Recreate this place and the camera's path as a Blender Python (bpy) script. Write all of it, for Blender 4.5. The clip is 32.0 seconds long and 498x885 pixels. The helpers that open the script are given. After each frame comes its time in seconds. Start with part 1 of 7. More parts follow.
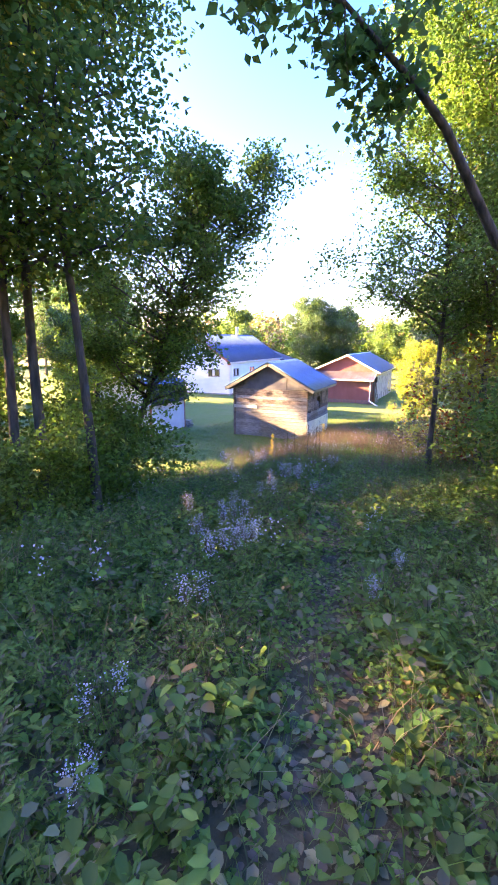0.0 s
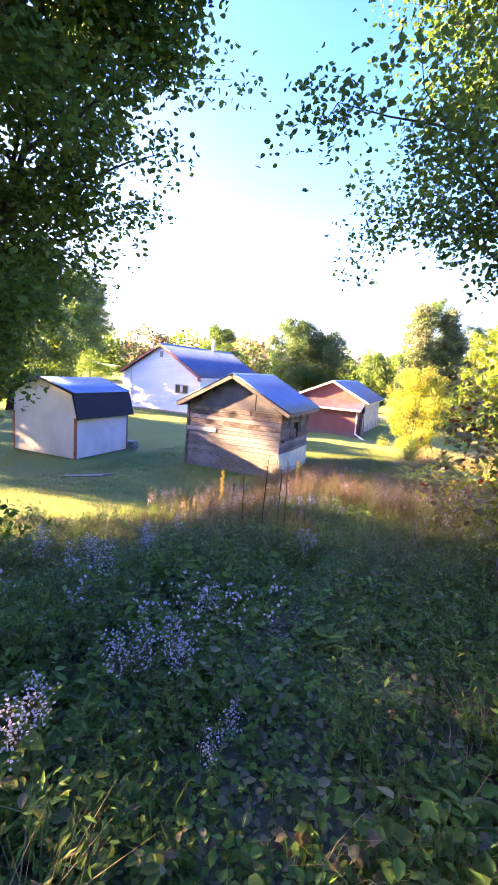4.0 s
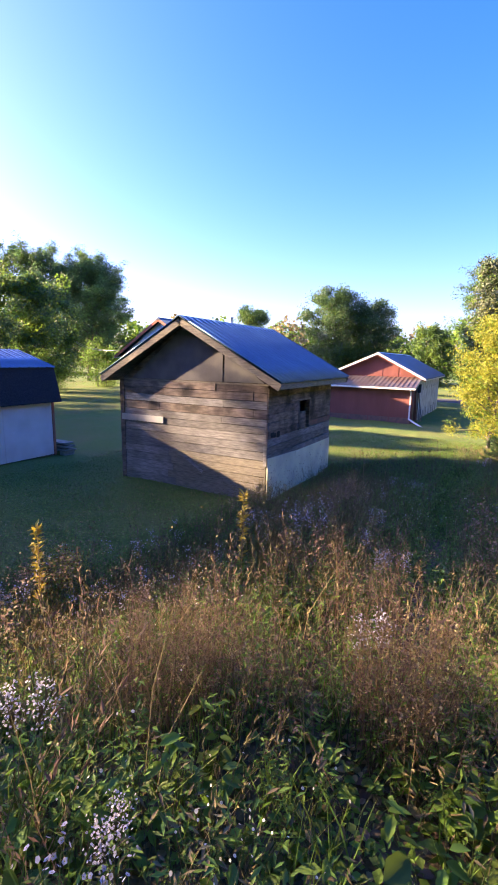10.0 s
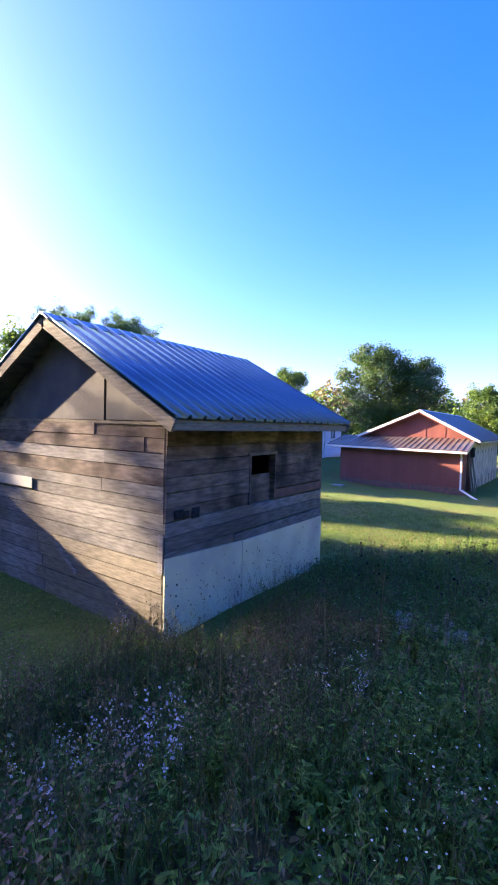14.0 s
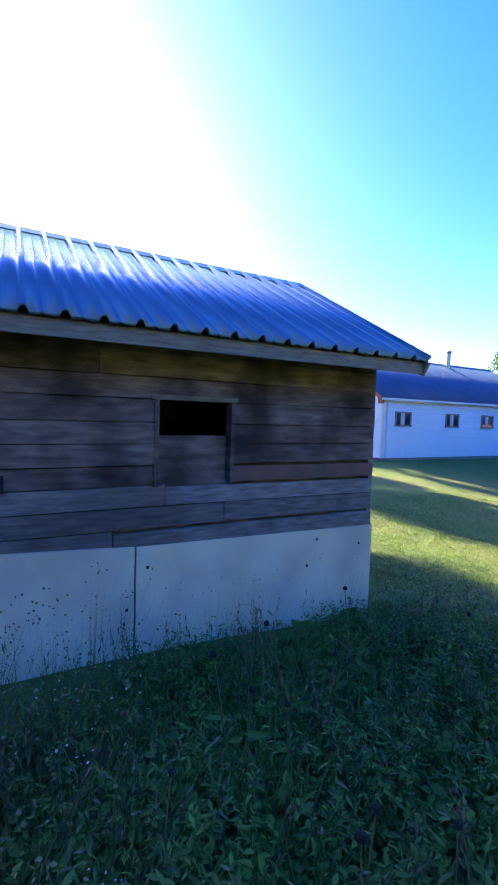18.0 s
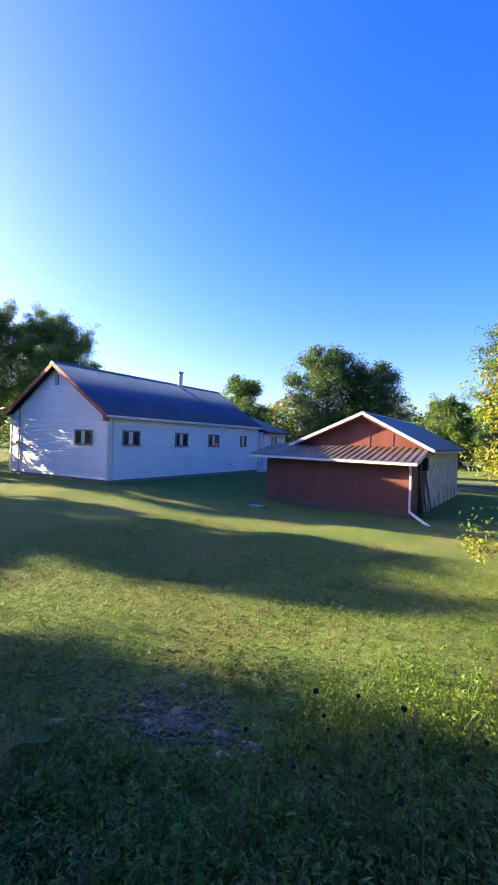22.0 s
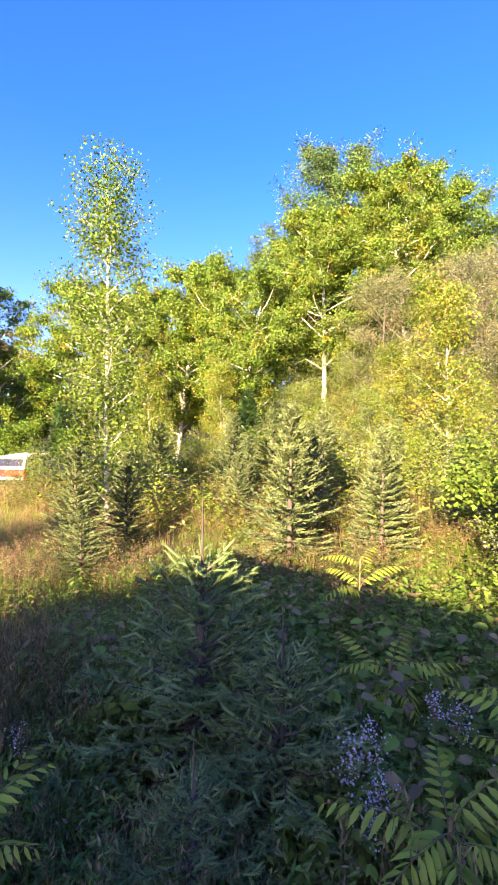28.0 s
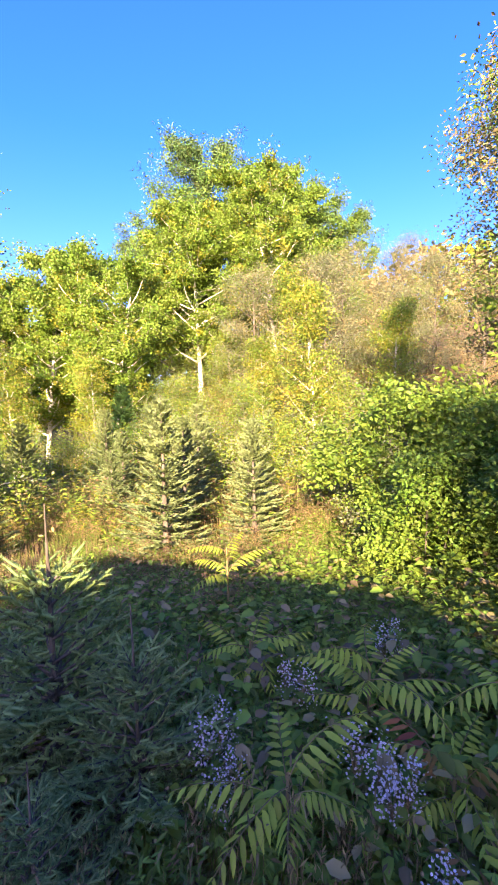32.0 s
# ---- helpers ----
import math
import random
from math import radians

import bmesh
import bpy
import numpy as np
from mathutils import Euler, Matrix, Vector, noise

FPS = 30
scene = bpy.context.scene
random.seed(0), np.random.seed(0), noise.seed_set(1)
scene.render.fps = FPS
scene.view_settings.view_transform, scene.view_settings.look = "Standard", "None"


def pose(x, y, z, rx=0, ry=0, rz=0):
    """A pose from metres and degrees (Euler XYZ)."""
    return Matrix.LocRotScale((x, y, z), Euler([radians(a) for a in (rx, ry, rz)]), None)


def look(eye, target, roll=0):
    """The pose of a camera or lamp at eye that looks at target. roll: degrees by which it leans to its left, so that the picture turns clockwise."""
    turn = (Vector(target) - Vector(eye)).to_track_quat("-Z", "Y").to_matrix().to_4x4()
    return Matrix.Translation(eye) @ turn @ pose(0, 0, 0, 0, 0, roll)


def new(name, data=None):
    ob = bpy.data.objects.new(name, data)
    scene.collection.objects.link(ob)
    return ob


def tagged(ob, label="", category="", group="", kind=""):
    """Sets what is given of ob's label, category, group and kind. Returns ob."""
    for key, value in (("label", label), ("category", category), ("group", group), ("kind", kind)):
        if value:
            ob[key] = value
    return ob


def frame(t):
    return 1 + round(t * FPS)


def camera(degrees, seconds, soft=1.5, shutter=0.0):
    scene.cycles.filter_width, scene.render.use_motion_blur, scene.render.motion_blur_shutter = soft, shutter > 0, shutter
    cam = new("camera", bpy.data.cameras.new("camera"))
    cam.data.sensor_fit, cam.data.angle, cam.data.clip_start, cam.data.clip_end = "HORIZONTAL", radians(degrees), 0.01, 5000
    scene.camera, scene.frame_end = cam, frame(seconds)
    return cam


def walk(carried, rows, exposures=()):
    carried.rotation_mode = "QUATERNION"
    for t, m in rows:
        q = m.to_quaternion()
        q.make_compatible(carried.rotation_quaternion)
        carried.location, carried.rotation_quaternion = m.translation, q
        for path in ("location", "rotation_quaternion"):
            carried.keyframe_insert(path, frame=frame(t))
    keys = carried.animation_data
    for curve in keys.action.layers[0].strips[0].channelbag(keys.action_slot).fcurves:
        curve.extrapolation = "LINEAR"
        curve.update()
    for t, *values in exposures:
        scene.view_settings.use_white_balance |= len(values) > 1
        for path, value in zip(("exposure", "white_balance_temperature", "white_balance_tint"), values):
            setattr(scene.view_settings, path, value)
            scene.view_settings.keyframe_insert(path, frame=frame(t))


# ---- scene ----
cam = camera(58.5, 32.0, soft=1.8)
PATH = [
    (0, (5.920, -19.489, 4.040), (5.113, -17.713, 3.600), -0.10),
    (0.5, (5.659, -18.921, 4.008), (4.888, -17.118, 3.613), 0.60),
    (1, (5.442, -18.367, 3.953), (4.672, -16.557, 3.592), 1.10),
    (1.5, (5.224, -17.801, 3.879), (4.433, -15.999, 3.523), 0.70),
    (2, (5.034, -17.237, 3.792), (4.241, -15.435, 3.437), 0.20),
    (2.5, (4.904, -16.686, 3.706), (4.160, -14.864, 3.348), -0.00),
    (3, (4.837, -16.079, 3.597), (4.171, -14.226, 3.246), 0.30),
    (3.5, (4.815, -15.384, 3.473), (4.133, -13.535, 3.134), 2.20),
    (4, (4.762, -14.651, 3.337), (4.023, -12.821, 3.011), 4.40),
    (4.5, (4.605, -14.084, 3.331), (3.770, -12.296, 3.005), 3.50),
    (6.5, (3.900, -11.572, 3.011), (2.954, -9.830, 2.746), 2.60),
    (7, (3.844, -11.156, 2.953), (2.984, -9.375, 2.657), 2.10),
    (7.5, (3.827, -10.447, 2.835), (3.011, -8.658, 2.470), 4.30),
    (8, (3.835, -9.884, 2.711), (3.052, -8.089, 2.306), 4.40),
    (8.5, (3.850, -9.347, 2.617), (3.078, -7.546, 2.217), 2.40),
    (9, (3.892, -8.805, 2.525), (3.032, -7.045, 2.120), 2.10),
    (9.5, (3.806, -8.215, 2.420), (2.898, -6.474, 2.040), 1.60),
    (10, (3.694, -7.551, 2.332), (2.757, -5.823, 1.964), 1.10),
    (10.5, (3.608, -7.014, 2.270), (2.666, -5.284, 1.925), 2.00),
    (11, (3.451, -6.444, 2.212), (2.508, -4.710, 1.887), 2.20),
    (11.5, (3.411, -5.919, 2.156), (2.472, -4.183, 1.832), 2.50),
    (12, (3.398, -5.416, 2.102), (2.600, -3.607, 1.803), 2.90),
    (12.5, (3.386, -4.856, 2.077), (2.642, -3.015, 1.840), 2.50),
    (13, (3.353, -4.287, 2.027), (2.608, -2.438, 1.863), 2.70),
    (13.5, (3.307, -3.751, 1.954), (2.386, -1.979, 1.855), 2.20),
    (15.5, (3.404, -1.868, 1.585), (1.896, -0.569, 1.386), -0.20),
    (16, (3.326, -1.334, 1.492), (1.791, -0.067, 1.290), -0.40),
    (16.5, (3.368, -0.789, 1.451), (1.788, 0.427, 1.301), -0.20),
    (17, (3.390, -0.321, 1.389), (1.785, 0.868, 1.294), 1.70),
    (17.5, (3.280, 0.138, 1.321), (1.630, 1.263, 1.216), 1.90),
    (18, (3.231, 0.571, 1.362), (1.470, 1.511, 1.241), 1.80),
    (18.5, (3.299, 1.003, 1.355), (1.535, 1.938, 1.239), 2.10),
    (19, (3.142, 1.339, 1.370), (1.475, 2.438, 1.254), 3.50),
    (19.5, (3.072, 1.674, 1.361), (1.432, 2.815, 1.269), 2.80),
    (20, (3.047, 1.946, 1.348), (1.473, 3.178, 1.271), 2.40),
    (20.5, (3.078, 2.278, 1.370), (1.606, 3.632, 1.338), 2.10),
    (21, (3.112, 2.455, 1.403), (1.744, 3.913, 1.381), 2.10),
    (21.5, (3.066, 2.482, 1.439), (1.837, 4.060, 1.427), 1.90),
    (22, (2.985, 2.582, 1.479), (1.942, 4.289, 1.471), 1.90),
    (22.5, (3.113, 2.544, 1.493), (2.309, 4.375, 1.487), 2.00),
    (23, (3.295, 2.484, 1.502), (2.788, 4.419, 1.507), 2.30),
    (23.5, (3.402, 2.485, 1.502), (3.177, 4.472, 1.508), 2.35),
    (24, (3.484, 2.492, 1.499), (3.479, 4.492, 1.501), 2.05),
    (24.5, (3.551, 2.473, 1.496), (3.749, 4.464, 1.487), 1.45),
    (25, (3.603, 2.445, 1.496), (4.008, 4.404, 1.475), 0.70),
    (25.5, (3.656, 2.409, 1.493), (4.322, 4.294, 1.456), 0.87),
    (26, (3.696, 2.375, 1.490), (4.644, 4.135, 1.440), 1.10),
    (26.5, (3.741, 2.330, 1.488), (4.925, 3.940, 1.419), 0.53),
    (28.5, (3.787, 2.132, 1.499), (5.489, 3.176, 1.394), 1.13),
    (29, (3.807, 2.092, 1.499), (5.589, 2.991, 1.377), 1.04),
    (29.5, (3.827, 2.053, 1.496), (5.662, 2.836, 1.361), 0.21),
    (30, (3.840, 1.996, 1.490), (5.727, 2.642, 1.344), -0.77),
    (30.5, (3.843, 1.964, 1.488), (5.769, 2.478, 1.327), -1.49),
    (31, (3.829, 1.930, 1.499), (5.788, 2.294, 1.330), -1.31),
    (31.5, (3.833, 1.934, 1.508), (5.792, 2.305, 1.354), -1.64),
    (32, (3.851, 2.010, 1.502), (5.709, 2.739, 1.374), -1.65),
]
walk(cam, [(t, look(eye, target, roll)) for t, eye, target, roll in PATH],
     exposures=[(0.0, 4.4, 13500, 24), (2.0, 4.5, 13500, 26), (4.0, 4.15, 13000, 30), (6.5, 3.2, 10300, 24), (9.0, 2.9, 9600, 22), (11.0, 2.7, 9000, 20), (13.0, 2.7, 8500, 18), (16.0, 3.1, 8000, 12),
                (19.0, 2.95, 7600, 9), (21.0, 2.4, 8500, 9), (23.0, 2.25, 9300, 11), (26.0, 2.5, 10200, 18), (29.0, 2.7, 9800, 22), (32.0, 2.85, 9700, 23)])

# ---- light ----
SUN_EL, SUN_AZ = 18.0, 194.0  # degrees; azimuth of the sun measured from +x, counter-clockwise
to_sun = Vector((math.cos(radians(SUN_AZ)) * math.cos(radians(SUN_EL)), math.sin(radians(SUN_AZ)) * math.cos(radians(SUN_EL)), math.sin(radians(SUN_EL))))
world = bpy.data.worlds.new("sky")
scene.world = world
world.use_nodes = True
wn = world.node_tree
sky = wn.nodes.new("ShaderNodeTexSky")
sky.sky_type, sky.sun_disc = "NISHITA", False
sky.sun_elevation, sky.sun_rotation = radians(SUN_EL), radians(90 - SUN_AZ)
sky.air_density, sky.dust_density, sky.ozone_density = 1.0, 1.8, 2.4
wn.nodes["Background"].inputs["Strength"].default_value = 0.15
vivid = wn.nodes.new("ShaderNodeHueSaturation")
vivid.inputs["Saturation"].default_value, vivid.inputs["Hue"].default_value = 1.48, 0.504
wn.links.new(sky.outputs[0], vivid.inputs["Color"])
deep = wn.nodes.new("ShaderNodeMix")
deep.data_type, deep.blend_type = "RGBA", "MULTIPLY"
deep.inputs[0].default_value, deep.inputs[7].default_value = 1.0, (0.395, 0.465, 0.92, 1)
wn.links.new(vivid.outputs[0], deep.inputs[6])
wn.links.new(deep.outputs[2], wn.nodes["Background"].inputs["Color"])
sun_data = bpy.data.lights.new("sun", "SUN")
sun_data.energy, sun_data.angle, sun_data.color = 5.0, radians(0.6), (1.0, 0.89, 0.72)
sun = new("sun", sun_data)
sun.matrix_basis = look(to_sun * 100, (0, 0, 0))

# ---- materials ----
def material(name, a, b, scale=4.0, rough=0.8, metal=0.0, bump=0.0, bump_scale=60.0, stretch=(1, 1, 1), third=None, third_scale=0.7,
             third_amount=0.5, island=0.0, translucent=0.0, spec=0.3, piece=0.0):
    """Two colours mixed by noise, a third in broad patches, fine relief, and a change from piece to piece."""
    m = bpy.data.materials.new(name)
    m.use_nodes = True
    nt = m.node_tree
    N, L = nt.nodes, nt.links
    bsdf = N["Principled BSDF"]
    geo = N.new("ShaderNodeNewGeometry")
    tc = N.new("ShaderNodeTexCoord")
    mp = N.new("ShaderNodeMapping")
    mp.inputs["Scale"].default_value = stretch
    L.new(geo.outputs["Position"], mp.inputs["Vector"])
    noise_a = N.new("ShaderNodeTexNoise")
    noise_a.inputs["Scale"].default_value, noise_a.inputs["Detail"].default_value = scale, 5.0
    L.new(mp.outputs[0], noise_a.inputs["Vector"])
    ramp = N.new("ShaderNodeValToRGB")
    ramp.color_ramp.elements[0].position, ramp.color_ramp.elements[1].position = 0.32, 0.68
    ramp.color_ramp.elements[0].color, ramp.color_ramp.elements[1].color = (*a, 1), (*b, 1)
    L.new(noise_a.outputs[0], ramp.inputs[0])
    colour = ramp.outputs[0]
    if third:
        nb = N.new("ShaderNodeTexNoise")
        nb.inputs["Scale"].default_value, nb.inputs["Detail"].default_value = third_scale, 3.0
        L.new(geo.outputs["Position"], nb.inputs["Vector"])
        rb = N.new("ShaderNodeMapRange")
        rb.inputs[1].default_value, rb.inputs[2].default_value, rb.inputs[4].default_value = 0.45, 0.65, third_amount
        L.new(nb.outputs[0], rb.inputs[0])
        mx = N.new("ShaderNodeMix")
        mx.data_type = "RGBA"
        L.new(rb.outputs[0], mx.inputs[0])
        L.new(colour, mx.inputs[6])
        mx.inputs[7].default_value = (*third, 1)
        colour = mx.outputs[2]
    if island or piece:
        if island:
            src = geo.outputs["Random Per Island"]
        else:
            oi = N.new("ShaderNodeObjectInfo")
            src = oi.outputs["Random"]
        amount = island or piece
        hs = N.new("ShaderNodeHueSaturation")
        for socket, lo, hi in (("Value", 1 - amount, 1 + amount), ("Hue", 0.5 - 0.04 * amount, 0.5 + 0.04 * amount)):
            mr = N.new("ShaderNodeMapRange")
            mr.inputs[3].default_value, mr.inputs[4].default_value = lo, hi
            L.new(src, mr.inputs[0])
            L.new(mr.outputs[0], hs.inputs[socket])
        L.new(colour, hs.inputs["Color"])
        colour = hs.outputs[0]
    L.new(colour, bsdf.inputs["Base Color"])
    bsdf.inputs["Roughness"].default_value, bsdf.inputs["Metallic"].default_value = rough, metal
    bsdf.inputs["Specular IOR Level"].default_value = spec
    if bump:
        nc = N.new("ShaderNodeTexNoise")
        nc.inputs["Scale"].default_value, nc.inputs["Detail"].default_value = bump_scale, 4.0
        L.new(mp.outputs[0], nc.inputs["Vector"])
        bp = N.new("ShaderNodeBump")
        bp.inputs["Strength"].default_value, bp.inputs["Distance"].default_value = bump, 0.02
        L.new(nc.outputs[0], bp.inputs["Height"])
        L.new(bp.outputs[0], bsdf.inputs["Normal"])
    if translucent:
        tl = N.new("ShaderNodeBsdfTranslucent")
        L.new(colour, tl.inputs["Color"])
        ms = N.new("ShaderNodeMixShader")
        ms.inputs[0].default_value = translucent
        L.new(bsdf.outputs[0], ms.inputs[1])
        L.new(tl.outputs[0], ms.inputs[2])
        L.new(ms.outputs[0], N["Material Output"].inputs["Surface"])
    return m


def leaf_mat(name, a, b, translucent=0.4, island=0.45, rough=0.55):
    return material(name, a, b, scale=0.6, rough=rough, island=island, translucent=translucent, spec=0.3)


MEADOW = material("meadow_soil", (0.075, 0.053, 0.026), (0.130, 0.092, 0.048), 3.0, 0.95, bump=0.8, bump_scale=25, third=(0.110, 0.085, 0.042), third_scale=0.5)
LAWN = material("lawn_turf", (0.058, 0.115, 0.020), (0.150, 0.215, 0.045), 22.0, 0.95, bump=1.0, bump_scale=110, third=(0.22, 0.165, 0.06), third_scale=0.55, third_amount=0.4)
WOOD = material("weathered_board", (0.145, 0.138, 0.142), (0.315, 0.305, 0.305), 5.0, 0.9, bump=0.5, bump_scale=30, stretch=(1.0, 1.0, 7.0), third=(0.10, 0.083, 0.076), third_scale=1.1, third_amount=0.5, piece=0.3)
WOOD_DARK = material("dark_board", (0.115, 0.088, 0.080), (0.29, 0.225, 0.20), 4.0, 0.9, bump=0.6, bump_scale=40, stretch=(1.0, 1.0, 5.0), third=(0.042, 0.033, 0.033), third_scale=1.9, third_amount=0.9, piece=0.25)
WOOD_PALE = material("pale_trim_board", (0.16, 0.14, 0.115), (0.30, 0.265, 0.22), 6.0, 0.85, bump=0.4, bump_scale=35, stretch=(1, 1, 8), piece=0.15)
PLY = material("grey_plywood", (0.10, 0.10, 0.115), (0.16, 0.155, 0.165), 3.0, 0.85, bump=0.2, bump_scale=60, third=(0.08, 0.07, 0.075))
PANEL = material("whitewashed_panel", (0.68, 0.67, 0.49), (0.77, 0.75, 0.57), 2.5, 0.75, bump=0.1, bump_scale=50, third=(0.40, 0.38, 0.34), third_scale=1.4, third_amount=0.5)
ROOF_BLUE = material("blue_painted_metal", (0.085, 0.185, 0.28), (0.11, 0.225, 0.33), 1.2, 0.26, 0.4, bump=0.05, bump_scale=12, third=(0.08, 0.145, 0.235), third_scale=2.0, third_amount=0.4, spec=0.5)
ROOF_NAVY = material("navy_painted_metal", (0.026, 0.055, 0.115), (0.036, 0.074, 0.15), 1.2, 0.45, 0.15, bump=0.05, bump_scale=12, third=(0.06, 0.08, 0.16), third_scale=0.8, third_amount=0.4, spec=0.45)
SIDING = material("white_vinyl_siding", (0.74, 0.75, 0.76), (0.80, 0.80, 0.80), 1.5, 0.55, bump=0.03, bump_scale=40, third=(0.70, 0.70, 0.69), third_scale=0.6)
RED_TRIM = material("faded_red_trim", (0.42, 0.10, 0.065), (0.52, 0.16, 0.10), 5, 0.7, bump=0.1)
RED_WALL = material("faded_red_wall", (0.215, 0.068, 0.058), (0.275, 0.096, 0.080), 1.6, 0.85, bump=0.15, bump_scale=50, stretch=(1, 1, 0.25), third=(0.20, 0.07, 0.06), third_scale=0.8)
RED_BASE = material("worn_wall_foot", (0.13, 0.095, 0.085), (0.24, 0.12, 0.10), 6, 0.9, bump=0.4)
LEAN_ROOF = material("rusty_grey_metal", (0.15, 0.115, 0.105), (0.235, 0.20, 0.195), 2.0, 0.45, 0.5, bump=0.1, third=(0.17, 0.085, 0.06), third_scale=1.0, stretch=(1, 0.3, 1))
ROOF_DARK = material("dark_blue_roofing", (0.022, 0.032, 0.075), (0.035, 0.048, 0.10), 2.0, 0.5, 0.2, bump=0.1)
WHITE = material("white_paint", (0.70, 0.69, 0.66), (0.80, 0.79, 0.77), 3, 0.6, bump=0.05, third=(0.60, 0.57, 0.52), third_scale=1.5)
WHITE_WORN = material("worn_white_wall", (0.52, 0.50, 0.46), (0.66, 0.64, 0.60), 2.5, 0.85, bump=0.2, third=(0.30, 0.26, 0.23), third_scale=1.6, third_amount=0.6)
BARN_WALL = material("barn_white_panel", (0.62, 0.61, 0.585), (0.70, 0.69, 0.67), 2, 0.75, bump=0.08, third=(0.52, 0.50, 0.46), third_scale=1.2)
SHINGLE = material("black_shingle", (0.016, 0.017, 0.022), (0.034, 0.035, 0.042), 30, 0.9, bump=0.5, bump_scale=120)
STEEL = material("galvanised_steel", (0.42, 0.44, 0.47), (0.55, 0.57, 0.60), 3, 0.35, 0.8, bump=0.05)
GLASS = material("window_glass", (0.02, 0.022, 0.026), (0.035, 0.037, 0.042), 2, 0.06, 0.0, spec=0.8)
CURTAIN = material("curtain_cloth", (0.48, 0.46, 0.42), (0.62, 0.60, 0.56), 6, 0.9, stretch=(1, 8, 1))
FRAME_RED = material("worn_window_frame", (0.20, 0.165, 0.155), (0.30, 0.26, 0.245), 6, 0.6)
CONCRETE = material("grey_concrete", (0.22, 0.21, 0.20), (0.33, 0.32, 0.30), 6, 0.9, bump=0.3)
ASPHALT = material("road_asphalt", (0.055, 0.055, 0.06), (0.09, 0.09, 0.095), 8, 0.9, bump=0.3)
STONE = material("grey_stone", (0.13, 0.115, 0.085), (0.29, 0.255, 0.19), 9, 0.9, bump=0.5, piece=0.4)
BARK = material("grey_brown_bark", (0.054, 0.046, 0.038), (0.144, 0.120, 0.102), 12, 0.95, bump=0.9, bump_scale=40, stretch=(1, 1, 0.3))
BARK_PALE = material("pale_birch_bark", (0.46, 0.43, 0.38), (0.66, 0.63, 0.57), 10, 0.85, bump=0.4, bump_scale=30, stretch=(0.4, 0.4, 3), third=(0.12, 0.10, 0.09), third_scale=3.5, third_amount=0.6)
BARK_TWIG = material("pale_twig_bark", (0.20, 0.17, 0.14), (0.34, 0.30, 0.25), 10, 0.9, bump=0.3)
STEM = material("weed_stem", (0.130, 0.111, 0.052), (0.221, 0.156, 0.078), 4, 0.85, island=0.4)
STEM_GREEN = material("green_stem", (0.07, 0.10, 0.03), (0.12, 0.14, 0.045), 4, 0.8, island=0.3)
LEAF_DARK = leaf_mat("leaf_dark_green", (0.078, 0.152, 0.028), (0.130, 0.225, 0.043))
LEAF_MID = leaf_mat("leaf_mid_green", (0.098, 0.192, 0.030), (0.162, 0.262, 0.045))
LEAF_MAPLE = leaf_mat("leaf_deep_green", (0.055, 0.120, 0.045), (0.095, 0.172, 0.062), 0.25)
LEAF_LIGHT = leaf_mat("leaf_yellow_green", (0.112, 0.210, 0.036), (0.185, 0.270, 0.05), 0.5)
LEAF_YELLOW = leaf_mat("leaf_autumn_yellow", (0.25, 0.27, 0.045), (0.35, 0.345, 0.06), 0.5, 0.3)
LEAF_BROWN = leaf_mat("leaf_bronze", (0.17, 0.145, 0.07), (0.26, 0.205, 0.10), 0.35)
LEAF_RED = leaf_mat("leaf_autumn_red", (0.30, 0.05, 0.02), (0.42, 0.10, 0.03), 0.4)
LEAF_NEAR = leaf_mat("leaf_fresh_green", (0.075, 0.17, 0.035), (0.125, 0.235, 0.05), 0.55, 0.4)
LEAFLET = material("sumac_leaflet", (0.26, 0.36, 0.05), (0.34, 0.44, 0.065), 3.0, 0.5, piece=0.25, translucent=0.45)
LEAFLET_RED = material("reddening_leaflet", (0.20, 0.16, 0.045), (0.34, 0.10, 0.04), 3.0, 0.5, piece=0.3, translucent=0.45)
FIELD = material("dry_field", (0.09, 0.135, 0.035), (0.20, 0.20, 0.07), 9.0, 0.95, bump=1.0, bump_scale=60, third=(0.27, 0.20, 0.09), third_scale=0.3, third_amount=0.7)
LEAF_SILVER = leaf_mat("leaf_grey_green", (0.11, 0.14, 0.075), (0.19, 0.21, 0.13), 0.3)
NEEDLE = leaf_mat("spruce_needle", (0.115, 0.25, 0.075), (0.185, 0.365, 0.11), 0.55, 0.4)
NEEDLE_SOFT = leaf_mat("soft_spruce_needle", (0.18, 0.285, 0.11), (0.26, 0.38, 0.15), 0.5, 0.4)
NEEDLE_PALE = leaf_mat("pale_conifer_needle", (0.135, 0.195, 0.085), (0.21, 0.27, 0.12), 0.35, 0.4)
NEEDLE_PINE = leaf_mat("pine_needle", (0.056, 0.104, 0.035), (0.096, 0.160, 0.051), 0.2, 0.4)
GRASS = leaf_mat("grass_blade", (0.092, 0.175, 0.028), (0.165, 0.25, 0.045), 0.4)
STRAW = leaf_mat("dry_straw", (0.24, 0.17, 0.085), (0.37, 0.27, 0.14), 0.5)
RUST = leaf_mat("rusty_seed_head", (0.17, 0.105, 0.075), (0.29, 0.19, 0.135), 0.5)
ASTER = leaf_mat("lilac_petal", (0.46, 0.44, 0.50), (0.62, 0.60, 0.65), 0.4, 0.25)
ASTER_PALE = leaf_mat("pale_aster_petal", (0.52, 0.48, 0.60), (0.66, 0.62, 0.68), 0.4, 0.2)
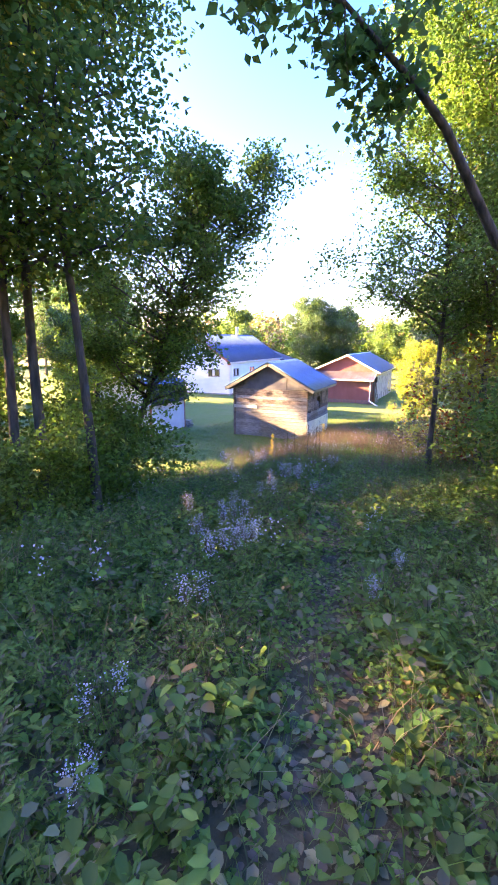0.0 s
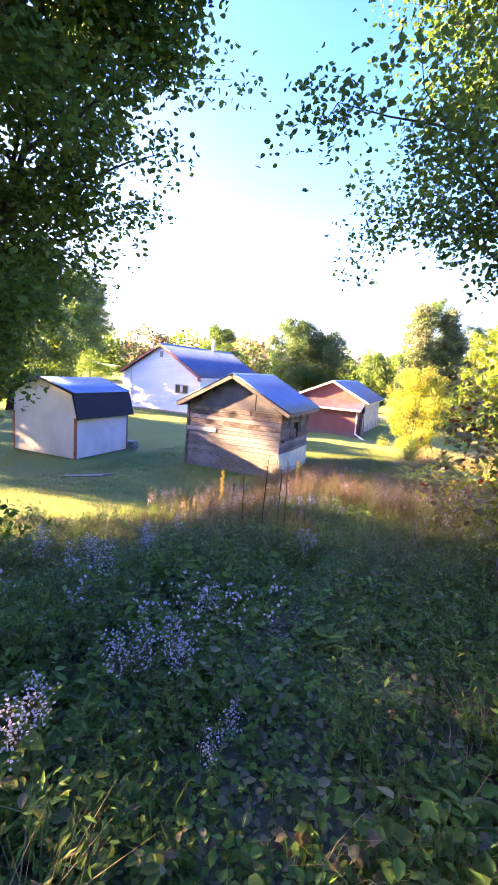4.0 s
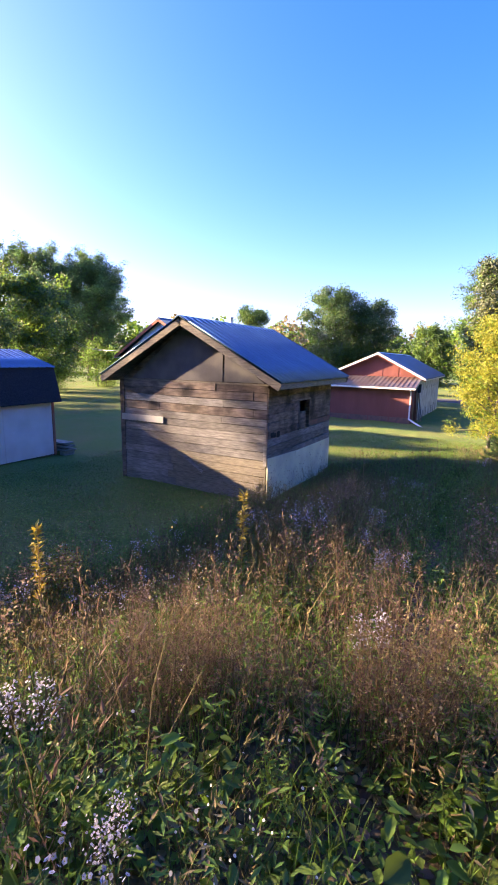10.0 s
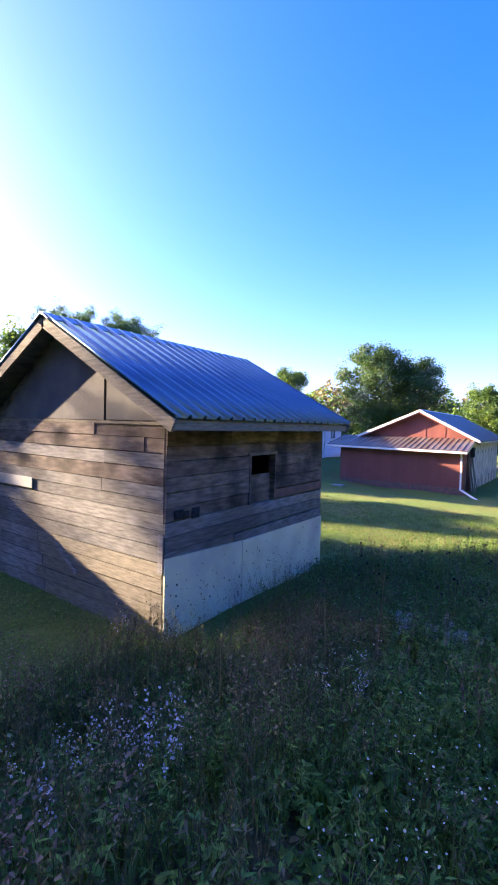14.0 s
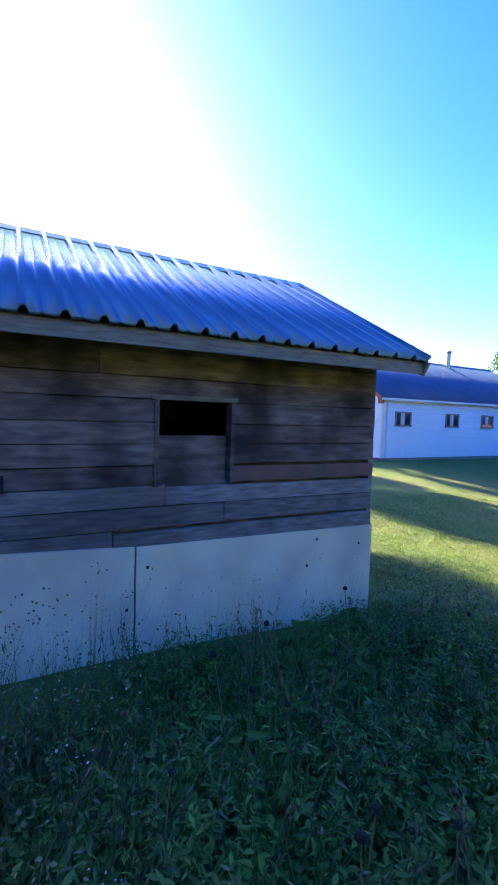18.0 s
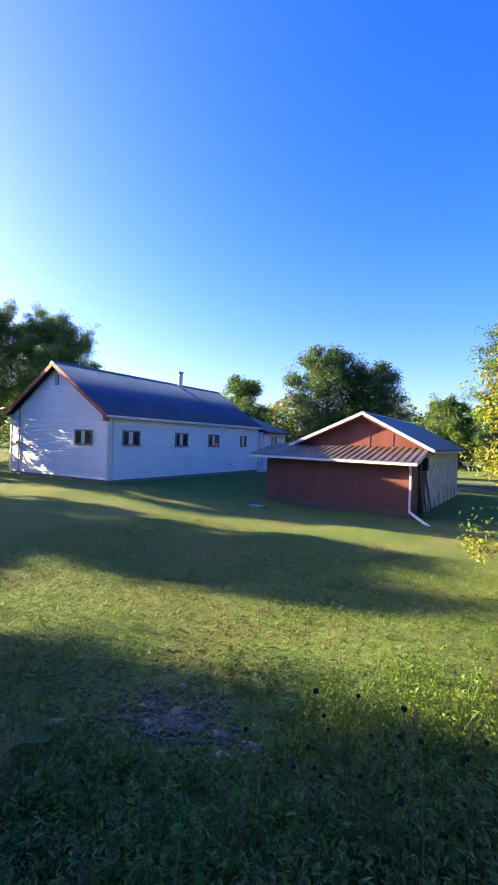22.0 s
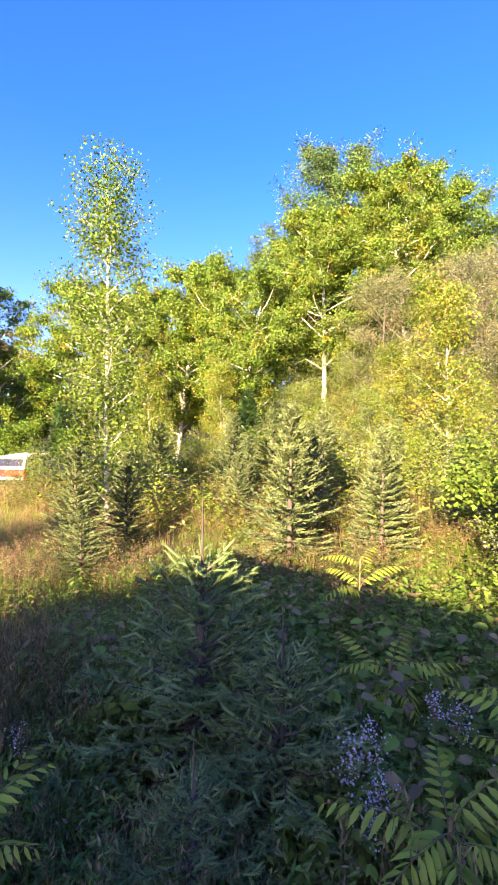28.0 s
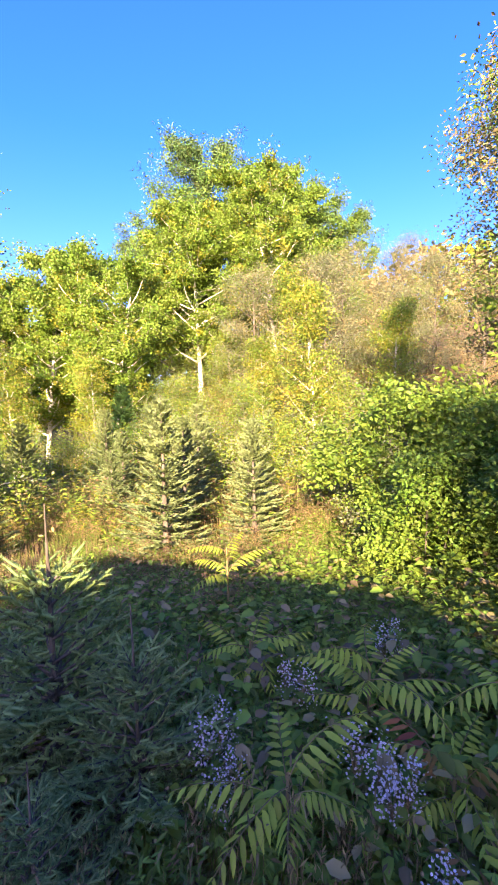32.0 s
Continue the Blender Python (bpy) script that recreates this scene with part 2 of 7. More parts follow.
SEED_DARK = material("dark_seed_head", (0.018, 0.014, 0.012), (0.04, 0.03, 0.024), 40, 0.9, bump=0.6, bump_scale=300)
GOLD = leaf_mat("goldenrod_plume", (0.34, 0.25, 0.04), (0.47, 0.36, 0.06), 0.3, 0.3)
WHITE_BLOOM = leaf_mat("white_bloom", (0.6, 0.58, 0.5), (0.72, 0.70, 0.62), 0.3, 0.2)

# ---- tools ----
def link_mesh(name, bm, mat, parent=None, label=""):
    me = bpy.data.meshes.new(name)
    bm.normal_update()
    bm.to_mesh(me)
    bm.free()
    for m in (mat if isinstance(mat, (list, tuple)) else [mat]):
        me.materials.append(m)
    ob = new(name, me)
    if parent:
        ob.parent = parent
    if label:
        ob["label"] = label
    return ob


part = link_mesh


def thing(name, label, category, at=(0, 0, 0), group="", kind=""):
    ob = new(name)
    ob.location = at
    ob.empty_display_size = 0.2
    return tagged(ob, label, category, group, kind)


def box(bm, x0, x1, y0, y1, z0, z1, bevel=0.0):
    vs = [bm.verts.new(p) for p in ((x0, y0, z0), (x1, y0, z0), (x1, y1, z0), (x0, y1, z0), (x0, y0, z1), (x1, y0, z1), (x1, y1, z1), (x0, y1, z1))]
    fs = [bm.faces.new([vs[i] for i in f]) for f in ((3, 2, 1, 0), (4, 5, 6, 7), (0, 1, 5, 4), (1, 2, 6, 5), (2, 3, 7, 6), (3, 0, 4, 7))]
    if bevel:
        bmesh.ops.bevel(bm, geom=list({e for f in fs for e in f.edges}), offset=bevel, segments=1, affect="EDGES")
    return vs


def boxed(name, mat, parent, x0, x1, y0, y1, z0, z1, bevel=0.0, label=""):
    bm = bmesh.new()
    box(bm, x0, x1, y0, y1, z0, z1, bevel)
    return part(name, bm, mat, parent, label)


def beam(bm, a, b, w, h, up=(0, 0, 1)):
    """A bar from a to b, w wide and h high."""
    a, b, up = Vector(a), Vector(b), Vector(up)
    d = (b - a).normalized()
    s = d.cross(up).normalized() * (w / 2)
    u = s.cross(d).normalized() * (h / 2)
    vs = [bm.verts.new(p + i * s + j * u) for p in (a, b) for i, j in ((-1, -1), (1, -1), (1, 1), (-1, 1))]
    for f in ((3, 2, 1, 0), (4, 5, 6, 7), (0, 1, 5, 4), (1, 2, 6, 5), (2, 3, 7, 6), (3, 0, 4, 7)):
        bm.faces.new([vs[i] for i in f])


def beamed(name, mat, parent, a, b, w, h, up=(0, 0, 1), label=""):
    bm = bmesh.new()
    beam(bm, a, b, w, h, up)
    bmesh.ops.recalc_face_normals(bm, faces=bm.faces)
    return part(name, bm, mat, parent, label)


def prism(bm, pts, depth, axis=1):
    """A polygon of (u, z) points drawn out along y (axis 1) or x (axis 0) between the two values of depth."""
    rings = [[bm.verts.new((u, d, z) if axis == 1 else (d, u, z)) for u, z in pts] for d in depth]
    n = len(pts)
    bm.faces.new(rings[0])
    bm.faces.new(rings[1][::-1])
    for i in range(n):
        bm.faces.new([rings[0][i], rings[1][i], rings[1][(i + 1) % n], rings[0][(i + 1) % n]])
    bmesh.ops.recalc_face_normals(bm, faces=bm.faces)


def np_mesh(name, V, F, mats, idx=None, smooth=False):
    """A mesh from arrays: V (n, 3), F (m, 3 or 4), a material index per face."""
    me = bpy.data.meshes.new(name)
    k = F.shape[1]
    me.vertices.add(len(V))
    me.vertices.foreach_set("co", np.ascontiguousarray(V, dtype=np.float32).ravel())
    me.loops.add(F.size)
    me.loops.foreach_set("vertex_index", np.ascontiguousarray(F, dtype=np.int32).ravel())
    me.polygons.add(len(F))
    me.polygons.foreach_set("loop_start", np.arange(0, F.size, k, dtype=np.int32))
    if idx is not None:
        me.polygons.foreach_set("material_index", np.ascontiguousarray(idx, dtype=np.int32))
    if smooth:
        me.polygons.foreach_set("use_smooth", np.ones(len(F), dtype=bool))
    for m in mats:
        me.materials.append(m)
    me.update(calc_edges=True)
    return me


def tube(pts, radii, seg=6):
    """A tapered tube along points, as triangles."""
    pts = np.asarray(pts, float)
    n = len(pts)
    d = np.gradient(pts, axis=0)
    d /= np.linalg.norm(d, axis=1)[:, None] + 1e-9
    ref = np.where(np.abs(d[:, 2:3]) > 0.9, np.array([[1.0, 0, 0]]), np.array([[0, 0, 1.0]]))
    s = np.cross(d, ref)
    s /= np.linalg.norm(s, axis=1)[:, None] + 1e-9
    u = np.cross(s, d)
    a = np.arange(seg) * 2 * np.pi / seg
    V = pts[:, None, :] + np.asarray(radii)[:, None, None] * (np.cos(a)[None, :, None] * s[:, None, :] + np.sin(a)[None, :, None] * u[:, None, :])
    F = []
    for i in range(n - 1):
        for j in range(seg):
            p, q, r, t = i * seg + j, i * seg + (j + 1) % seg, (i + 1) * seg + (j + 1) % seg, (i + 1) * seg + j
            F += [(p, q, r), (p, r, t)]
    return V.reshape(-1, 3), np.array(F, dtype=np.int64)


class Pile:
    """Collects triangles with a material index; joins them into one mesh."""

    def __init__(self):
        self.V, self.F, self.I, self.n = [], [], [], 0

    def add(self, V, F, i=0):
        if len(V) == 0:
            return self
        self.V.append(np.asarray(V, float))
        self.F.append(np.asarray(F, np.int64) + self.n)
        self.I.append(np.full(len(F), i, np.int32) if np.isscalar(i) else np.asarray(i, np.int32))
        self.n += len(V)
        return self

    def arrays(self):
        return np.concatenate(self.V), np.concatenate(self.F), np.concatenate(self.I)

    def mesh(self, name, mats, smooth=False):
        V, F, I = self.arrays()
        return np_mesh(name, V, F, mats, I, smooth)


def leaves(centres, rng, length, width=0.5, up=0.3, droop=0.0, fold=0.25, axis=None, oval=False):
    """Folded, pointed leaves, two triangles each, at the centres: V, F."""
    c = np.asarray(centres, float)
    n = len(c)
    if axis is None:
        a = rng.normal(size=(n, 3))
        a[:, 2] = a[:, 2] * 0.6 - droop
    else:
        a = np.asarray(axis, float) + rng.normal(size=(n, 3)) * 0.25
    a /= np.linalg.norm(a, axis=1)[:, None] + 1e-9
    nrm = rng.normal(size=(n, 3)) + np.array([0, 0, up * 3])
    s = np.cross(a, nrm)
    s /= np.linalg.norm(s, axis=1)[:, None] + 1e-9
    u = np.cross(s, a)
    L = (length * rng.uniform(0.6, 1.25, n))[:, None]
    W = L * width * 0.5
    if oval:
        V = np.stack([c - a * L * 0.5, c + s * W * 0.85 - a * L * 0.25 + u * W * fold, c + s * W * 0.8 + a * L * 0.15 + u * W * fold - u * L * 0.02,
                      c + a * L * 0.5 - u * L * 0.12, c - s * W * 0.8 + a * L * 0.15 + u * W * fold - u * L * 0.02, c - s * W * 0.85 - a * L * 0.25 + u * W * fold], 1).reshape(-1, 3)
        b = np.arange(n)[:, None] * 6
        F = np.concatenate([b + np.array([q]) for q in ((0, 1, 2), (0, 2, 3), (0, 3, 4), (0, 4, 5))], 0)
        return V, F
    V = np.stack([c - a * L * 0.5, c + s * W - a * L * 0.08 + u * W * fold, c + a * L * 0.5 - u * L * 0.08, c - s * W - a * L * 0.08 + u * W * fold], 1).reshape(-1, 3)
    b = np.arange(n)[:, None] * 4
    F = np.concatenate([b + np.array([[0, 1, 2]]), b + np.array([[0, 2, 3]])], 0)
    return V, F


def smooth01(x):
    x = np.clip(x, 0, 1)
    return x * x * (3 - 2 * x)


# ---- ground ----
def ground_z(x, y):
    """Height of the ground: a bank that the trail comes down, the lawn, the meadow and the wooded slope."""
    x, y = np.asarray(x, float), np.asarray(y, float)
    p = np.interp(y, [-60, -30, -19.5, -14.6, -8.8, -4.3, -1.3, 1.3, 3, 6, 17, 36, 80], [5.5, 3.7, 2.45, 1.78, 0.95, 0.42, -0.05, -0.18, -0.2, -0.5, -1.2, -1.6, -2.6])
    lawn = np.interp(y, [-60, -22, -14, -9, -5, 0, 4, 10, 18, 36, 80], [4.5, 1.7, 0.75, 0.1, -0.35, -0.44, -0.52, -0.75, -1.2, -1.6, -2.6])
    home = np.interp(y, [-60, -22, -10, -4, 15, 30, 60, 90], [4.0, 1.5, 0.0, -0.5, -0.52, -0.55, -1.2, -2.4])
    field = np.interp(y, [-60, -20, -8, -3, 2, 8, 12, 20, 30, 80], [6.0, 3.4, 1.4, 0.3, -0.55, -1.1, -1.4, -1.9, -2.5, -3.2])
    z = home + (lawn - home) * smooth01((x + 12) / 8)
    z = z + (p - z) * smooth01((x - 0.3) / 2.4)
    z = z + (field - z) * smooth01((x - 4.2) / 4.8)
    d = x - 17 - np.maximum(0, y - 14) * 0.75
    z = z + 7.5 * smooth01(d / 22) + np.maximum(0, d - 20) * 0.05
    far = np.hypot(x, y - 10)
    z = z + 9.0 * smooth01((far - 150) / 350)
    return z + 0.03 * np.sin(x * 1.7 + y * 0.6) * np.sin(y * 1.3 - x * 0.4) * smooth01((60 - far) / 40)


def gz(x, y):
    return float(ground_z(x, y))


def lawn_edge(y):
    """The x past which the mown lawn gives way to tall weeds."""
    return np.interp(y, [-60, -16, -12, -9, -6, -3, 0.2, 3.7, 4.6, 6, 8, 11, 15, 22], [-14, -9, -5.0, -2.6, -1.2, -0.6, 0.4, 0.5, 2.1, 2.6, 3.2, 4.2, 6.0, 9.0])


def sheet(name, xs, ys, mats, kind_fn=None):
    X, Y = np.meshgrid(xs, ys)
    V = np.stack([X, Y, ground_z(X, Y)], -1).reshape(-1, 3)
    nx = len(xs)
    i, j = np.meshgrid(np.arange(nx - 1), np.arange(len(ys) - 1))
    a = (j * nx + i).ravel()
    F = np.stack([a, a + 1, a + nx + 1, a + nx], 1)
    c = V[F].mean(1)
    return np_mesh(name, V, F, mats, kind_fn(c[:, 0], c[:, 1]) if kind_fn else None, True)


def is_lawn(x, y):
    wob = 0.25 * np.sin(x * 2.1 + y) + 0.2 * np.sin(y * 3.3)
    home_side = (x < lawn_edge(y) + wob) & (y > -14)
    east = (y > 13 + np.maximum(0, x - 8) * 0.1) & (x < 30)
    return np.where(home_side, 1, np.where(east, 2, 0)).astype(np.int32)


def steps(lo, hi, near_lo, near_hi, fine):
    out = list(np.arange(near_lo, near_hi + 1e-6, fine))
    s, v = fine, near_hi
    while v < hi:
        s *= 1.25
        v += s
        out.append(v)
    s, v = fine, near_lo
    while v > lo:
        s *= 1.25
        v -= s
        out.insert(0, v)
    return np.array(out)


ground = new("ground", sheet("ground", steps(-900, 900, -14, 16, 0.2), steps(-900, 900, -24, 24, 0.2), [MEADOW, LAWN, FIELD], is_lawn))
tagged(ground, "gently sloping ground of mown lawn and weedy meadow", "ground", kind="structure")

# ---- buildings ----
UNIT = {}


def slab(name, mat, parent, x0, x1, y0, y1, z0, z1, label="", tilt=(0, 0, 0)):
    """A box on a mesh shared by all boxes of one material, for boards and other repeated pieces."""
    if mat.name not in UNIT:
        bm = bmesh.new()
        box(bm, -0.5, 0.5, -0.5, 0.5, -0.5, 0.5)
        me = bpy.data.meshes.new("slab_" + mat.name)
        bm.to_mesh(me)
        bm.free()
        me.materials.append(mat)
        UNIT[mat.name] = me
    ob = new(name, UNIT[mat.name])
    ob.location = ((x0 + x1) / 2, (y0 + y1) / 2, (z0 + z1) / 2)
    ob.scale = (x1 - x0, y1 - y0, z1 - z0)
    ob.rotation_euler = [radians(a) for a in tilt]
    ob.parent = parent
    if label:
        ob["label"] = label
    return ob


def ribbed_roof(name, parent, mat, ridge, eave, y0, y1, rib=0.23, rib_h=0.032, thick=0.02, label=""):
    """One slope of a metal roof with raised ribs that run from ridge (x, z) to eave (x, z)."""
    (xr, zr), (xe, ze) = ridge, eave
    prof = []
    n = max(2, round((y1 - y0) / rib))
    step = (y1 - y0) / n
    for i in range(n):
        a = y0 + i * step
        prof += [(a, rib_h), (a + 0.026, rib_h), (a + 0.046, 0), (a + step * 0.5 - 0.016, 0.001), (a + step * 0.5 - 0.006, 0.010), (a + step * 0.5 + 0.006, 0.010), (a + step * 0.5 + 0.016, 0.001), (a + step - 0.022, 0)]
    prof.append((y1, rib_h))
    run = math.hypot(xr - xe, zr - ze)
    nx, nz = abs(zr - ze) / run, abs(xr - xe) / run
    sx = math.copysign(nx, xe - xr)
    V, F = [], []
    for x, z in ((xr, zr), (xe, ze)):
        for y, h in prof:
            V.append((x + sx * h, y, z + nz * h))
        for y, h in prof:
            V.append((x + sx * (h - thick), y, z + nz * (h - thick)))
    k = len(prof)
    for i in range(k - 1):
        F += [(i, i + 1, 2 * k + i + 1, 2 * k + i), (k + i, 3 * k + i, 3 * k + i + 1, k + i + 1), (2 * k + i, 2 * k + i + 1, 3 * k + i + 1, 3 * k + i), (i, k + i, k + i + 1, i + 1)]
    F += [(0, 2 * k, 3 * k, k), (k - 1, 2 * k - 1, 4 * k - 1, 3 * k - 1)]
    me = np_mesh(name, np.array(V), np.array(F), [mat])
    ob = new(name, me)
    ob.parent = parent
    if label:
        ob["label"] = label
    return ob


def build_shed():
    W, D, TOP, FOOT = 3.74, 3.66, 1.85, -0.62
    RX, RZ, EX, EZ = -1.87, 3.13, 0.36, 1.92
    shed = thing("shed", "weathered grey board shed with a blue ribbed metal roof", "shed")
    rng = random.Random(4)
    # south gable wall
    wall = part("wall", one_box(-W + 0.03, -0.03, 0.05, 0.09, FOOT, TOP), WOOD_DARK, shed)
    rows = [(-0.60, -0.42), (-0.42, -0.26), (-0.26, -0.10), (-0.10, 0.06), (0.06, 0.22), (0.22, 0.38), (0.38, 0.55), (0.55, 0.72), (0.72, 0.90), (0.90, 1.05), (1.05, 1.20), (1.20, 1.38), (1.38, 1.54), (1.54, 1.70), (1.70, 1.85)]
    for i, (a, b) in enumerate(rows):
        cuts = [-W + 0.10, -0.02]
        if i < 6:
            cuts.insert(1, -2.25 + rng.uniform(-0.25, 0.1))
        elif i >= 9:
            cuts.insert(1, -2.55 + rng.uniform(-0.1, 0.1) if i % 2 else -1.1 + rng.uniform(-0.2, 0.2))
            if i in (11, 13):
                cuts.insert(2, -0.32)
        for c, d in zip(cuts, cuts[1:]):
            m = WOOD_PALE if i < 6 and d > -0.5 else (WOOD_DARK if i >= 11 and rng.random() < 0.7 else WOOD)
            o = rng.uniform(0, 0.012)
            slab("board", m, wall, c + 0.004, d - 0.004, 0.0 - o, 0.05, a + 0.004 + rng.uniform(0, 0.004), b - 0.003, tilt=(0, rng.uniform(-0.25, 0.25), 0))
    slab("board", WHITE_WORN, wall, -W + 0.02, -2.52, -0.028, -0.014, 0.93, 1.07, "whitewashed strip of board")
    slab("board", WOOD, wall, -2.0, -1.45, -0.03, -0.014, 0.10, 0.16, "loose slanting batten", (0, 32, 0))
    slab("corner_board", WOOD_DARK, wall, -W - 0.02, -W + 0.095, -0.02, 0.06, FOOT, TOP)
    slab("corner_board", WOOD, wall, -0.075, 0.0, -0.024, -0.013, 0.28, 0.70, "short dark corner batten")
    # plywood in the gable
    gable = part("gable", prism_bm([(-W, TOP), (0, TOP), (RX, RZ - 0.06)], (0.02, 0.06)), WOOD_DARK, shed)
    part("plywood_panel", prism_bm([(-W + 0.35, TOP + 0.03), (-1.02, TOP + 0.03), (-1.02, 2.58), (RX, RZ - 0.11)], (-0.006, 0.018)), PLY, gable)
    part("plywood_panel", prism_bm([(-0.98, TOP + 0.035), (-0.10, TOP + 0.035), (-0.98, 2.53)], (-0.002, 0.018)), PLY, gable)
    slab("board", WOOD_PALE, gable, -W, 0, -0.014, 0.016, TOP - 0.012, TOP + 0.022)
    # north gable wall and west wall, plain boards
    for nm, a in (("wall", (-W, 0, D - 0.05, D, FOOT, TOP)), ("wall", (-W, -W + 0.05, 0.06, D - 0.05, FOOT, TOP))):
        part(nm, one_box(*a), WOOD, shed)
    part("gable", prism_bm([(-W, TOP), (0, TOP), (RX, RZ - 0.06)], (D - 0.05, D)), WOOD, shed)
    # east wall with its window hole
    W0, W1, Z0, Z1 = 1.53, 2.12, 0.83, 1.46
    east = thing_part("east_wall", shed)
    for y0, y1, z0, z1 in ((0.05, W0, FOOT, TOP), (W1, D - 0.05, FOOT, TOP), (W0, W1, FOOT, Z0), (W0, W1, Z1, TOP)):
        part("backing", one_box(-0.09, -0.05, y0, y1, z0, z1), WOOD_DARK, east)
    zs = [0.34, 0.50, 0.66, 0.82, 0.97, 1.13, 1.29, 1.46, 1.62, 1.80]
    for i, (a, b) in enumerate(zip(zs, zs[1:])):
        in_win = a >= 0.8 and b <= 1.47
        spans = [(0.0, W0 - 0.01), (W1 + 0.01, D)] if in_win else [(0.0, rng.uniform(1.0, 2.4)), None]
        if not in_win:
            spans[1] = (spans[0][1], D)
        for c, d in spans:
            m = WOOD_DARK if i >= 3 else WOOD
            if i == 3 and c > 1:
                m = RED_BASE
            o = rng.uniform(0, 0.014)
            slab("board", m, east, -0.05, 0.0 + o, c + 0.003, d - 0.003, a + 0.004, b - 0.004 - (0.02 if rng.random() < 0.15 else 0), tilt=(rng.uniform(-0.25, 0.25), 0, 0))
    slab("board", WOOD_DARK, east, -0.05, -0.01, 0.0, D, 1.80, 1.85)
    # black slips on the board faces paint the shade of missing-board gaps
    for y in (0.12, 0.26, 0.40):
        slab("board_end", SHINGLE, east, 0.008, 0.018, y, y + 0.09 + 0.05 * rng.random(), 0.85 - y * 0.1, 0.90 + 0.05 * rng.random(), "dark slip standing in for the shade in a gap")
    slab("shutter", WOOD_DARK, east, -0.085, -0.055, W0 + 0.01, W1 - 0.01, Z0, Z0 + 0.36, "dark boards closing the lower window hole")
    slab("window_frame", WOOD_DARK, east, -0.06, 0.022, W0 - 0.035, W0, Z0 - 0.02, Z1)
    slab("window_frame", WOOD_DARK, east, -0.06, 0.022, W1, W1 + 0.035, Z0 - 0.02, Z1)
    slab("window_frame", WOOD_PALE, east, -0.06, 0.026, W0 - 0.06, W1 + 0.05, Z1, Z1 + 0.035)
    # pale panels along the foot
    for y0, y1, za, zb in ((-0.012, 1.362, 0.445, 0.375), (1.376, D + 0.008, 0.372, 0.338)):
        bm = bmesh.new()
        prism(bm, [(y0, FOOT), (y1, FOOT), (y1, zb), (y0, za)], (0.004, 0.026), 0)
        p = part("foot_panel", bm, PANEL, east, "off-white painted sheet panel")
    for y, z in ((0.16, 0.12), (0.15, 0.0), (0.18, -0.12), (2.9, 0.02), (3.5, 0.16), (1.45, 0.2), (1.3, -0.1), (3.0, 0.25)):
        slab("nail_hole", SHINGLE, east, 0.024, 0.0275, y, y + 0.022, z, z + 0.022)
    # roof
    roof = thing_part("roof", shed)
    ribbed_roof("roof_sheet", roof, ROOF_BLUE, (RX, RZ), (EX, EZ), -0.28, D + 0.30, 0.228, 0.042)
    ribbed_roof("roof_sheet", roof, ROOF_BLUE, (RX, RZ), (2 * RX - EX, EZ), -0.28, D + 0.30, 0.228)
    part("ridge_cap", prism_bm([(RX - 0.16, RZ - 0.06), (RX, RZ + 0.035), (RX + 0.16, RZ - 0.06), (RX + 0.155, RZ - 0.075), (RX, RZ + 0.015), (RX - 0.155, RZ - 0.075)], (-0.30, D + 0.32)), ROOF_BLUE, roof)
    for s in (1, -1):
        ex = EX if s == 1 else 2 * RX - EX
        for y in (-0.25, D + 0.27):
            beamed("rake_board", WOOD_PALE, roof, (RX, y, RZ - 0.085), (ex - s * 0.01, y, EZ - 0.085), 0.035, 0.13)
        beamed("eave_board", WOOD_PALE, roof, (ex - s * 0.05, -0.26, EZ - 0.075), (ex - s * 0.05, D + 0.28, EZ - 0.075), 0.03, 0.10)
        slope = (RZ - EZ) / abs(RX - ex)
        part("soffit", prism_bm([(RX, RZ - 0.045), (ex - s * 0.06, EZ - 0.045 + 0.06 * slope), (ex - s * 0.06, EZ - 0.07 + 0.06 * slope), (RX, RZ - 0.07)], (-0.22, D + 0.24)), WOOD, roof)
    return shed


def one_box(*a):
    bm = bmesh.new()
    box(bm, *a)
    return bm


def prism_bm(pts, depth, axis=1):
    bm = bmesh.new()
    prism(bm, pts, depth, axis)
    return bm


def thing_part(name, parent):
    ob = new(name)
    ob.empty_display_size = 0.1
    ob.parent = parent
    return ob


def siding(name, parent, axis, fixed, a, b, z0, z1, out, lap=0.118, top=None):
    """Lapped siding on a wall at x or y = fixed, from a to b; out is the side that it faces; top(u) cuts it to a gable."""
    V, F = [], []
    n = math.ceil((z1 - z0) / lap)
    for i in range(n):
        za, zb = z0 + i * lap, min(z1, z0 + (i + 1) * lap)
        lo, hi = a, b
        if top:
            lo, hi = top(zb)
        if hi - lo < 0.05:
            continue
        k = len(V)
        for u in (lo, hi):
            for o, z in ((0.018, za), (0.018, za + 0.006), (0.004, zb), (-0.03, zb), (-0.03, za)):
                w = fixed + out * o
                V.append((w, u, z) if axis == "x" else (u, w, z))
        F += [(k + j, k + (j + 1) % 5, k + 5 + (j + 1) % 5, k + 5 + j) for j in range(5)]
    me = np_mesh(name, np.array(V), np.array(F), [SIDING])
    ob = new(name, me)
    ob.parent = parent
    return ob


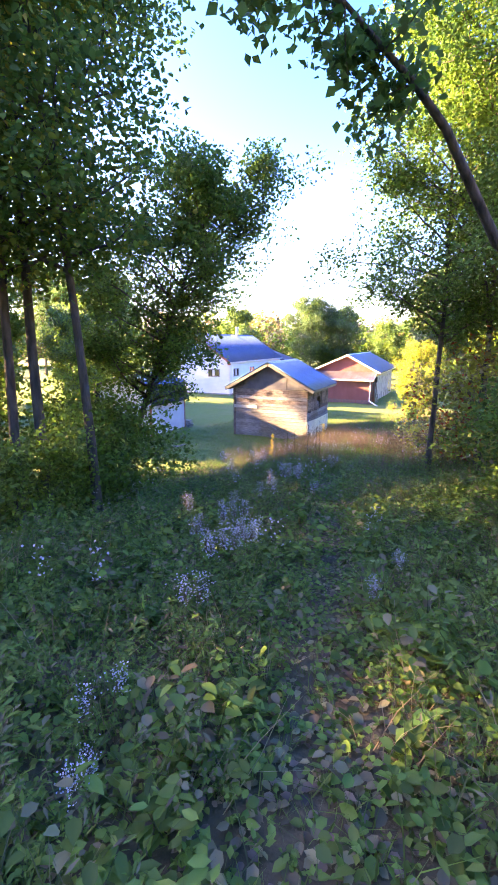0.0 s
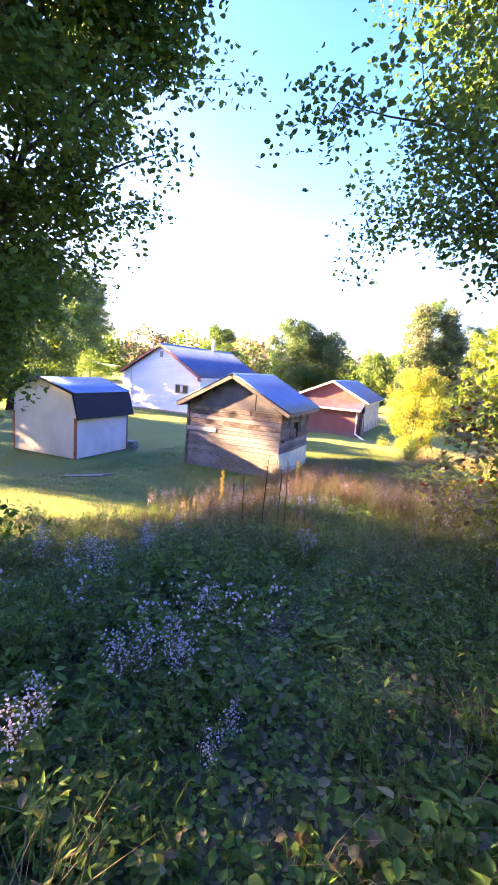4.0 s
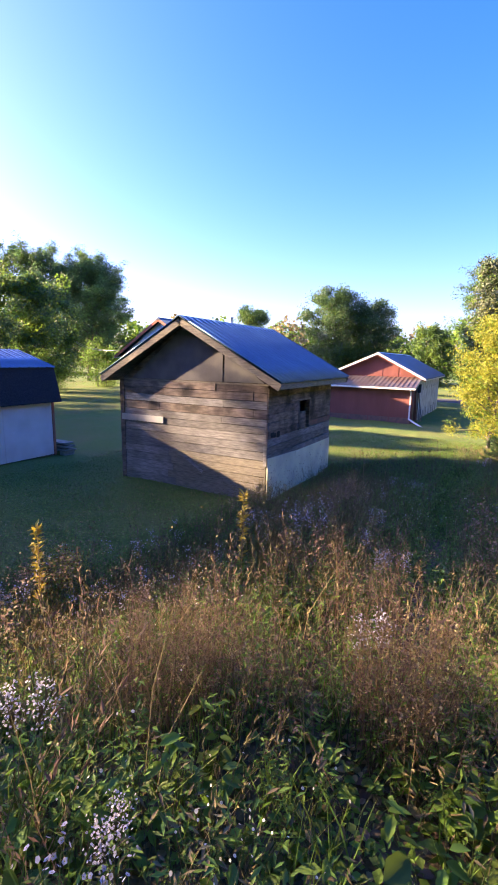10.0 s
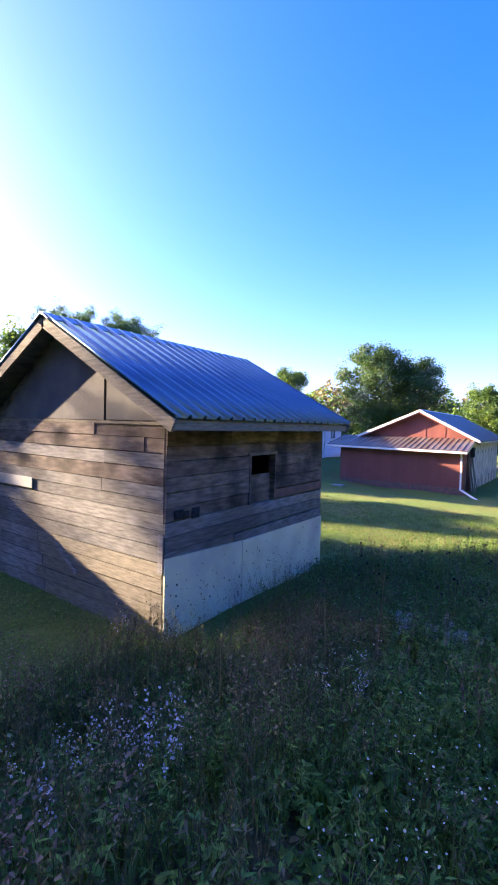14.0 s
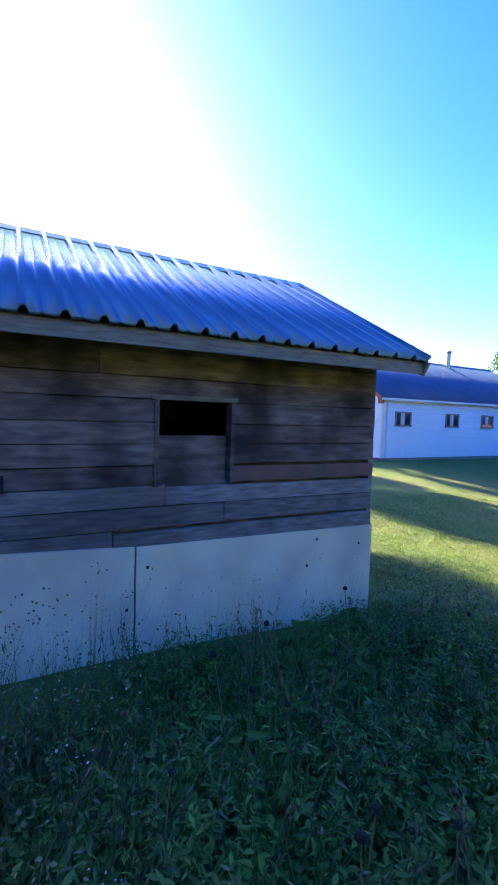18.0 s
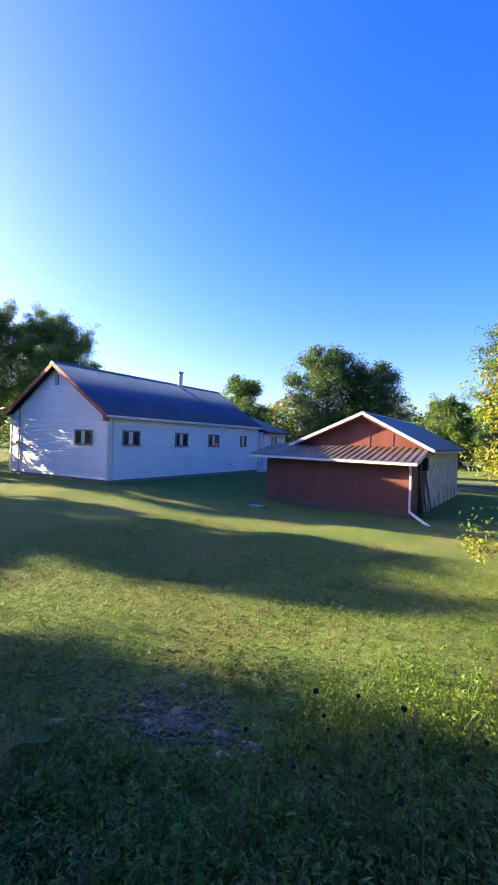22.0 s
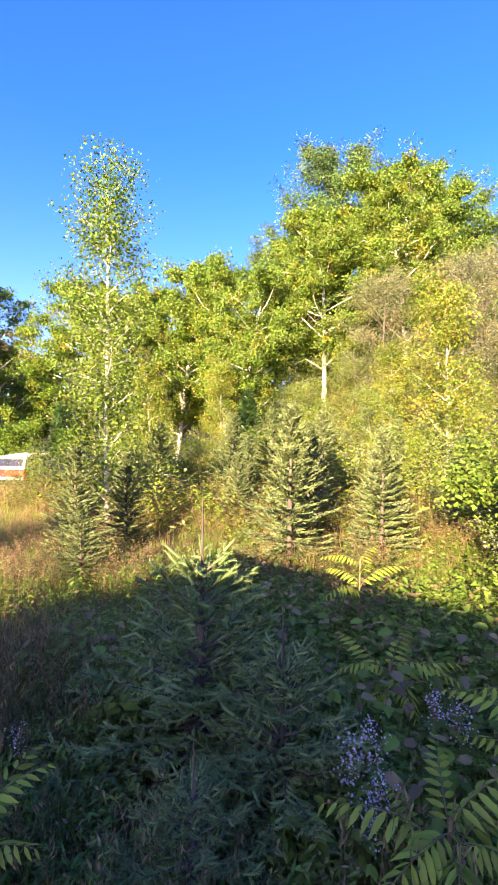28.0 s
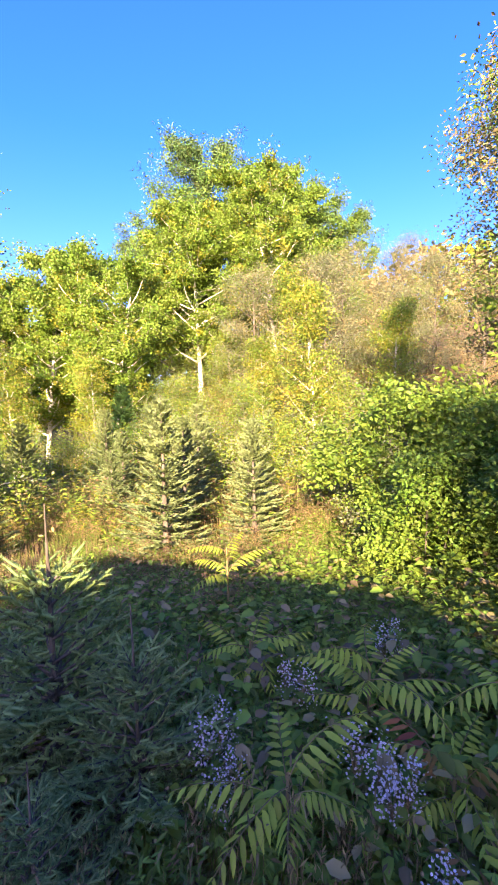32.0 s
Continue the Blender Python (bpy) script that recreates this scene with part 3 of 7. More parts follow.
def window_part(parent, axis, fixed, out, a, b, z0, z1, frame_mat=None):
    fm = frame_mat or FRAME_RED
    w = thing_part("window", parent)

    def piece(nm, m, u0, u1, za, zb, d0, d1, label=""):
        lo, hi = sorted((fixed + out * d0, fixed + out * d1))
        if axis == "x":
            return boxed(nm, m, w, lo, hi, u0, u1, za, zb, 0.0, label)
        return boxed(nm, m, w, u0, u1, lo, hi, za, zb, 0.0, label)
    t = 0.07
    piece("window_frame", fm, a, b, z1 - t, z1, 0.0, 0.05)
    piece("window_sill", fm, a - 0.02, b + 0.02, z0 - 0.02, z0 + t * 0.7, 0.0, 0.065)
    piece("window_frame", fm, a, a + t, z0 + t * 0.7, z1 - t, 0.0, 0.05)
    piece("window_frame", fm, b - t, b, z0 + t * 0.7, z1 - t, 0.0, 0.05)
    mid = (a + b) / 2
    piece("mullion", WHITE, mid - 0.02, mid + 0.02, z0 + t, z1 - t, 0.014, 0.04)
    for u0, u1 in ((a + t, mid - 0.02), (mid + 0.02, b - t)):
        piece("pane", GLASS, u0, u1, z0 + t * 0.7, z1 - t, 0.005, 0.022)
    piece("curtain", CURTAIN, mid - 0.16, mid + 0.10, z0 + t, z1 - t, 0.0225, 0.025, "pale curtain behind the panes")
    return w


def build_house():
    X0, X1, Y0, Y1, FOOT, EAVE, RX, RZ = -18.85, -11.80, 15.42, 27.9, -0.40, 2.40, -15.30, 4.78
    house = thing("house", "long white sided house with blue roof and red trim", "house")
    part("foundation", one_box(X0 + 0.03, X1 - 0.03, Y0 + 0.03, Y1, -0.9, FOOT + 0.02), CONCRETE, house)
    core = bmesh.new()
    prism(core, [(X0 + 0.04, FOOT), (X1 - 0.04, FOOT), (X1 - 0.04, EAVE), (RX, RZ - 0.12), (X0 + 0.04, EAVE)], (Y0 + 0.035, Y1))
    part("wall_core", core, WHITE, house)
    siding("siding_wall", house, "x", X1, Y0, Y1, FOOT, EAVE + 0.02, 1)
    siding("siding_wall", house, "x", X0, Y0, Y1, FOOT, EAVE + 0.02, -1)
    sl = (RZ - 0.1 - EAVE) / (X1 - RX)

    def cut(z):
        return (X0, X1) if z <= EAVE else (RX - (RZ - 0.1 - z) / sl, RX + (RZ - 0.1 - z) / sl)
    siding("siding_wall", house, "y", Y0, X0, X1, FOOT, RZ - 0.15, -1, top=cut)
    for x in (X0, X1):
        for y in (Y0,):
            boxed("corner_trim", WHITE, house, x - 0.06, x + 0.06, y - 0.035, y + 0.06, FOOT, EAVE, 0.005)
    roof = thing_part("roof", house)
    EX = 0.20
    ribbed_roof("roof_sheet", roof, ROOF_NAVY, (RX, RZ), (X1 + EX, EAVE - 0.02), Y0 - 0.30, Y1 + 0.25, 0.30, 0.022, 0.03)
    ribbed_roof("roof_sheet", roof, ROOF_NAVY, (RX, RZ), (X0 - EX - 0.1, EAVE - 0.02), Y0 - 0.30, Y1 + 0.25, 0.30, 0.022, 0.03)
    part("ridge_cap", prism_bm([(RX - 0.2, RZ - 0.10), (RX, RZ + 0.05), (RX + 0.2, RZ - 0.10)], (Y0 - 0.32, Y1 + 0.27)), ROOF_NAVY, roof)
    for s, x in ((1, X1 + EX), (-1, X0 - EX - 0.1)):
        beamed("rake_board", RED_TRIM, roof, (RX, Y0 - 0.29, RZ - 0.09), (x, Y0 - 0.29, EAVE - 0.10), 0.03, 0.17)
        beamed("gutter", WHITE, roof, (x - s * 0.02, Y0 - 0.28, EAVE - 0.09), (x - s * 0.02, Y1 + 0.2, EAVE - 0.09), 0.09, 0.10)
        part("soffit", prism_bm([(x - s * 0.03, EAVE - 0.14), (x - s * 0.5, EAVE - 0.14), (x - s * 0.5, EAVE - 0.11), (x - s * 0.03, EAVE - 0.11)], (Y0 - 0.26, Y1)), WHITE, roof)
    boxed("eave_return", RED_TRIM, roof, X1 - 0.05, X1 + 0.18, Y0 - 0.27, Y0 - 0.10, EAVE - 0.30, EAVE - 0.06, 0.01)
    for a, b in ((16.19, 17.24), (19.65, 20.65), (22.43, 23.44), (25.70, 26.40)):
        window_part(house, "x", X1, 1, a, b, 1.09, 1.765)
    window_part(house, "y", Y0, -1, -13.92, -12.75, 1.08, 1.735)
    vent = boxed("gable_vent", PLY, house, RX - 0.13, RX + 0.13, Y0 - 0.045, Y0, 3.75, 4.2)
    for i in range(5):
        boxed("slat", WHITE, vent, RX - 0.11, RX + 0.11, Y0 - 0.06, Y0 - 0.045, 3.80 + i * 0.08, 3.83 + i * 0.08)
    chim = thing_part("chimney", house)
    V, F = tube([(-15.1, 23.8, 4.4), (-15.1, 23.8, 5.45)], [0.14, 0.14], 12)
    o = new("flue", np_mesh("flue", V, F, [STEEL], smooth=True))
    o.parent = chim
    V, F = tube([(-15.1, 23.8, 5.42), (-15.1, 23.8, 5.5), (-15.1, 23.8, 5.53), (-15.1, 23.8, 5.6)], [0.15, 0.15, 0.2, 0.16], 12)
    o = new("cap", np_mesh("cap", V, F, [STEEL], smooth=True))
    o.parent = chim
    # downspouts, meter and service pipe on the gable
    beamed("downspout", WHITE, house, (X1 + 0.05, Y0 + 0.25, 2.2), (X1 + 0.05, Y0 + 0.25, FOOT), 0.07, 0.06, (0, 1, 0))
    beamed("service_pipe", STEEL, house, (X0 + 0.75, Y0 - 0.05, FOOT), (X0 + 0.75, Y0 - 0.05, 2.75), 0.05, 0.05, (0, 1, 0))
    boxed("meter_box", STEEL, house, X0 + 0.62, X0 + 0.88, Y0 - 0.14, Y0 - 0.03, 0.75, 1.1, 0.01)
    boxed("outlet_box", STEEL, house, X1 + 0.015, X1 + 0.09, 24.6, 24.72, -0.05, 0.12, 0.01)
    # lower wing at the north end
    wing = thing_part("wing", house)
    part("wall_core", one_box(-17.2, -11.55, Y1 + 0.0, 31.2, -0.9, 2.05), WHITE, wing)
    siding("siding_wall", wing, "x", -11.52, Y1 + 0.26, 31.2, FOOT, 2.06, 1)
    window_part(wing, "x", -11.52, 1, 29.2, 29.9, 0.95, 1.75)
    part("roof_sheet", prism_bm([(-11.2, 2.0), (-11.2, 2.10), (-14.4, 3.25), (-17.6, 2.1), (-17.6, 2.0)], (Y1 + 0.27, 31.5)), ROOF_DARK, wing)
    boxed("wall_lamp", SHINGLE, wing, -11.50, -11.38, 29.0, 29.16, 0.55, 0.75, 0.02)
    return house


def build_red():
    X0, X1, YP, YG, Y1, FOOT = -6.65, -0.42, 19.95, 22.1, 33.6, -1.55
    EZ, RX, RZ = 1.32, -2.98, 2.92
    XL = -6.2
    red = thing("outbuilding", "faded red outbuilding with a lean-to front and dark roof", "outbuilding")
    lean = thing_part("lean_to", red)
    n = 5
    w = (X1 - X0) / n
    for i in range(n):
        a, b = X0 + i * w, X0 + (i + 1) * w
        slab("wall_panel", RED_WALL, lean, a + 0.003, b - 0.003, YP - 0.001 * (i % 2), YP + 0.05, -0.92, 0.86)
        slab("foot_panel", RED_BASE, lean, a + 0.003, b - 0.003, YP + 0.004, YP + 0.05, FOOT, -0.92, "worn bare foot of the wall")
    for i in range(1, n):
        slab("batten", RED_WALL, lean, X0 + i * w - 0.02, X0 + i * w + 0.02, YP - 0.012, YP - 0.0015, -1.2, 0.7)
    slab("wall_panel", RED_WALL, lean, X1 - 0.05, X1, YP + 0.052, YP + 0.75, FOOT, 0.9)
    slab("wall_panel", RED_WALL, lean, X0, X0 + 0.05, YP + 0.052, YG, FOOT, 0.9)
    slab("jamb", WOOD_PALE, lean, X1 - 0.06, X1 + 0.02, YP + 0.752, YP + 0.85, FOOT, 1.0)
    # the doorway's dark inside is a dark-coloured sheet set just behind the wall
    slab("doorway_back", WOOD_DARK, lean, X1 - 0.25, X1 - 0.21, YP + 0.85, YG + 0.4, FOOT, 1.0, "dark sheet standing in for the shade inside the doorway")
    # lean-to roof of ribbed metal
    bm = bmesh.new()
    m = 26
    xa, xb = -7.35, -0.2
    for i in range(m):
        u0 = xa + (xb - xa) * i / m
        beamed("rib", LEAN_ROOF, lean, (u0 + 0.02, YP - 0.32, 0.90), (u0 + 0.02, YG, 1.42), 0.04, 0.03)
    prism(bm, [(YP - 0.32, 0.86), (YP - 0.32, 0.885), (YG, 1.405), (YG, 1.38)], (xa, xb), 0)
    part("roof_sheet", bm, LEAN_ROOF, lean, "rusty ribbed metal lean-to roof")
    gut = beamed("gutter", WHITE, lean, (xa, YP - 0.36, 0.83), (xb, YP - 0.36, 0.80), 0.11, 0.10)
    part("fascia", prism_bm([(YP - 0.30, 0.74), (YP - 0.30, 0.86), (YG, 1.38), (YG, 1.27)], (xb - 0.05, xb - 0.01), 0), WHITE, lean)
    dx = X1 - 0.06
    for a, b in (((dx, YP - 0.36, 0.78), (dx, YP - 0.09, 0.58)), ((dx, YP - 0.09, 0.6), (dx, YP - 0.09, -1.0)), ((dx, YP - 0.09, -0.98), (dx + 0.95, YP - 1.4, -1.24))):
        beamed("downspout", WHITE, lean, a, b, 0.075, 0.07, (0, 1, 0.1), "white downspout")
    # main body
    core = bmesh.new()
    prism(core, [(XL, FOOT), (X1, FOOT), (X1, EZ), (RX, RZ - 0.14), (XL, EZ)], (YG, Y1))
    part("wall_core", core, RED_WALL, red)
    for i in range(6):
        x = XL + 0.5 + i
        h = min(EZ + (x - XL) * 0.47, EZ + (X1 - x) * 0.6, RZ - 0.3)
        slab("batten", RED_WALL, red, x - 0.018, x + 0.018, YG - 0.014, YG - 0.001, 1.44, max(1.5, h))
    slab("side_wall", WHITE_WORN, red, X1 + 0.002, X1 + 0.03, YG + 0.45, Y1 - 0.02, FOOT, EZ - 0.02, "worn white side wall")
    for i in range(7):
        slab("foot_stain", CONCRETE, red, X1 + 0.03, X1 + 0.034, YG + 1 + i * 1.5, YG + 1.5 + i * 1.5, FOOT, -1.0 + 0.12 * (i % 3), "bare patch at the wall's foot")
        slab("patch", CONCRETE, red, X1 + 0.03, X1 + 0.034, YG + 0.9 + i * 1.4, YG + 1.15 + i * 1.4, 0.55, 0.75, "bare block patch")
    roof = thing_part("roof", red)
    xl, xr = XL - 0.3, X1 + 0.45
    zl = EZ + 0.02
    for a, b in (((RX, RZ), (xr, zl)), ((RX, RZ), (xl, zl + 0.05))):
        part("roof_slope", prism_bm([a, b, (b[0], b[1] - 0.06), (a[0], a[1] - 0.07)], (YG - 0.32, Y1 + 0.3)), ROOF_DARK, roof)
        beamed("rake_board", WHITE, roof, (a[0], YG - 0.33, a[1] - 0.06), (b[0], YG - 0.33, b[1] - 0.06), 0.03, 0.13)
        beamed("rake_board", RED_WALL, roof, (a[0], YG - 0.30, a[1] - 0.15), (b[0], YG - 0.30, b[1] - 0.15), 0.03, 0.10)
    part("ridge_cap", prism_bm([(RX - 0.12, RZ - 0.03), (RX, RZ + 0.03), (RX + 0.12, RZ - 0.03)], (YG - 0.33, Y1 + 0.3)), STEEL, roof)
    beamed("eave_board", WHITE, roof, (xr - 0.02, YG - 0.3, zl - 0.08), (xr - 0.02, Y1 + 0.3, zl - 0.08), 0.03, 0.11)
    # boards and gear hung at the doorway
    gear = thing("leaning_boards", "weathered boards and gear leaning at the open doorway", "boards")
    rng = random.Random(9)
    for i in range(6):
        y = YG - 1.1 + i * 0.28
        beamed("board", [WOOD_PALE, WOOD, PLY][i % 3], gear, (X1 + 0.28 + 0.06 * (i % 2), y, gz(X1 + 0.3, y) - 0.03), (X1 + 0.07, y + rng.uniform(-0.4, 0.4), 0.2 + rng.uniform(0, 0.8)), 0.13, 0.03, (1, 0, 0))
    boxed("crate", SHINGLE, gear, X1 + 0.05, X1 + 0.22, YG - 0.5, YG - 0.1, 0.5, 1.0, 0.01, "dark gear hung on the wall")
    return red


def build_barn():
    X0, X1, Y0, Y1, FOOT = -10.2, -7.10, -2.22, 0.74, -0.42
    MX, PZ, KZ, EZ = -8.66, 2.48, 2.03, 1.07
    barn = thing("garden_barn", "small white gambrel barn with black lower roof and red corners", "barn")
    body = [(X0, FOOT), (X1, FOOT), (X1, EZ + 0.08), (X1 - 0.06, KZ - 0.06), (MX, PZ - 0.06), (X0 + 0.06, KZ - 0.06), (X0, EZ + 0.08)]
    part("wall_core", prism_bm(body, (Y0 + 0.02, Y1 - 0.02)), BARN_WALL, barn)
    for i in range(3):
        a = X0 + (X1 - X0) * i / 3
        b = X0 + (X1 - X0) * (i + 1) / 3
        slab("wall_panel", BARN_WALL, barn, a + 0.003, b - 0.003, Y0, Y0 + 0.02, FOOT, EZ)
    for i in range(2):
        a = Y0 + (Y1 - Y0) * i / 2
        slab("wall_panel", BARN_WALL, barn, X1, X1 + 0.018, a + 0.003, a + (Y1 - Y0) / 2 - 0.003, FOOT, EZ)
    for x in (X0 - 0.02, X1 - 0.055):
        for y in (Y0 - 0.018, Y1 - 0.05):
            boxed("corner_trim", RED_TRIM, barn, x, x + 0.09, y, y + 0.08, FOOT - 0.03, EZ + 0.02, 0.004)
    roof = thing_part("roof", barn)
    for s in (1, -1):
        kx, ex = (X1 - 0.02, X1 + 0.24) if s == 1 else (X0 + 0.02, X0 - 0.24)
        part("lower_slope", prism_bm([(kx, KZ), (ex, EZ), (ex - s * 0.03, EZ - 0.01), (kx - s * 0.05, KZ - 0.03)], (Y0 - 0.14, Y1 + 0.13)), SHINGLE, roof, "black shingled lower slope")
        ribbed_roof("upper_slope", roof, ROOF_BLUE, (MX, PZ), (kx + s * 0.06, KZ - 0.015), Y0 - 0.15, Y1 + 0.14, 0.26, 0.02, 0.015, "blue-grey metal upper slope")
        beamed("rake_board", SHINGLE, roof, (MX, Y0 - 0.13, PZ - 0.05), (kx, Y0 - 0.13, KZ - 0.05), 0.02, 0.08)
        beamed("rake_board", SHINGLE, roof, (kx, Y0 - 0.13, KZ - 0.05), (ex, Y0 - 0.13, EZ - 0.02), 0.02, 0.08)
    for y in (-2.0, -0.7, 0.6):
        for x in (X0 + 0.3, MX, X1 - 0.25):
            g = gz(x, y)
            boxed("block", CONCRETE, barn, x - 0.19, x + 0.19, y - 0.09, y + 0.09, g - 0.1, FOOT - 0.06, 0.005)
    for x in (X0 + 0.3, MX, X1 - 0.12):
        boxed("skid", WOOD_DARK, barn, x - 0.07, x + 0.07, Y0 + 0.05, Y1, FOOT - 0.08, FOOT, 0.005)
    for i in range(3):
        st = boxed("plank", WOOD_PALE, None, X1 - 1.0, X1 + 0.25 - 0.04 * i, Y1 + 0.12 + i * 0.03, Y1 + 0.55 - i * 0.02, gz(-7.3, 1) + 0.12 + i * 0.10, gz(-7.3, 1) + 0.16 + i * 0.10, 0.004)
        tagged(st, "grey lumber plank stacked beside the garden barn", "plank", "lumber stack")
    for x in (X1 - 0.9, X1 + 0.1):
        b = boxed("support_block", CONCRETE, None, x - 0.1, x + 0.1, Y1 + 0.15, Y1 + 0.5, gz(x, Y1 + 0.3) - 0.04, gz(-7.3, 1) + 0.12, 0.006)
        tagged(b, "concrete block under the lumber stack", "block", "lumber stack blocks")
    return barn


build_shed()
build_house()
build_red()
build_barn()

# ---- plants ----
def polyline(start, direction, length, rng, n=6, curve=0.25, rise=0.0):
    p = np.array(start, float)
    d = np.array(direction, float)
    d /= np.linalg.norm(d)
    out = [p.copy()]
    for _ in range(n):
        d = d + rng.normal(size=3) * curve / n * 2 + np.array([0, 0, rise / n])
        d /= np.linalg.norm(d)
        p = p + d * length / n
        out.append(p.copy())
    return np.array(out)


def tree_meshes(name, h, spread, base, n_limb, n_leaf, leaf, mats, seed, bark=None, r0=None, lean=(0, 0), shape="round", droop=0.2, stems=1, top_mat=None, leaf_w=0.55, clump=0.22, oval=False):
    """Meshes of a broad-leaved tree at the origin: wood and crown."""
    rng = np.random.default_rng(seed)
    r0 = r0 or h * 0.014
    wood, crown = Pile(), Pile()
    C, M = [], []
    for s in range(stems):
        off = rng.normal(size=2) * 0.25 * (stems > 1)
        d = np.array([lean[0] + off[0] * 0.5, lean[1] + off[1] * 0.5, 1.0])
        hs = h * (1 if s == 0 else rng.uniform(0.75, 0.98))
        tr = polyline((off[0], off[1], -0.25), d, hs + 0.25, rng, 10, 0.16)
        wood.add(*tube(tr, np.linspace(r0, r0 * 0.12, len(tr)) * np.r_[1.35, np.ones(len(tr) - 1)], 8))
        k = max(3, n_limb // stems)
        for i in range(k):
            u = base + (0.97 - base) * (i + rng.uniform(0.1, 0.9)) / k
            f = u * (len(tr) - 1)
            a, b = int(f), min(int(f) + 1, len(tr) - 1)
            p = tr[a] + (tr[b] - tr[a]) * (f - a)
            v = (u - base) / (1 - base)
            prof = {"round": math.sqrt(max(0.05, 1 - (2 * v - 0.85) ** 2 * 0.8)), "column": 0.8 - 0.45 * v, "cone": 1.05 - 0.95 * v, "vase": 0.55 + 0.5 * v}[shape]
            az = i * 2.4 + rng.uniform(-0.5, 0.5)
            L = spread * prof * rng.uniform(0.75, 1.15)
            dr = np.array([math.cos(az), math.sin(az), rng.uniform(0.25, 0.9) if shape != "cone" else rng.uniform(0.0, 0.35)])
            lim = polyline(p, dr, L, rng, 5, 0.3, 0.15)
            wood.add(*tube(lim, np.linspace(r0 * 0.42 * (1.1 - 0.7 * v), r0 * 0.05, len(lim)), 5))
            for j in range(rng.integers(3, 6)):
                q = lim[rng.integers(1, len(lim))]
                sd = dr + rng.normal(size=3) * 0.8
                tw = polyline(q, sd, L * rng.uniform(0.25, 0.5), rng, 2, 0.4)
                wood.add(*tube(tw, np.linspace(r0 * 0.1, r0 * 0.03, len(tw)), 3))
                for c in (*tw[1:], (tw[0] + tw[1]) / 2, lim[-1]):
                    C.append(c)
                    M.append(v)
    C, M = np.array(C), np.array(M)
    pick = rng.integers(0, len(C), n_leaf)
    sig = spread * clump * rng.uniform(0.7, 1.4, len(C))[pick][:, None]
    ball = rng.normal(size=(n_leaf, 3))
    ball *= (rng.uniform(0.1, 1, n_leaf) ** 0.5 / np.linalg.norm(ball, axis=1))[:, None]
    pts = C[pick] + ball * sig * np.array([1.35, 1.35, 1.0])
    V, F = leaves(pts, rng, leaf, leaf_w, 0.25, droop, oval=oval)
    if len(mats) > 1:
        clump_mat = rng.choice(len(mats), size=len(C), p=np.array([0.6, 0.28, 0.12][:len(mats)]) / sum([0.6, 0.28, 0.12][:len(mats)]))
        lm = clump_mat[pick]
    else:
        lm = np.zeros(n_leaf, int)
    crown.add(V, F, np.tile(lm, len(F) // n_leaf))
    return wood.mesh(name + "_wood", [bark or BARK], True), crown.mesh(name + "_crown", mats)


def conifer_meshes(name, h, spread, n_whorl, per, seed, mat, needle=0.05, tufts=26, bark=None, droop=0.25, bare=0.05, leader=0.0, dense=1.0):
    """Meshes of a spruce, fir or pine: trunk, and boughs of needle sprays."""
    rng = np.random.default_rng(seed)
    wood, crown = Pile(), Pile()
    wood.add(*tube([(0, 0, -0.2), (0, 0, h * 0.5), (0.0, 0.0, h * (1 + leader))], [h * 0.018 + 0.008, h * 0.010 + 0.004, 0.004], 7))
    P, A = [], []
    for i in range(n_whorl):
        u = bare + (0.985 - bare) * ((i + rng.uniform(0, 0.6)) / n_whorl)
        z = h * u
        L = spread * (1 - u) ** 0.85 * rng.uniform(0.8, 1.12) + 0.03 * h
        for j in range(per):
            az = j * 2 * math.pi / per + i * 1.3 + rng.uniform(-0.35, 0.35)
            up = 0.55 * u + 0.05 - droop * (1 - u)
            d = np.array([math.cos(az), math.sin(az), up])
            br = polyline((0, 0, z), d, L * rng.uniform(0.8, 1.1), rng, 4, 0.12, 0.35)
            wood.add(*tube(br, np.linspace(0.006 + L * 0.008, 0.002, len(br)), 3))
            n = int(tufts * dense * (0.35 + L / max(spread, 0.1)))
            t = rng.uniform(0.08, 1.0, n)
            f = t * (len(br) - 1)
            a = np.minimum(f.astype(int), len(br) - 2)
            p = br[a] + (br[a + 1] - br[a]) * (f - a)[:, None]
            dirn = (br[a + 1] - br[a])
            dirn = dirn / np.linalg.norm(dirn, axis=1)[:, None]
            side = np.cross(dirn, np.array([0, 0, 1.0])) * rng.choice([-1, 1], n)[:, None]
            ax = dirn * 0.75 + side * rng.uniform(0.2, 1.0, n)[:, None] + np.array([0, 0, 0.05])
            P.append(p + ax * (L * 0.12 * (1.1 - t))[:, None])
            A.append(ax)
    P, A = np.concatenate(P), np.concatenate(A)
    V, F = leaves(P, rng, needle, 0.28, 0.5, 0.0, 0.4, axis=A)
    crown.add(V, F, 0)
    return wood.mesh(name + "_wood", [bark or BARK], True), crown.mesh(name + "_crown", [mat])


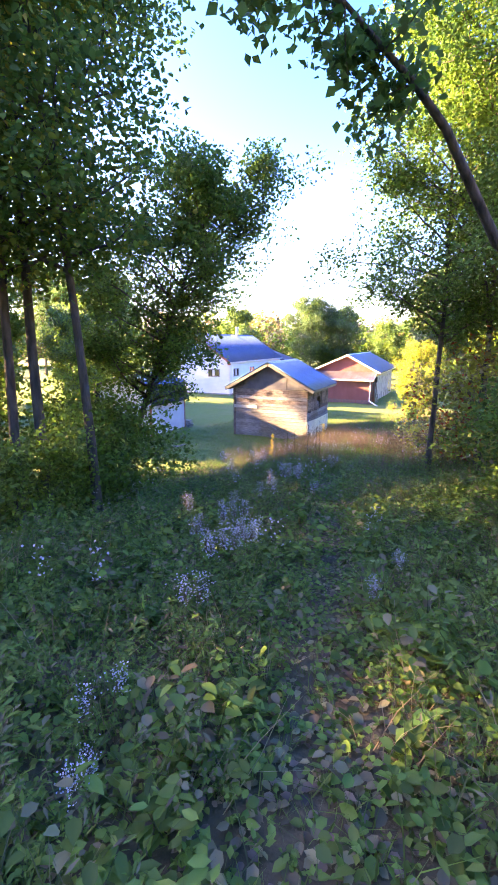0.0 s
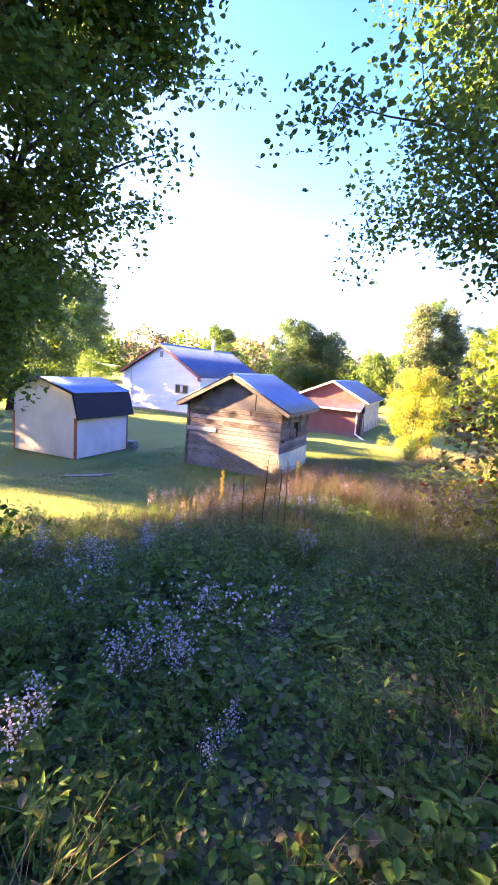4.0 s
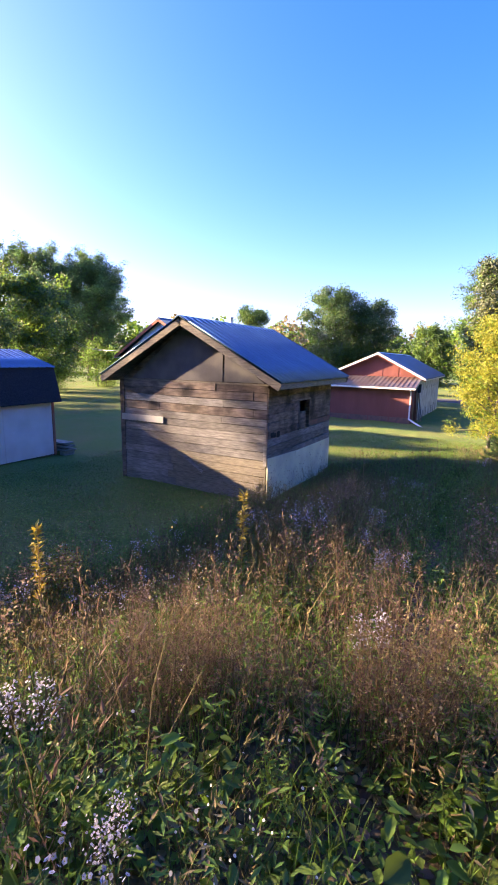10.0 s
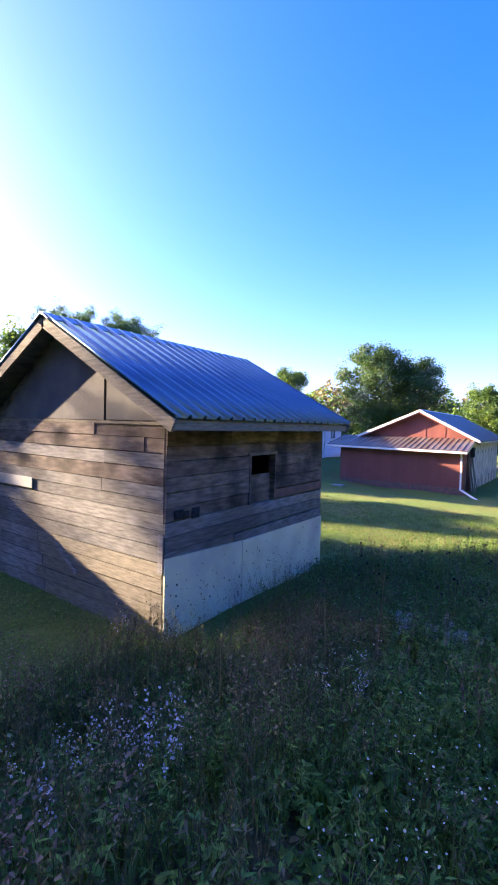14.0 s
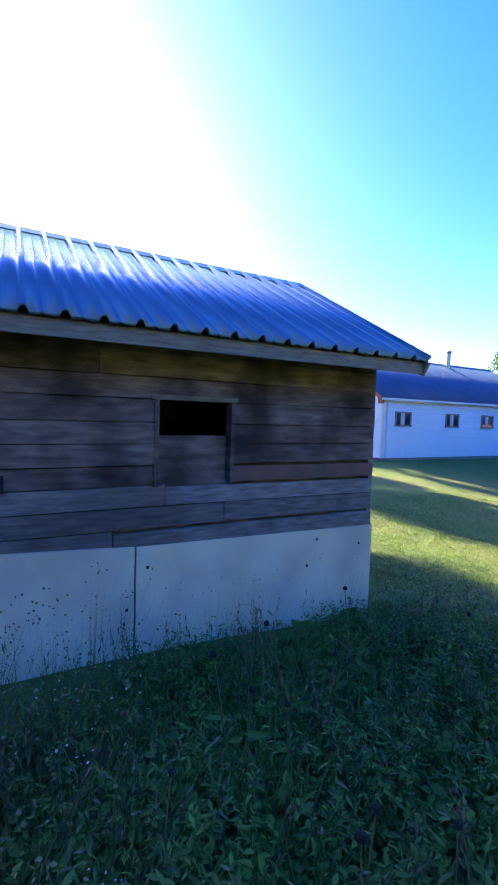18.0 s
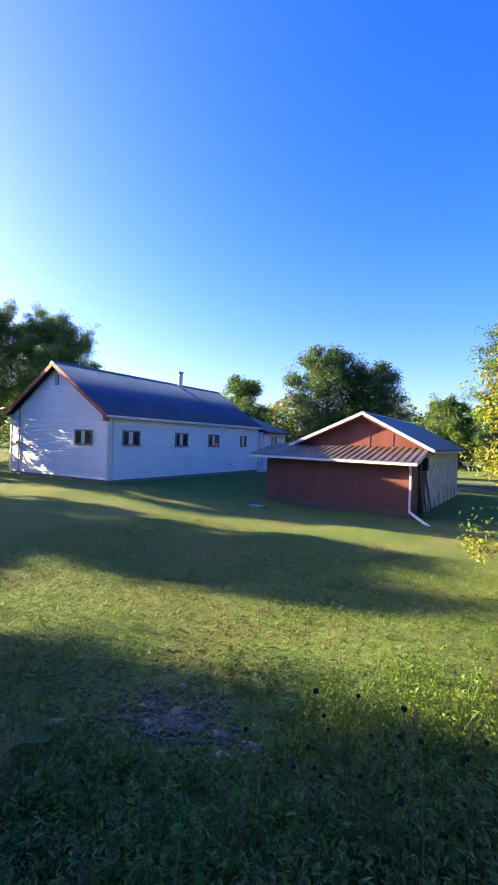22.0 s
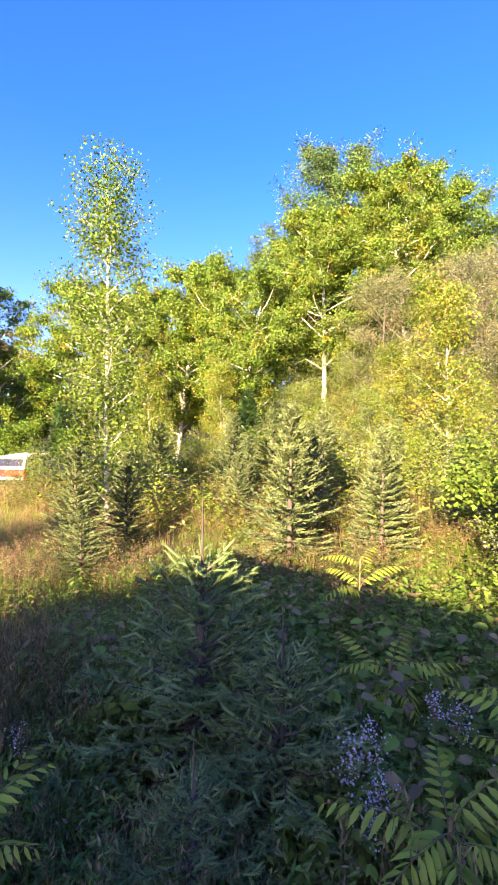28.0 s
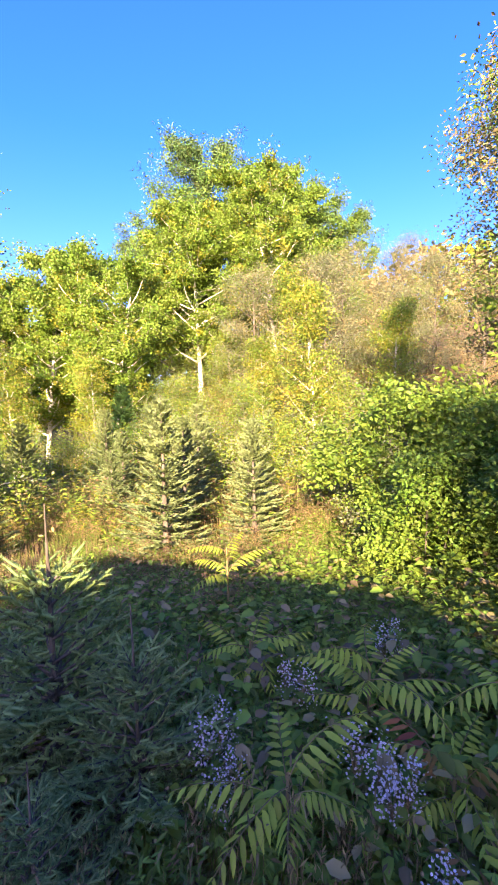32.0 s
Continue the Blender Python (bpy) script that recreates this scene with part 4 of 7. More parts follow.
def spruce_meshes(name, h, spread, n_whorl, per, seed, mat, shoot=0.15, needle=0.026, gap=0.05, leader=0.2, pitch=(0.12, 0.95), bare=False):
    """Meshes of a young spruce: whorls of rising boughs set with finger-like shoots, each clothed in needles."""
    rng = np.random.default_rng(seed)
    wood, crown = Pile(), Pile()
    top = h * (1 + leader)
    wood.add(*tube([(0, 0, -0.2), (0, 0, h * 0.6), (0.01, 0.0, top)], [h * 0.016 + 0.008, h * 0.009 + 0.004, 0.003], 7))
    S = [] if bare else [((0.005, 0, h * 0.93), (0.0, 0, 1.0), top - h * 0.93)]
    for i in range(n_whorl):
        u = 0.02 + 0.93 * (i + rng.uniform(-0.15, 0.15)) / (n_whorl - 1)
        L = spread * max(0.0, 1 - u) ** 0.9 * rng.uniform(0.85, 1.1) + 0.13 * h
        per_u = per if u < 0.6 else 5
        for j in range(per_u):
            az = j * 2 * math.pi / per_u + i * 2.4 + rng.uniform(-0.3, 0.3)
            el = pitch[0] + (pitch[1] - pitch[0]) * u + rng.uniform(-0.1, 0.1)
            d = np.array([math.cos(az) * math.cos(el), math.sin(az) * math.cos(el), math.sin(el)])
            Lb = L * rng.uniform(0.75, 1.12)
            br = polyline((0, 0, h * max(0.02, u + rng.uniform(-0.02, 0.02))), d, Lb, rng, 5, 0.12, 0.18)
            wood.add(*tube(br, np.linspace(0.005 + Lb * 0.007, 0.002, len(br)), 4))
            S.append((br[-2], br[-1] - br[-2], shoot * rng.uniform(0.9, 1.3)))
            k = max(3, int(Lb / gap))
            for m in range(k):
                t = 0.18 + 0.8 * (m + rng.uniform(0, 0.7)) / k
                f = t * (len(br) - 1)
                a = min(int(f), len(br) - 2)
                p = br[a] + (br[a + 1] - br[a]) * (f - a)
                dd = br[a + 1] - br[a]
                dd = dd / np.linalg.norm(dd)
                side = np.cross(dd, (0, 0, 1.0)) * (1 if m % 2 else -1)
                ln = shoot * rng.uniform(0.6, 1.15) * (0.75 + 0.6 * Lb * (1 - t))
                ax = dd * rng.uniform(0.35, 0.75) + side * rng.uniform(0.45, 1.0) + np.array([0, 0, rng.uniform(-0.45, 0.35)])
                S.append((p, ax, ln))
                if ln > shoot * 0.95:
                    ax = ax / np.linalg.norm(ax)
                    for g in (-1, 1):
                        S.append((p + ax * ln * 0.4, ax * 0.8 + g * np.cross(ax, (0, 0, 1.0)) * 0.6, ln * 0.55))
    P = np.array([q[0] for q in S], float)
    D = np.array([q[1] for q in S], float)
    D /= np.linalg.norm(D, axis=1)[:, None]
    Ls = np.array([q[2] for q in S])
    for p, d, ln in zip(P, D, Ls):
        crown.add(*tube([p, p + d * ln * 0.6, p + d * ln * 0.97], [0.007, 0.008, 0.003], 4), 0)
    n = np.maximum(8, (Ls / 0.0022).astype(int))
    w = np.repeat(np.arange(len(S)), n)
    t = rng.uniform(0, 1, len(w))
    rad = rng.normal(size=(len(w), 3))
    rad -= (rad * D[w]).sum(1)[:, None] * D[w]
    rad /= np.linalg.norm(rad, axis=1)[:, None] + 1e-9
    ax = D[w] * (0.55 + 0.7 * t)[:, None] + rad * 0.8
    ax /= np.linalg.norm(ax, axis=1)[:, None]
    nl = needle * (1.1 - 0.35 * t)
    V, F = leaves(P[w] + D[w] * (Ls[w] * t)[:, None] + ax * (nl * 0.5)[:, None], rng, needle, 0.24, 0.5, 0.0, 0.3, axis=ax)
    crown.add(V, F, 0)
    return wood.mesh(name + "_wood", [BARK], True), crown.mesh(name + "_crown", [mat])


def plant_tree(name, meshes, x, y, label, category, scale=1.0, turn=0.0, group="", sink=0.0):
    t = thing(name, label, category, (x, y, gz(x, y) - sink), group)
    t.rotation_euler = (0, 0, turn)
    t.scale = (scale, scale, scale)
    for nm, me in zip(("trunk", "crown"), meshes):
        o = new(nm, me)
        o.parent = t
    return t


MAPLE = tree_meshes("maple", 11.5, 4.0, 0.16, 40, 45000, 0.18, [LEAF_MAPLE, LEAF_DARK, LEAF_SILVER], 11, clump=0.17, leaf_w=0.8)
ROUND = tree_meshes("round_tree", 9.0, 2.9, 0.12, 30, 24000, 0.20, [LEAF_MAPLE, LEAF_MID, LEAF_LIGHT], 12, clump=0.19, leaf_w=0.8)
POPLAR = tree_meshes("poplar", 13.0, 2.3, 0.10, 34, 22000, 0.20, [LEAF_SILVER, LEAF_MAPLE, LEAF_LIGHT], 13, shape="column", clump=0.24, leaf_w=0.8)
BIRCHY = tree_meshes("yellow_birch", 10.0, 2.5, 0.20, 36, 32000, 0.125, [LEAF_LIGHT, LEAF_MID, LEAF_YELLOW], 14, bark=BARK_PALE, shape="round", clump=0.13, leaf_w=0.75)
ASPEN = tree_meshes("golden_tree", 9.0, 2.0, 0.12, 28, 20000, 0.10, [LEAF_LIGHT, LEAF_YELLOW, LEAF_BROWN], 15, bark=BARK_PALE, shape="column", clump=0.24, leaf_w=0.75)
BRONZE_NEAR = tree_meshes("bronze_near", 9.5, 2.5, 0.06, 70, 60000, 0.09, [LEAF_BROWN, LEAF_MID, LEAF_SILVER], 17, bark=BARK, clump=0.2, leaf_w=0.5, stems=2, shape="round")
BRONZE = tree_meshes("bronze_tree", 7.0, 2.2, 0.06, 34, 24000, 0.075, [LEAF_SILVER, LEAF_BROWN, LEAF_LIGHT], 16, bark=BARK, clump=0.22, leaf_w=0.6)
BROAD = tree_meshes("crest_tree", 11.0, 3.2, 0.14, 44, 34000, 0.14, [LEAF_MID, LEAF_MAPLE, LEAF_LIGHT], 18, shape="round", clump=0.13, leaf_w=0.7)
PINE = tree_meshes("pine", 16.0, 4.2, 0.30, 44, 40000, 0.25, [NEEDLE_PINE, NEEDLE, NEEDLE_PINE], 21, shape="round", clump=0.14, leaf_w=0.3)
FIR = conifer_meshes("far_fir", 9.0, 2.6, 26, 9, 22, NEEDLE, 0.55, 40, droop=0.2, bare=0.03)
YOUNG_FIR = conifer_meshes("young_fir", 2.6, 0.9, 20, 8, 23, NEEDLE_PALE, 0.11, 60, droop=0.1, bare=0.03)
SPRUCE = spruce_meshes("young_spruce", 1.24, 0.66, 13, 10, 24, NEEDLE, 0.11, 0.022, 0.042, 0.22, (0.0, 0.95))
SPRUCE_B = spruce_meshes("bushy_spruce", 1.0, 0.68, 12, 11, 25, NEEDLE_SOFT, 0.088, 0.021, 0.036, 0.30, (0.0, 0.7), True)
SHRUB = tree_meshes("shrub", 2.2, 1.15, 0.04, 22, 7500, 0.085, [LEAF_MID, LEAF_DARK, LEAF_LIGHT], 31, stems=4, shape="round", clump=0.30, r0=0.018, leaf_w=0.7)
BANK_SHRUB = tree_meshes("bank_shrub", 3.3, 1.7, 0.04, 34, 11000, 0.115, [LEAF_MID, LEAF_DARK, LEAF_LIGHT], 36, stems=5, shape="round", clump=0.2, r0=0.022, leaf_w=0.62, oval=True)
SHRUB_Y = tree_meshes("yellow_shrub", 2.4, 1.15, 0.04, 30, 12000, 0.068, [LEAF_LIGHT, LEAF_SILVER, LEAF_YELLOW], 32, stems=5, shape="vase", clump=0.26, r0=0.018, leaf_w=0.6, bark=BARK_TWIG)
SHRUB_R = tree_meshes("orange_shrub", 2.2, 1.1, 0.04, 22, 5000, 0.10, [LEAF_YELLOW, LEAF_BROWN, LEAF_RED], 35, stems=3, shape="round", clump=0.34, r0=0.018, leaf_w=0.6)
ASH = tree_meshes("young_ash", 4.45, 1.85, 0.10, 48, 27000, 0.105, [LEAF_YELLOW, LEAF_LIGHT, LEAF_YELLOW], 33, shape="round", clump=0.13, leaf_w=0.4, droop=0.5, r0=0.06)
TALL_BIRCH = tree_meshes("tall_birch", 9.4, 1.75, 0.08, 44, 19000, 0.085, [LEAF_LIGHT, LEAF_MID, LEAF_SILVER], 34, bark=BARK_PALE, shape="column", clump=0.26, r0=0.07, leaf_w=0.7)
NEAR_A = tree_meshes("woodland_tree", 9.6, 2.5, 0.34, 50, 42000, 0.070, [LEAF_NEAR, LEAF_MID, LEAF_DARK], 41, shape="round", clump=0.135, r0=0.075, leaf_w=0.75, oval=True)
POLE_TREE = tree_meshes("slim_tree", 9.5, 1.8, 0.42, 28, 15000, 0.085, [LEAF_NEAR, LEAF_LIGHT, LEAF_YELLOW], 44, shape="round", clump=0.26, r0=0.085, leaf_w=0.75, oval=True)
NEAR_B = tree_meshes("woodland_sapling", 9.0, 1.9, 0.30, 40, 26000, 0.070, [LEAF_NEAR, LEAF_MID, LEAF_DARK], 42, shape="round", clump=0.15, r0=0.065, leaf_w=0.75, oval=True)
LEANER = tree_meshes("leaning_tree", 7.4, 2.0, 0.34, 50, 46000, 0.070, [LEAF_NEAR, LEAF_MID, LEAF_NEAR], 43, shape="round", clump=0.14, r0=0.09, lean=(0.36, 0.12), leaf_w=0.75, oval=True)

FAR = [  # mesh, name, x, y, scale, turn, label
    (MAPLE, "maple_tree", -12.0, 40.0, 0.86, 0.3, "large round dark green maple beyond the outbuilding"),
    (MAPLE, "maple_tree", -9.0, 42.0, 0.80, 2.1, "large round dark green maple beyond the outbuilding"),
    (ROUND, "shade_tree", -29, 53.0, 1.15, 0.0, "round green shade tree behind the long house"),
    (ROUND, "shade_tree", -4.5, 60.0, 1.0, 1.0, "pale green tree at the far side of the road"),
    (ROUND, "shade_tree", 0.5, 70.0, 0.95, 2.0, "pale green tree at the far side of the road"),
]


def grow(mesh, name, spots, label, category="tree", group=""):
    for i, (x, y, s) in enumerate(spots):
        plant_tree(name, mesh, x, y, label, category, s, i * 1.9 + 0.4, group)


for mesh, name, x, y, s, turn, label in FAR:
    plant_tree(name, mesh, x, y, label, "tree", s, turn)
grow(PINE, "pine_tree", [(-36.5, 29.5, 0.80), (-40, 35, 0.82), (-39, 30.5, 0.85), (-42, 27, 0.88), (-45, 32, 0.85), (-47, 27, 0.9)], "tall dark pine behind the house", group="pines behind the house")
# the last one is out of view, set there to shade the bank
grow(ROUND, "shade_tree", [(-21, 6.5, 0.75), (-24, 12, 0.85), (-28, 17, 0.9), (-24, 1.5, 0.7), (-26, 3, 0.95), (-27, -9, 1.0)], "bushy green tree at the lawn's edge", group="trees at the lawn's edge")
grow(POPLAR, "poplar_tree", [(2.5, 43, 1.08), (6.5, 46, 1.1), (11, 45, 1.0), (15.5, 47, 1.1)], "tall grey-green poplar in the tree line", group="tree line")
grow(PINE, "pine_tree", [(4.0, 48, 0.92), (9.0, 50, 0.8), (13.5, 51, 0.85), (19, 52, 0.8)], "dark pine in the tree line", group="pines in the tree line")
grow(BIRCHY, "birch_tree", [(13, 41, 1.35), (18, 43, 1.45), (22, 41, 1.5), (25.5, 38, 1.5), (28, 34, 1.45), (29.5, 29, 1.4), (30, 25, 1.35), (9.5, 42, 1.25)], "leafy yellow-green birch at the field's edge", group="birches at the field's edge")
grow(FIR, "fir_tree", [(15, 39.5, 0.6), (20, 40, 0.55), (24, 36.5, 0.6), (27, 32, 0.5), (12, 40, 0.5), (17.5, 40.5, 0.45), (22, 38.5, 0.5)], "dark green fir at the field's edge", group="firs at the field's edge")
grow(BIRCHY, "birch_tree", [(24.9, 18.5, 1.1), (29.3, 15.2, 1.25), (27, 21, 1.2), (32, 19, 1.35), (34, 12, 1.4), (31, 10.5, 1.1), (37, 16, 1.4), (25.5, 24.5, 1.3), (22.5, 27, 1.25), (29, 25, 1.4)], "yellow-green birch on the wooded slope", group="birches on the slope")
grow(PINE, "pine_tree", [(38.5, 19, 1.12), (36, 23.5, 0.9), (42, 15, 1.0)], "tall pine on top of the slope", group="pines on the slope")
grow(ROUND, "shade_tree", [(42, 12.5, 1.15)], "big green tree on top of the slope", group="trees on top of the slope")
grow(BROAD, "crest_tree", [(36.5, 9.2, 1.08), (40, 12, 1.2), (38, 8.0, 0.85)], "big grey-green broad-leaved tree on top of the slope", group="broad trees on the crest")
grow(BRONZE, "bronze_tree", [(27, 10.5, 1.0), (25.5, 6.5, 1.0), (24, 3.5, 0.8), (29, 6, 0.95), (27.5, 1.5, 0.8), (22, 0, 0.75), (32, 3, 0.85)], "thin bronze-leaved tree on the slope", group="bronze trees on the slope")
grow(ASPEN, "aspen_tree", [(17.5, 5.2, 0.72), (19.5, 7.5, 0.55), (20.5, 3.0, 0.6), (22.5, 18.0, 0.7), (21, 22, 0.8), (19.5, 25, 0.8)], "slender yellow-leaved aspen on the slope", group="aspens on the slope")
plant_tree("fir_tree", FIR, 19.7, 14.0, "dark green fir standing among yellow shrubs", "tree", 0.45, 0.5)
plant_tree("ash_tree", ASH, 3.75, 11.2, "young ash tree in bright yellow autumn leaf", "tree", 1.0, 0.0)
plant_tree("birch_tree", TALL_BIRCH, 10.6, 11.6, "tall slender white-barked birch with sparse leaves", "tree", 1.0, 1.0)
grow(YOUNG_FIR, "young_fir", [(9.8, 5.8, 1.05), (8.2, 9.2, 0.85), (11.5, 6.4, 0.95), (9.6, 9.6, 0.8), (13.0, 9.0, 0.9), (12.2, 11.5, 1.1), (7.4, 7.8, 0.5), (15.5, 8, 1.0), (10.6, 4.6, 0.85), (12.4, 5.4, 0.7), (13.6, 7.2, 1.1), (11.8, 8.4, 0.75), (14.6, 10.8, 1.2), (16.5, 6.3, 1.0), (17.5, 11.2, 1.3), (14.2, 4.2, 0.8)], "pale green young fir in the sunlit meadow", "fir", "young firs in the meadow")
plant_tree("spruce", SPRUCE, 4.15, 5.55, "small dark green spruce among tall weeds", "spruce", 1.0, 0.0)
plant_tree("spruce", SPRUCE_B, 5.32, 3.12, "low bushy young spruce growing close beside its neighbour", "spruce", 0.8, 2.2)
plant_tree("spruce", SPRUCE_B, 4.78, 3.12, "small bushy spruce with spreading low boughs", "spruce", 0.56, 4.0)
plant_tree("spruce", SPRUCE_B, 5.45, 3.7, "bushy young spruce with a bare leader", "spruce", 1.12, 0.7)
grow(SHRUB, "shrub", [(9.7, 1.2, 0.75), (8.7, 0.0, 0.85), (12.2, 1.9, 0.95), (8.0, -1.8, 0.8), (9.0, 0.9, 0.5), (7.8, 0.6, 0.5)], "dense green leafy shrub on the bank", "shrub", "shrubs on the bank")
grow(SHRUB_Y, "yellow_shrub", [(14, 5.5, 0.9), (15.5, 3.0, 1.0), (17.5, 9.5, 1.0), (18, 12, 1.1), (16, 14, 1.0), (20.5, 11, 1.1), (22, 8.5, 1.2), (23, 13.5, 1.1), (21.5, 16, 1.0), (24, 10, 1.2), (14.5, 17, 1.0), (17, 18, 1.1), (25.5, 15, 1.2), (18.5, 6, 0.9), (20, 1.5, 1.0), (23.5, 6.0, 1.0), (12.6, 3.2, 0.8), (13.5, 13.5, 0.8), (13.4, 19.5, 0.9), (15.2, 22.5, 0.8), (30.5, 13, 1.4), (32, 15.5, 1.5), (31, 17.5, 1.4), (33.5, 9.5, 1.5), (28.5, 12.5, 1.2), (29, 18.5, 1.3), (27.2, 16.6, 1.4), (26.4, 17.4, 1.3), (28.4, 17.6, 1.5)], "sunlit yellow-green shrub on the slope", "shrub", "shrubs on the slope")
plant_tree("bronze_tree", BRONZE_NEAR, 12.4, -0.75, "bronze-leaved tree with thin branches at the bank", "tree", 0.82, 0.9)
grow(BANK_SHRUB, "tall_shrub", [(11.0, 0.3, 0.85), (10.2, -1.2, 1.0), (11.8, -2.0, 1.1), (9.4, 2.0, 0.46), (9.2, 1.1, 0.6), (10.6, 1.9, 0.68), (8.6, 0.3, 0.55)], "tall green leafy shrub on the bank", "shrub", "tall shrubs on the bank")
grow(SHRUB_Y, "yellow_shrub", [(11.6, 0.9, 0.8), (10.3, 2.2, 0.6)], "yellow-green shrub on the bank", "shrub", "yellow shrubs on the bank")
plant_tree("sumac_tree", SHRUB_R, 10.4, -1.4, "tall shrub with reddening leaves on the bank", "shrub", 1.25, 0.9)
grow(SHRUB, "shrub", [(-27, 15.5, 1.4), (-25, 12.5, 1.2), (-30, 19, 1.6), (-24, 9, 1.3), (-29, 23, 1.7)], "green bush at the lawn's edge", "shrub", "bushes at the lawn's edge")
grow(SHRUB, "shrub", [(10.5, 38.5, 1.6), (13.5, 38.8, 1.7), (16.5, 38.5, 1.5), (19, 38.2, 1.7), (21.5, 37, 1.6), (25.5, 35, 1.7), (27.5, 30, 1.6), (6.5, 40, 1.6), (3.5, 40, 1.5)], "green bush at the foot of the tree line", "shrub", "bushes at the tree line")
# the wood that the trail leaves
# the last two stand out of view, added to shade the trail
grow(NEAR_A, "woodland_tree", [(5.62, -9.8, 0.86), (6.5, -10.1, 0.92), (7.3, -8.7, 0.85), (-3.0, -16.5, 1.1), (10.4, -15.6, 0.9), (-5.0, -13.0, 1.0), (-10.5, -15, 1.0), (-6.5, -19.5, 1.0), (-9.5, -21.5, 1.0)], "dark-stemmed woodland tree beside the trail", "tree", "trees beside the trail")
# unseen trees added south-west of the lawn to cast shadows across meadow and shed
WEST = [(NEAR_A, (-14.9, -6.24, 1.091, 1.279)), (NEAR_A, (-10.74, -12.12, 0.98, 5.218)), (NEAR_A, (-9.98, -10.6, 0.82, 2.829)), (NEAR_A, (-14.28, -14.68, 1.095, 4.892)), (ROUND, (-23.55, -2.65, 1.015, 3.323)), (ROUND, (-24.23, -2.9, 0.984, 0.463)), (ROUND, (-22.14, -8.0, 1.066, 0.524)), (POLE_TREE, (-14.57, -6.48, 1.13, 5.666)), (POLE_TREE, (-15.22, -7.7, 1.105, 3.542))]
for mesh, (x, y, s, turn) in WEST:
    plant_tree("shade_caster", mesh, x, y, "unseen tall tree added to shade the meadow and shed", "tree", s, turn, "trees south-west of the lawn")
plant_tree("leaning_tree", LEANER, -1.3, -11.6, "dark-stemmed tree leaning out over the trail", "tree", 1.0, 0.0)
grow(NEAR_B, "woodland_sapling", [(-1.2, -17.4, 1.0), (-2.6, -13.8, 1.0), (8.2, -10.4, 0.9)], "slender woodland sapling beside the trail", "tree", "saplings beside the trail")
grow(POLE_TREE, "slim_tree", [(0.30, -15.3, 1.0), (0.72, -15.05, 1.05), (1.25, -14.7, 0.95), (0.0, -16.6, 1.0)], "slim dark-stemmed tree bare of low branches", "tree", "slim trees beside the trail")
grow(SHRUB, "shrub", [(0.5, -13.9, 0.95), (-0.4, -12.9, 1.05), (-1.2, -14.6, 1.1), (7.6, -12.6, 0.8), (7.9, -14.2, 0.95), (8.4, -9.2, 0.9), (-2.0, -11.6, 1.05), (8.2, -16.6, 0.95), (1.3, -15.6, 0.7), (0.2, -17.0, 0.9), (-1.2, -11.9, 0.9), (7.2, -14.9, 0.7), (7.1, -13.3, 0.7), (7.6, -16.0, 0.7)], "dark green undergrowth shrub beside the trail", "shrub", "undergrowth beside the trail")
grow(SHRUB_R, "orange_shrub", [(6.25, -8.5, 0.95), (6.9, -9.8, 1.1), (7.0, -7.4, 0.9)], "sunlit orange-yellow shrub at the trail's end", "shrub", "orange shrubs by the trail")
# far woods close the view


def far_wood(name, arc0, arc1, radius, n, mats, seed, h0, h1, label):
    rng = np.random.default_rng(seed)
    pile = Pile()
    K = 620
    for i in range(n):
        a = radians(arc0 + (arc1 - arc0) * (i + rng.uniform(0, 1)) / n)
        r = radius * rng.uniform(0.92, 1.15)
        x, y = 3 - math.sin(a) * r, 2 + math.cos(a) * r
        h = rng.uniform(h0, h1)
        c = rng.normal(size=(K, 3))
        c /= np.linalg.norm(c, axis=1)[:, None]
        c *= rng.uniform(0.75, 1.05, K)[:, None]
        pts = np.array([x, y, gz(x, y) + h * 0.56]) + c * np.array([h * 0.38, h * 0.38, h * 0.46]) + rng.normal(size=(K, 3)) * 0.3
        V, F = leaves(pts, rng, h * 0.075, 0.8, 0.3)
        pile.add(V, F, int(rng.integers(0, len(mats))))
    ob = new(name, pile.mesh(name, mats))
    return tagged(ob, label, "woods", kind="stuff")


far_wood("far_woods", -8, 98, 95, 90, [LEAF_MID, LEAF_DARK, LEAF_LIGHT, LEAF_BROWN], 6, 9, 14, "mixed woods closing the view beyond the road")
far_wood("far_woods", -175, -8, 62, 90, [LEAF_MID, LEAF_LIGHT, LEAF_YELLOW, LEAF_BROWN], 7, 9, 15, "mixed autumn woods behind the slope")
far_wood("far_woods", 122, 190, 45, 46, [LEAF_MID, LEAF_DARK, LEAF_LIGHT], 8, 10, 15, "woods behind the trail")
far_wood("far_woods", 96, 124, 75, 26, [LEAF_MID, LEAF_DARK, LEAF_LIGHT], 9, 7, 13, "low woods to the west of the lawn")

# ---- weeds ----
WM = [STEM, STEM_GREEN, LEAF_MID, LEAF_DARK, LEAF_LIGHT, GRASS, STRAW, RUST, ASTER, ASTER_PALE, GOLD, WHITE_BLOOM, LEAF_BROWN, LEAF_RED, LEAF_YELLOW]
I_STEM, I_GSTEM, I_MID, I_DARK, I_LIGHT, I_GRASS, I_STRAW, I_RUST, I_ASTER, I_APALE, I_GOLD, I_WHITE, I_BROWN, I_RED, I_YEL = range(15)


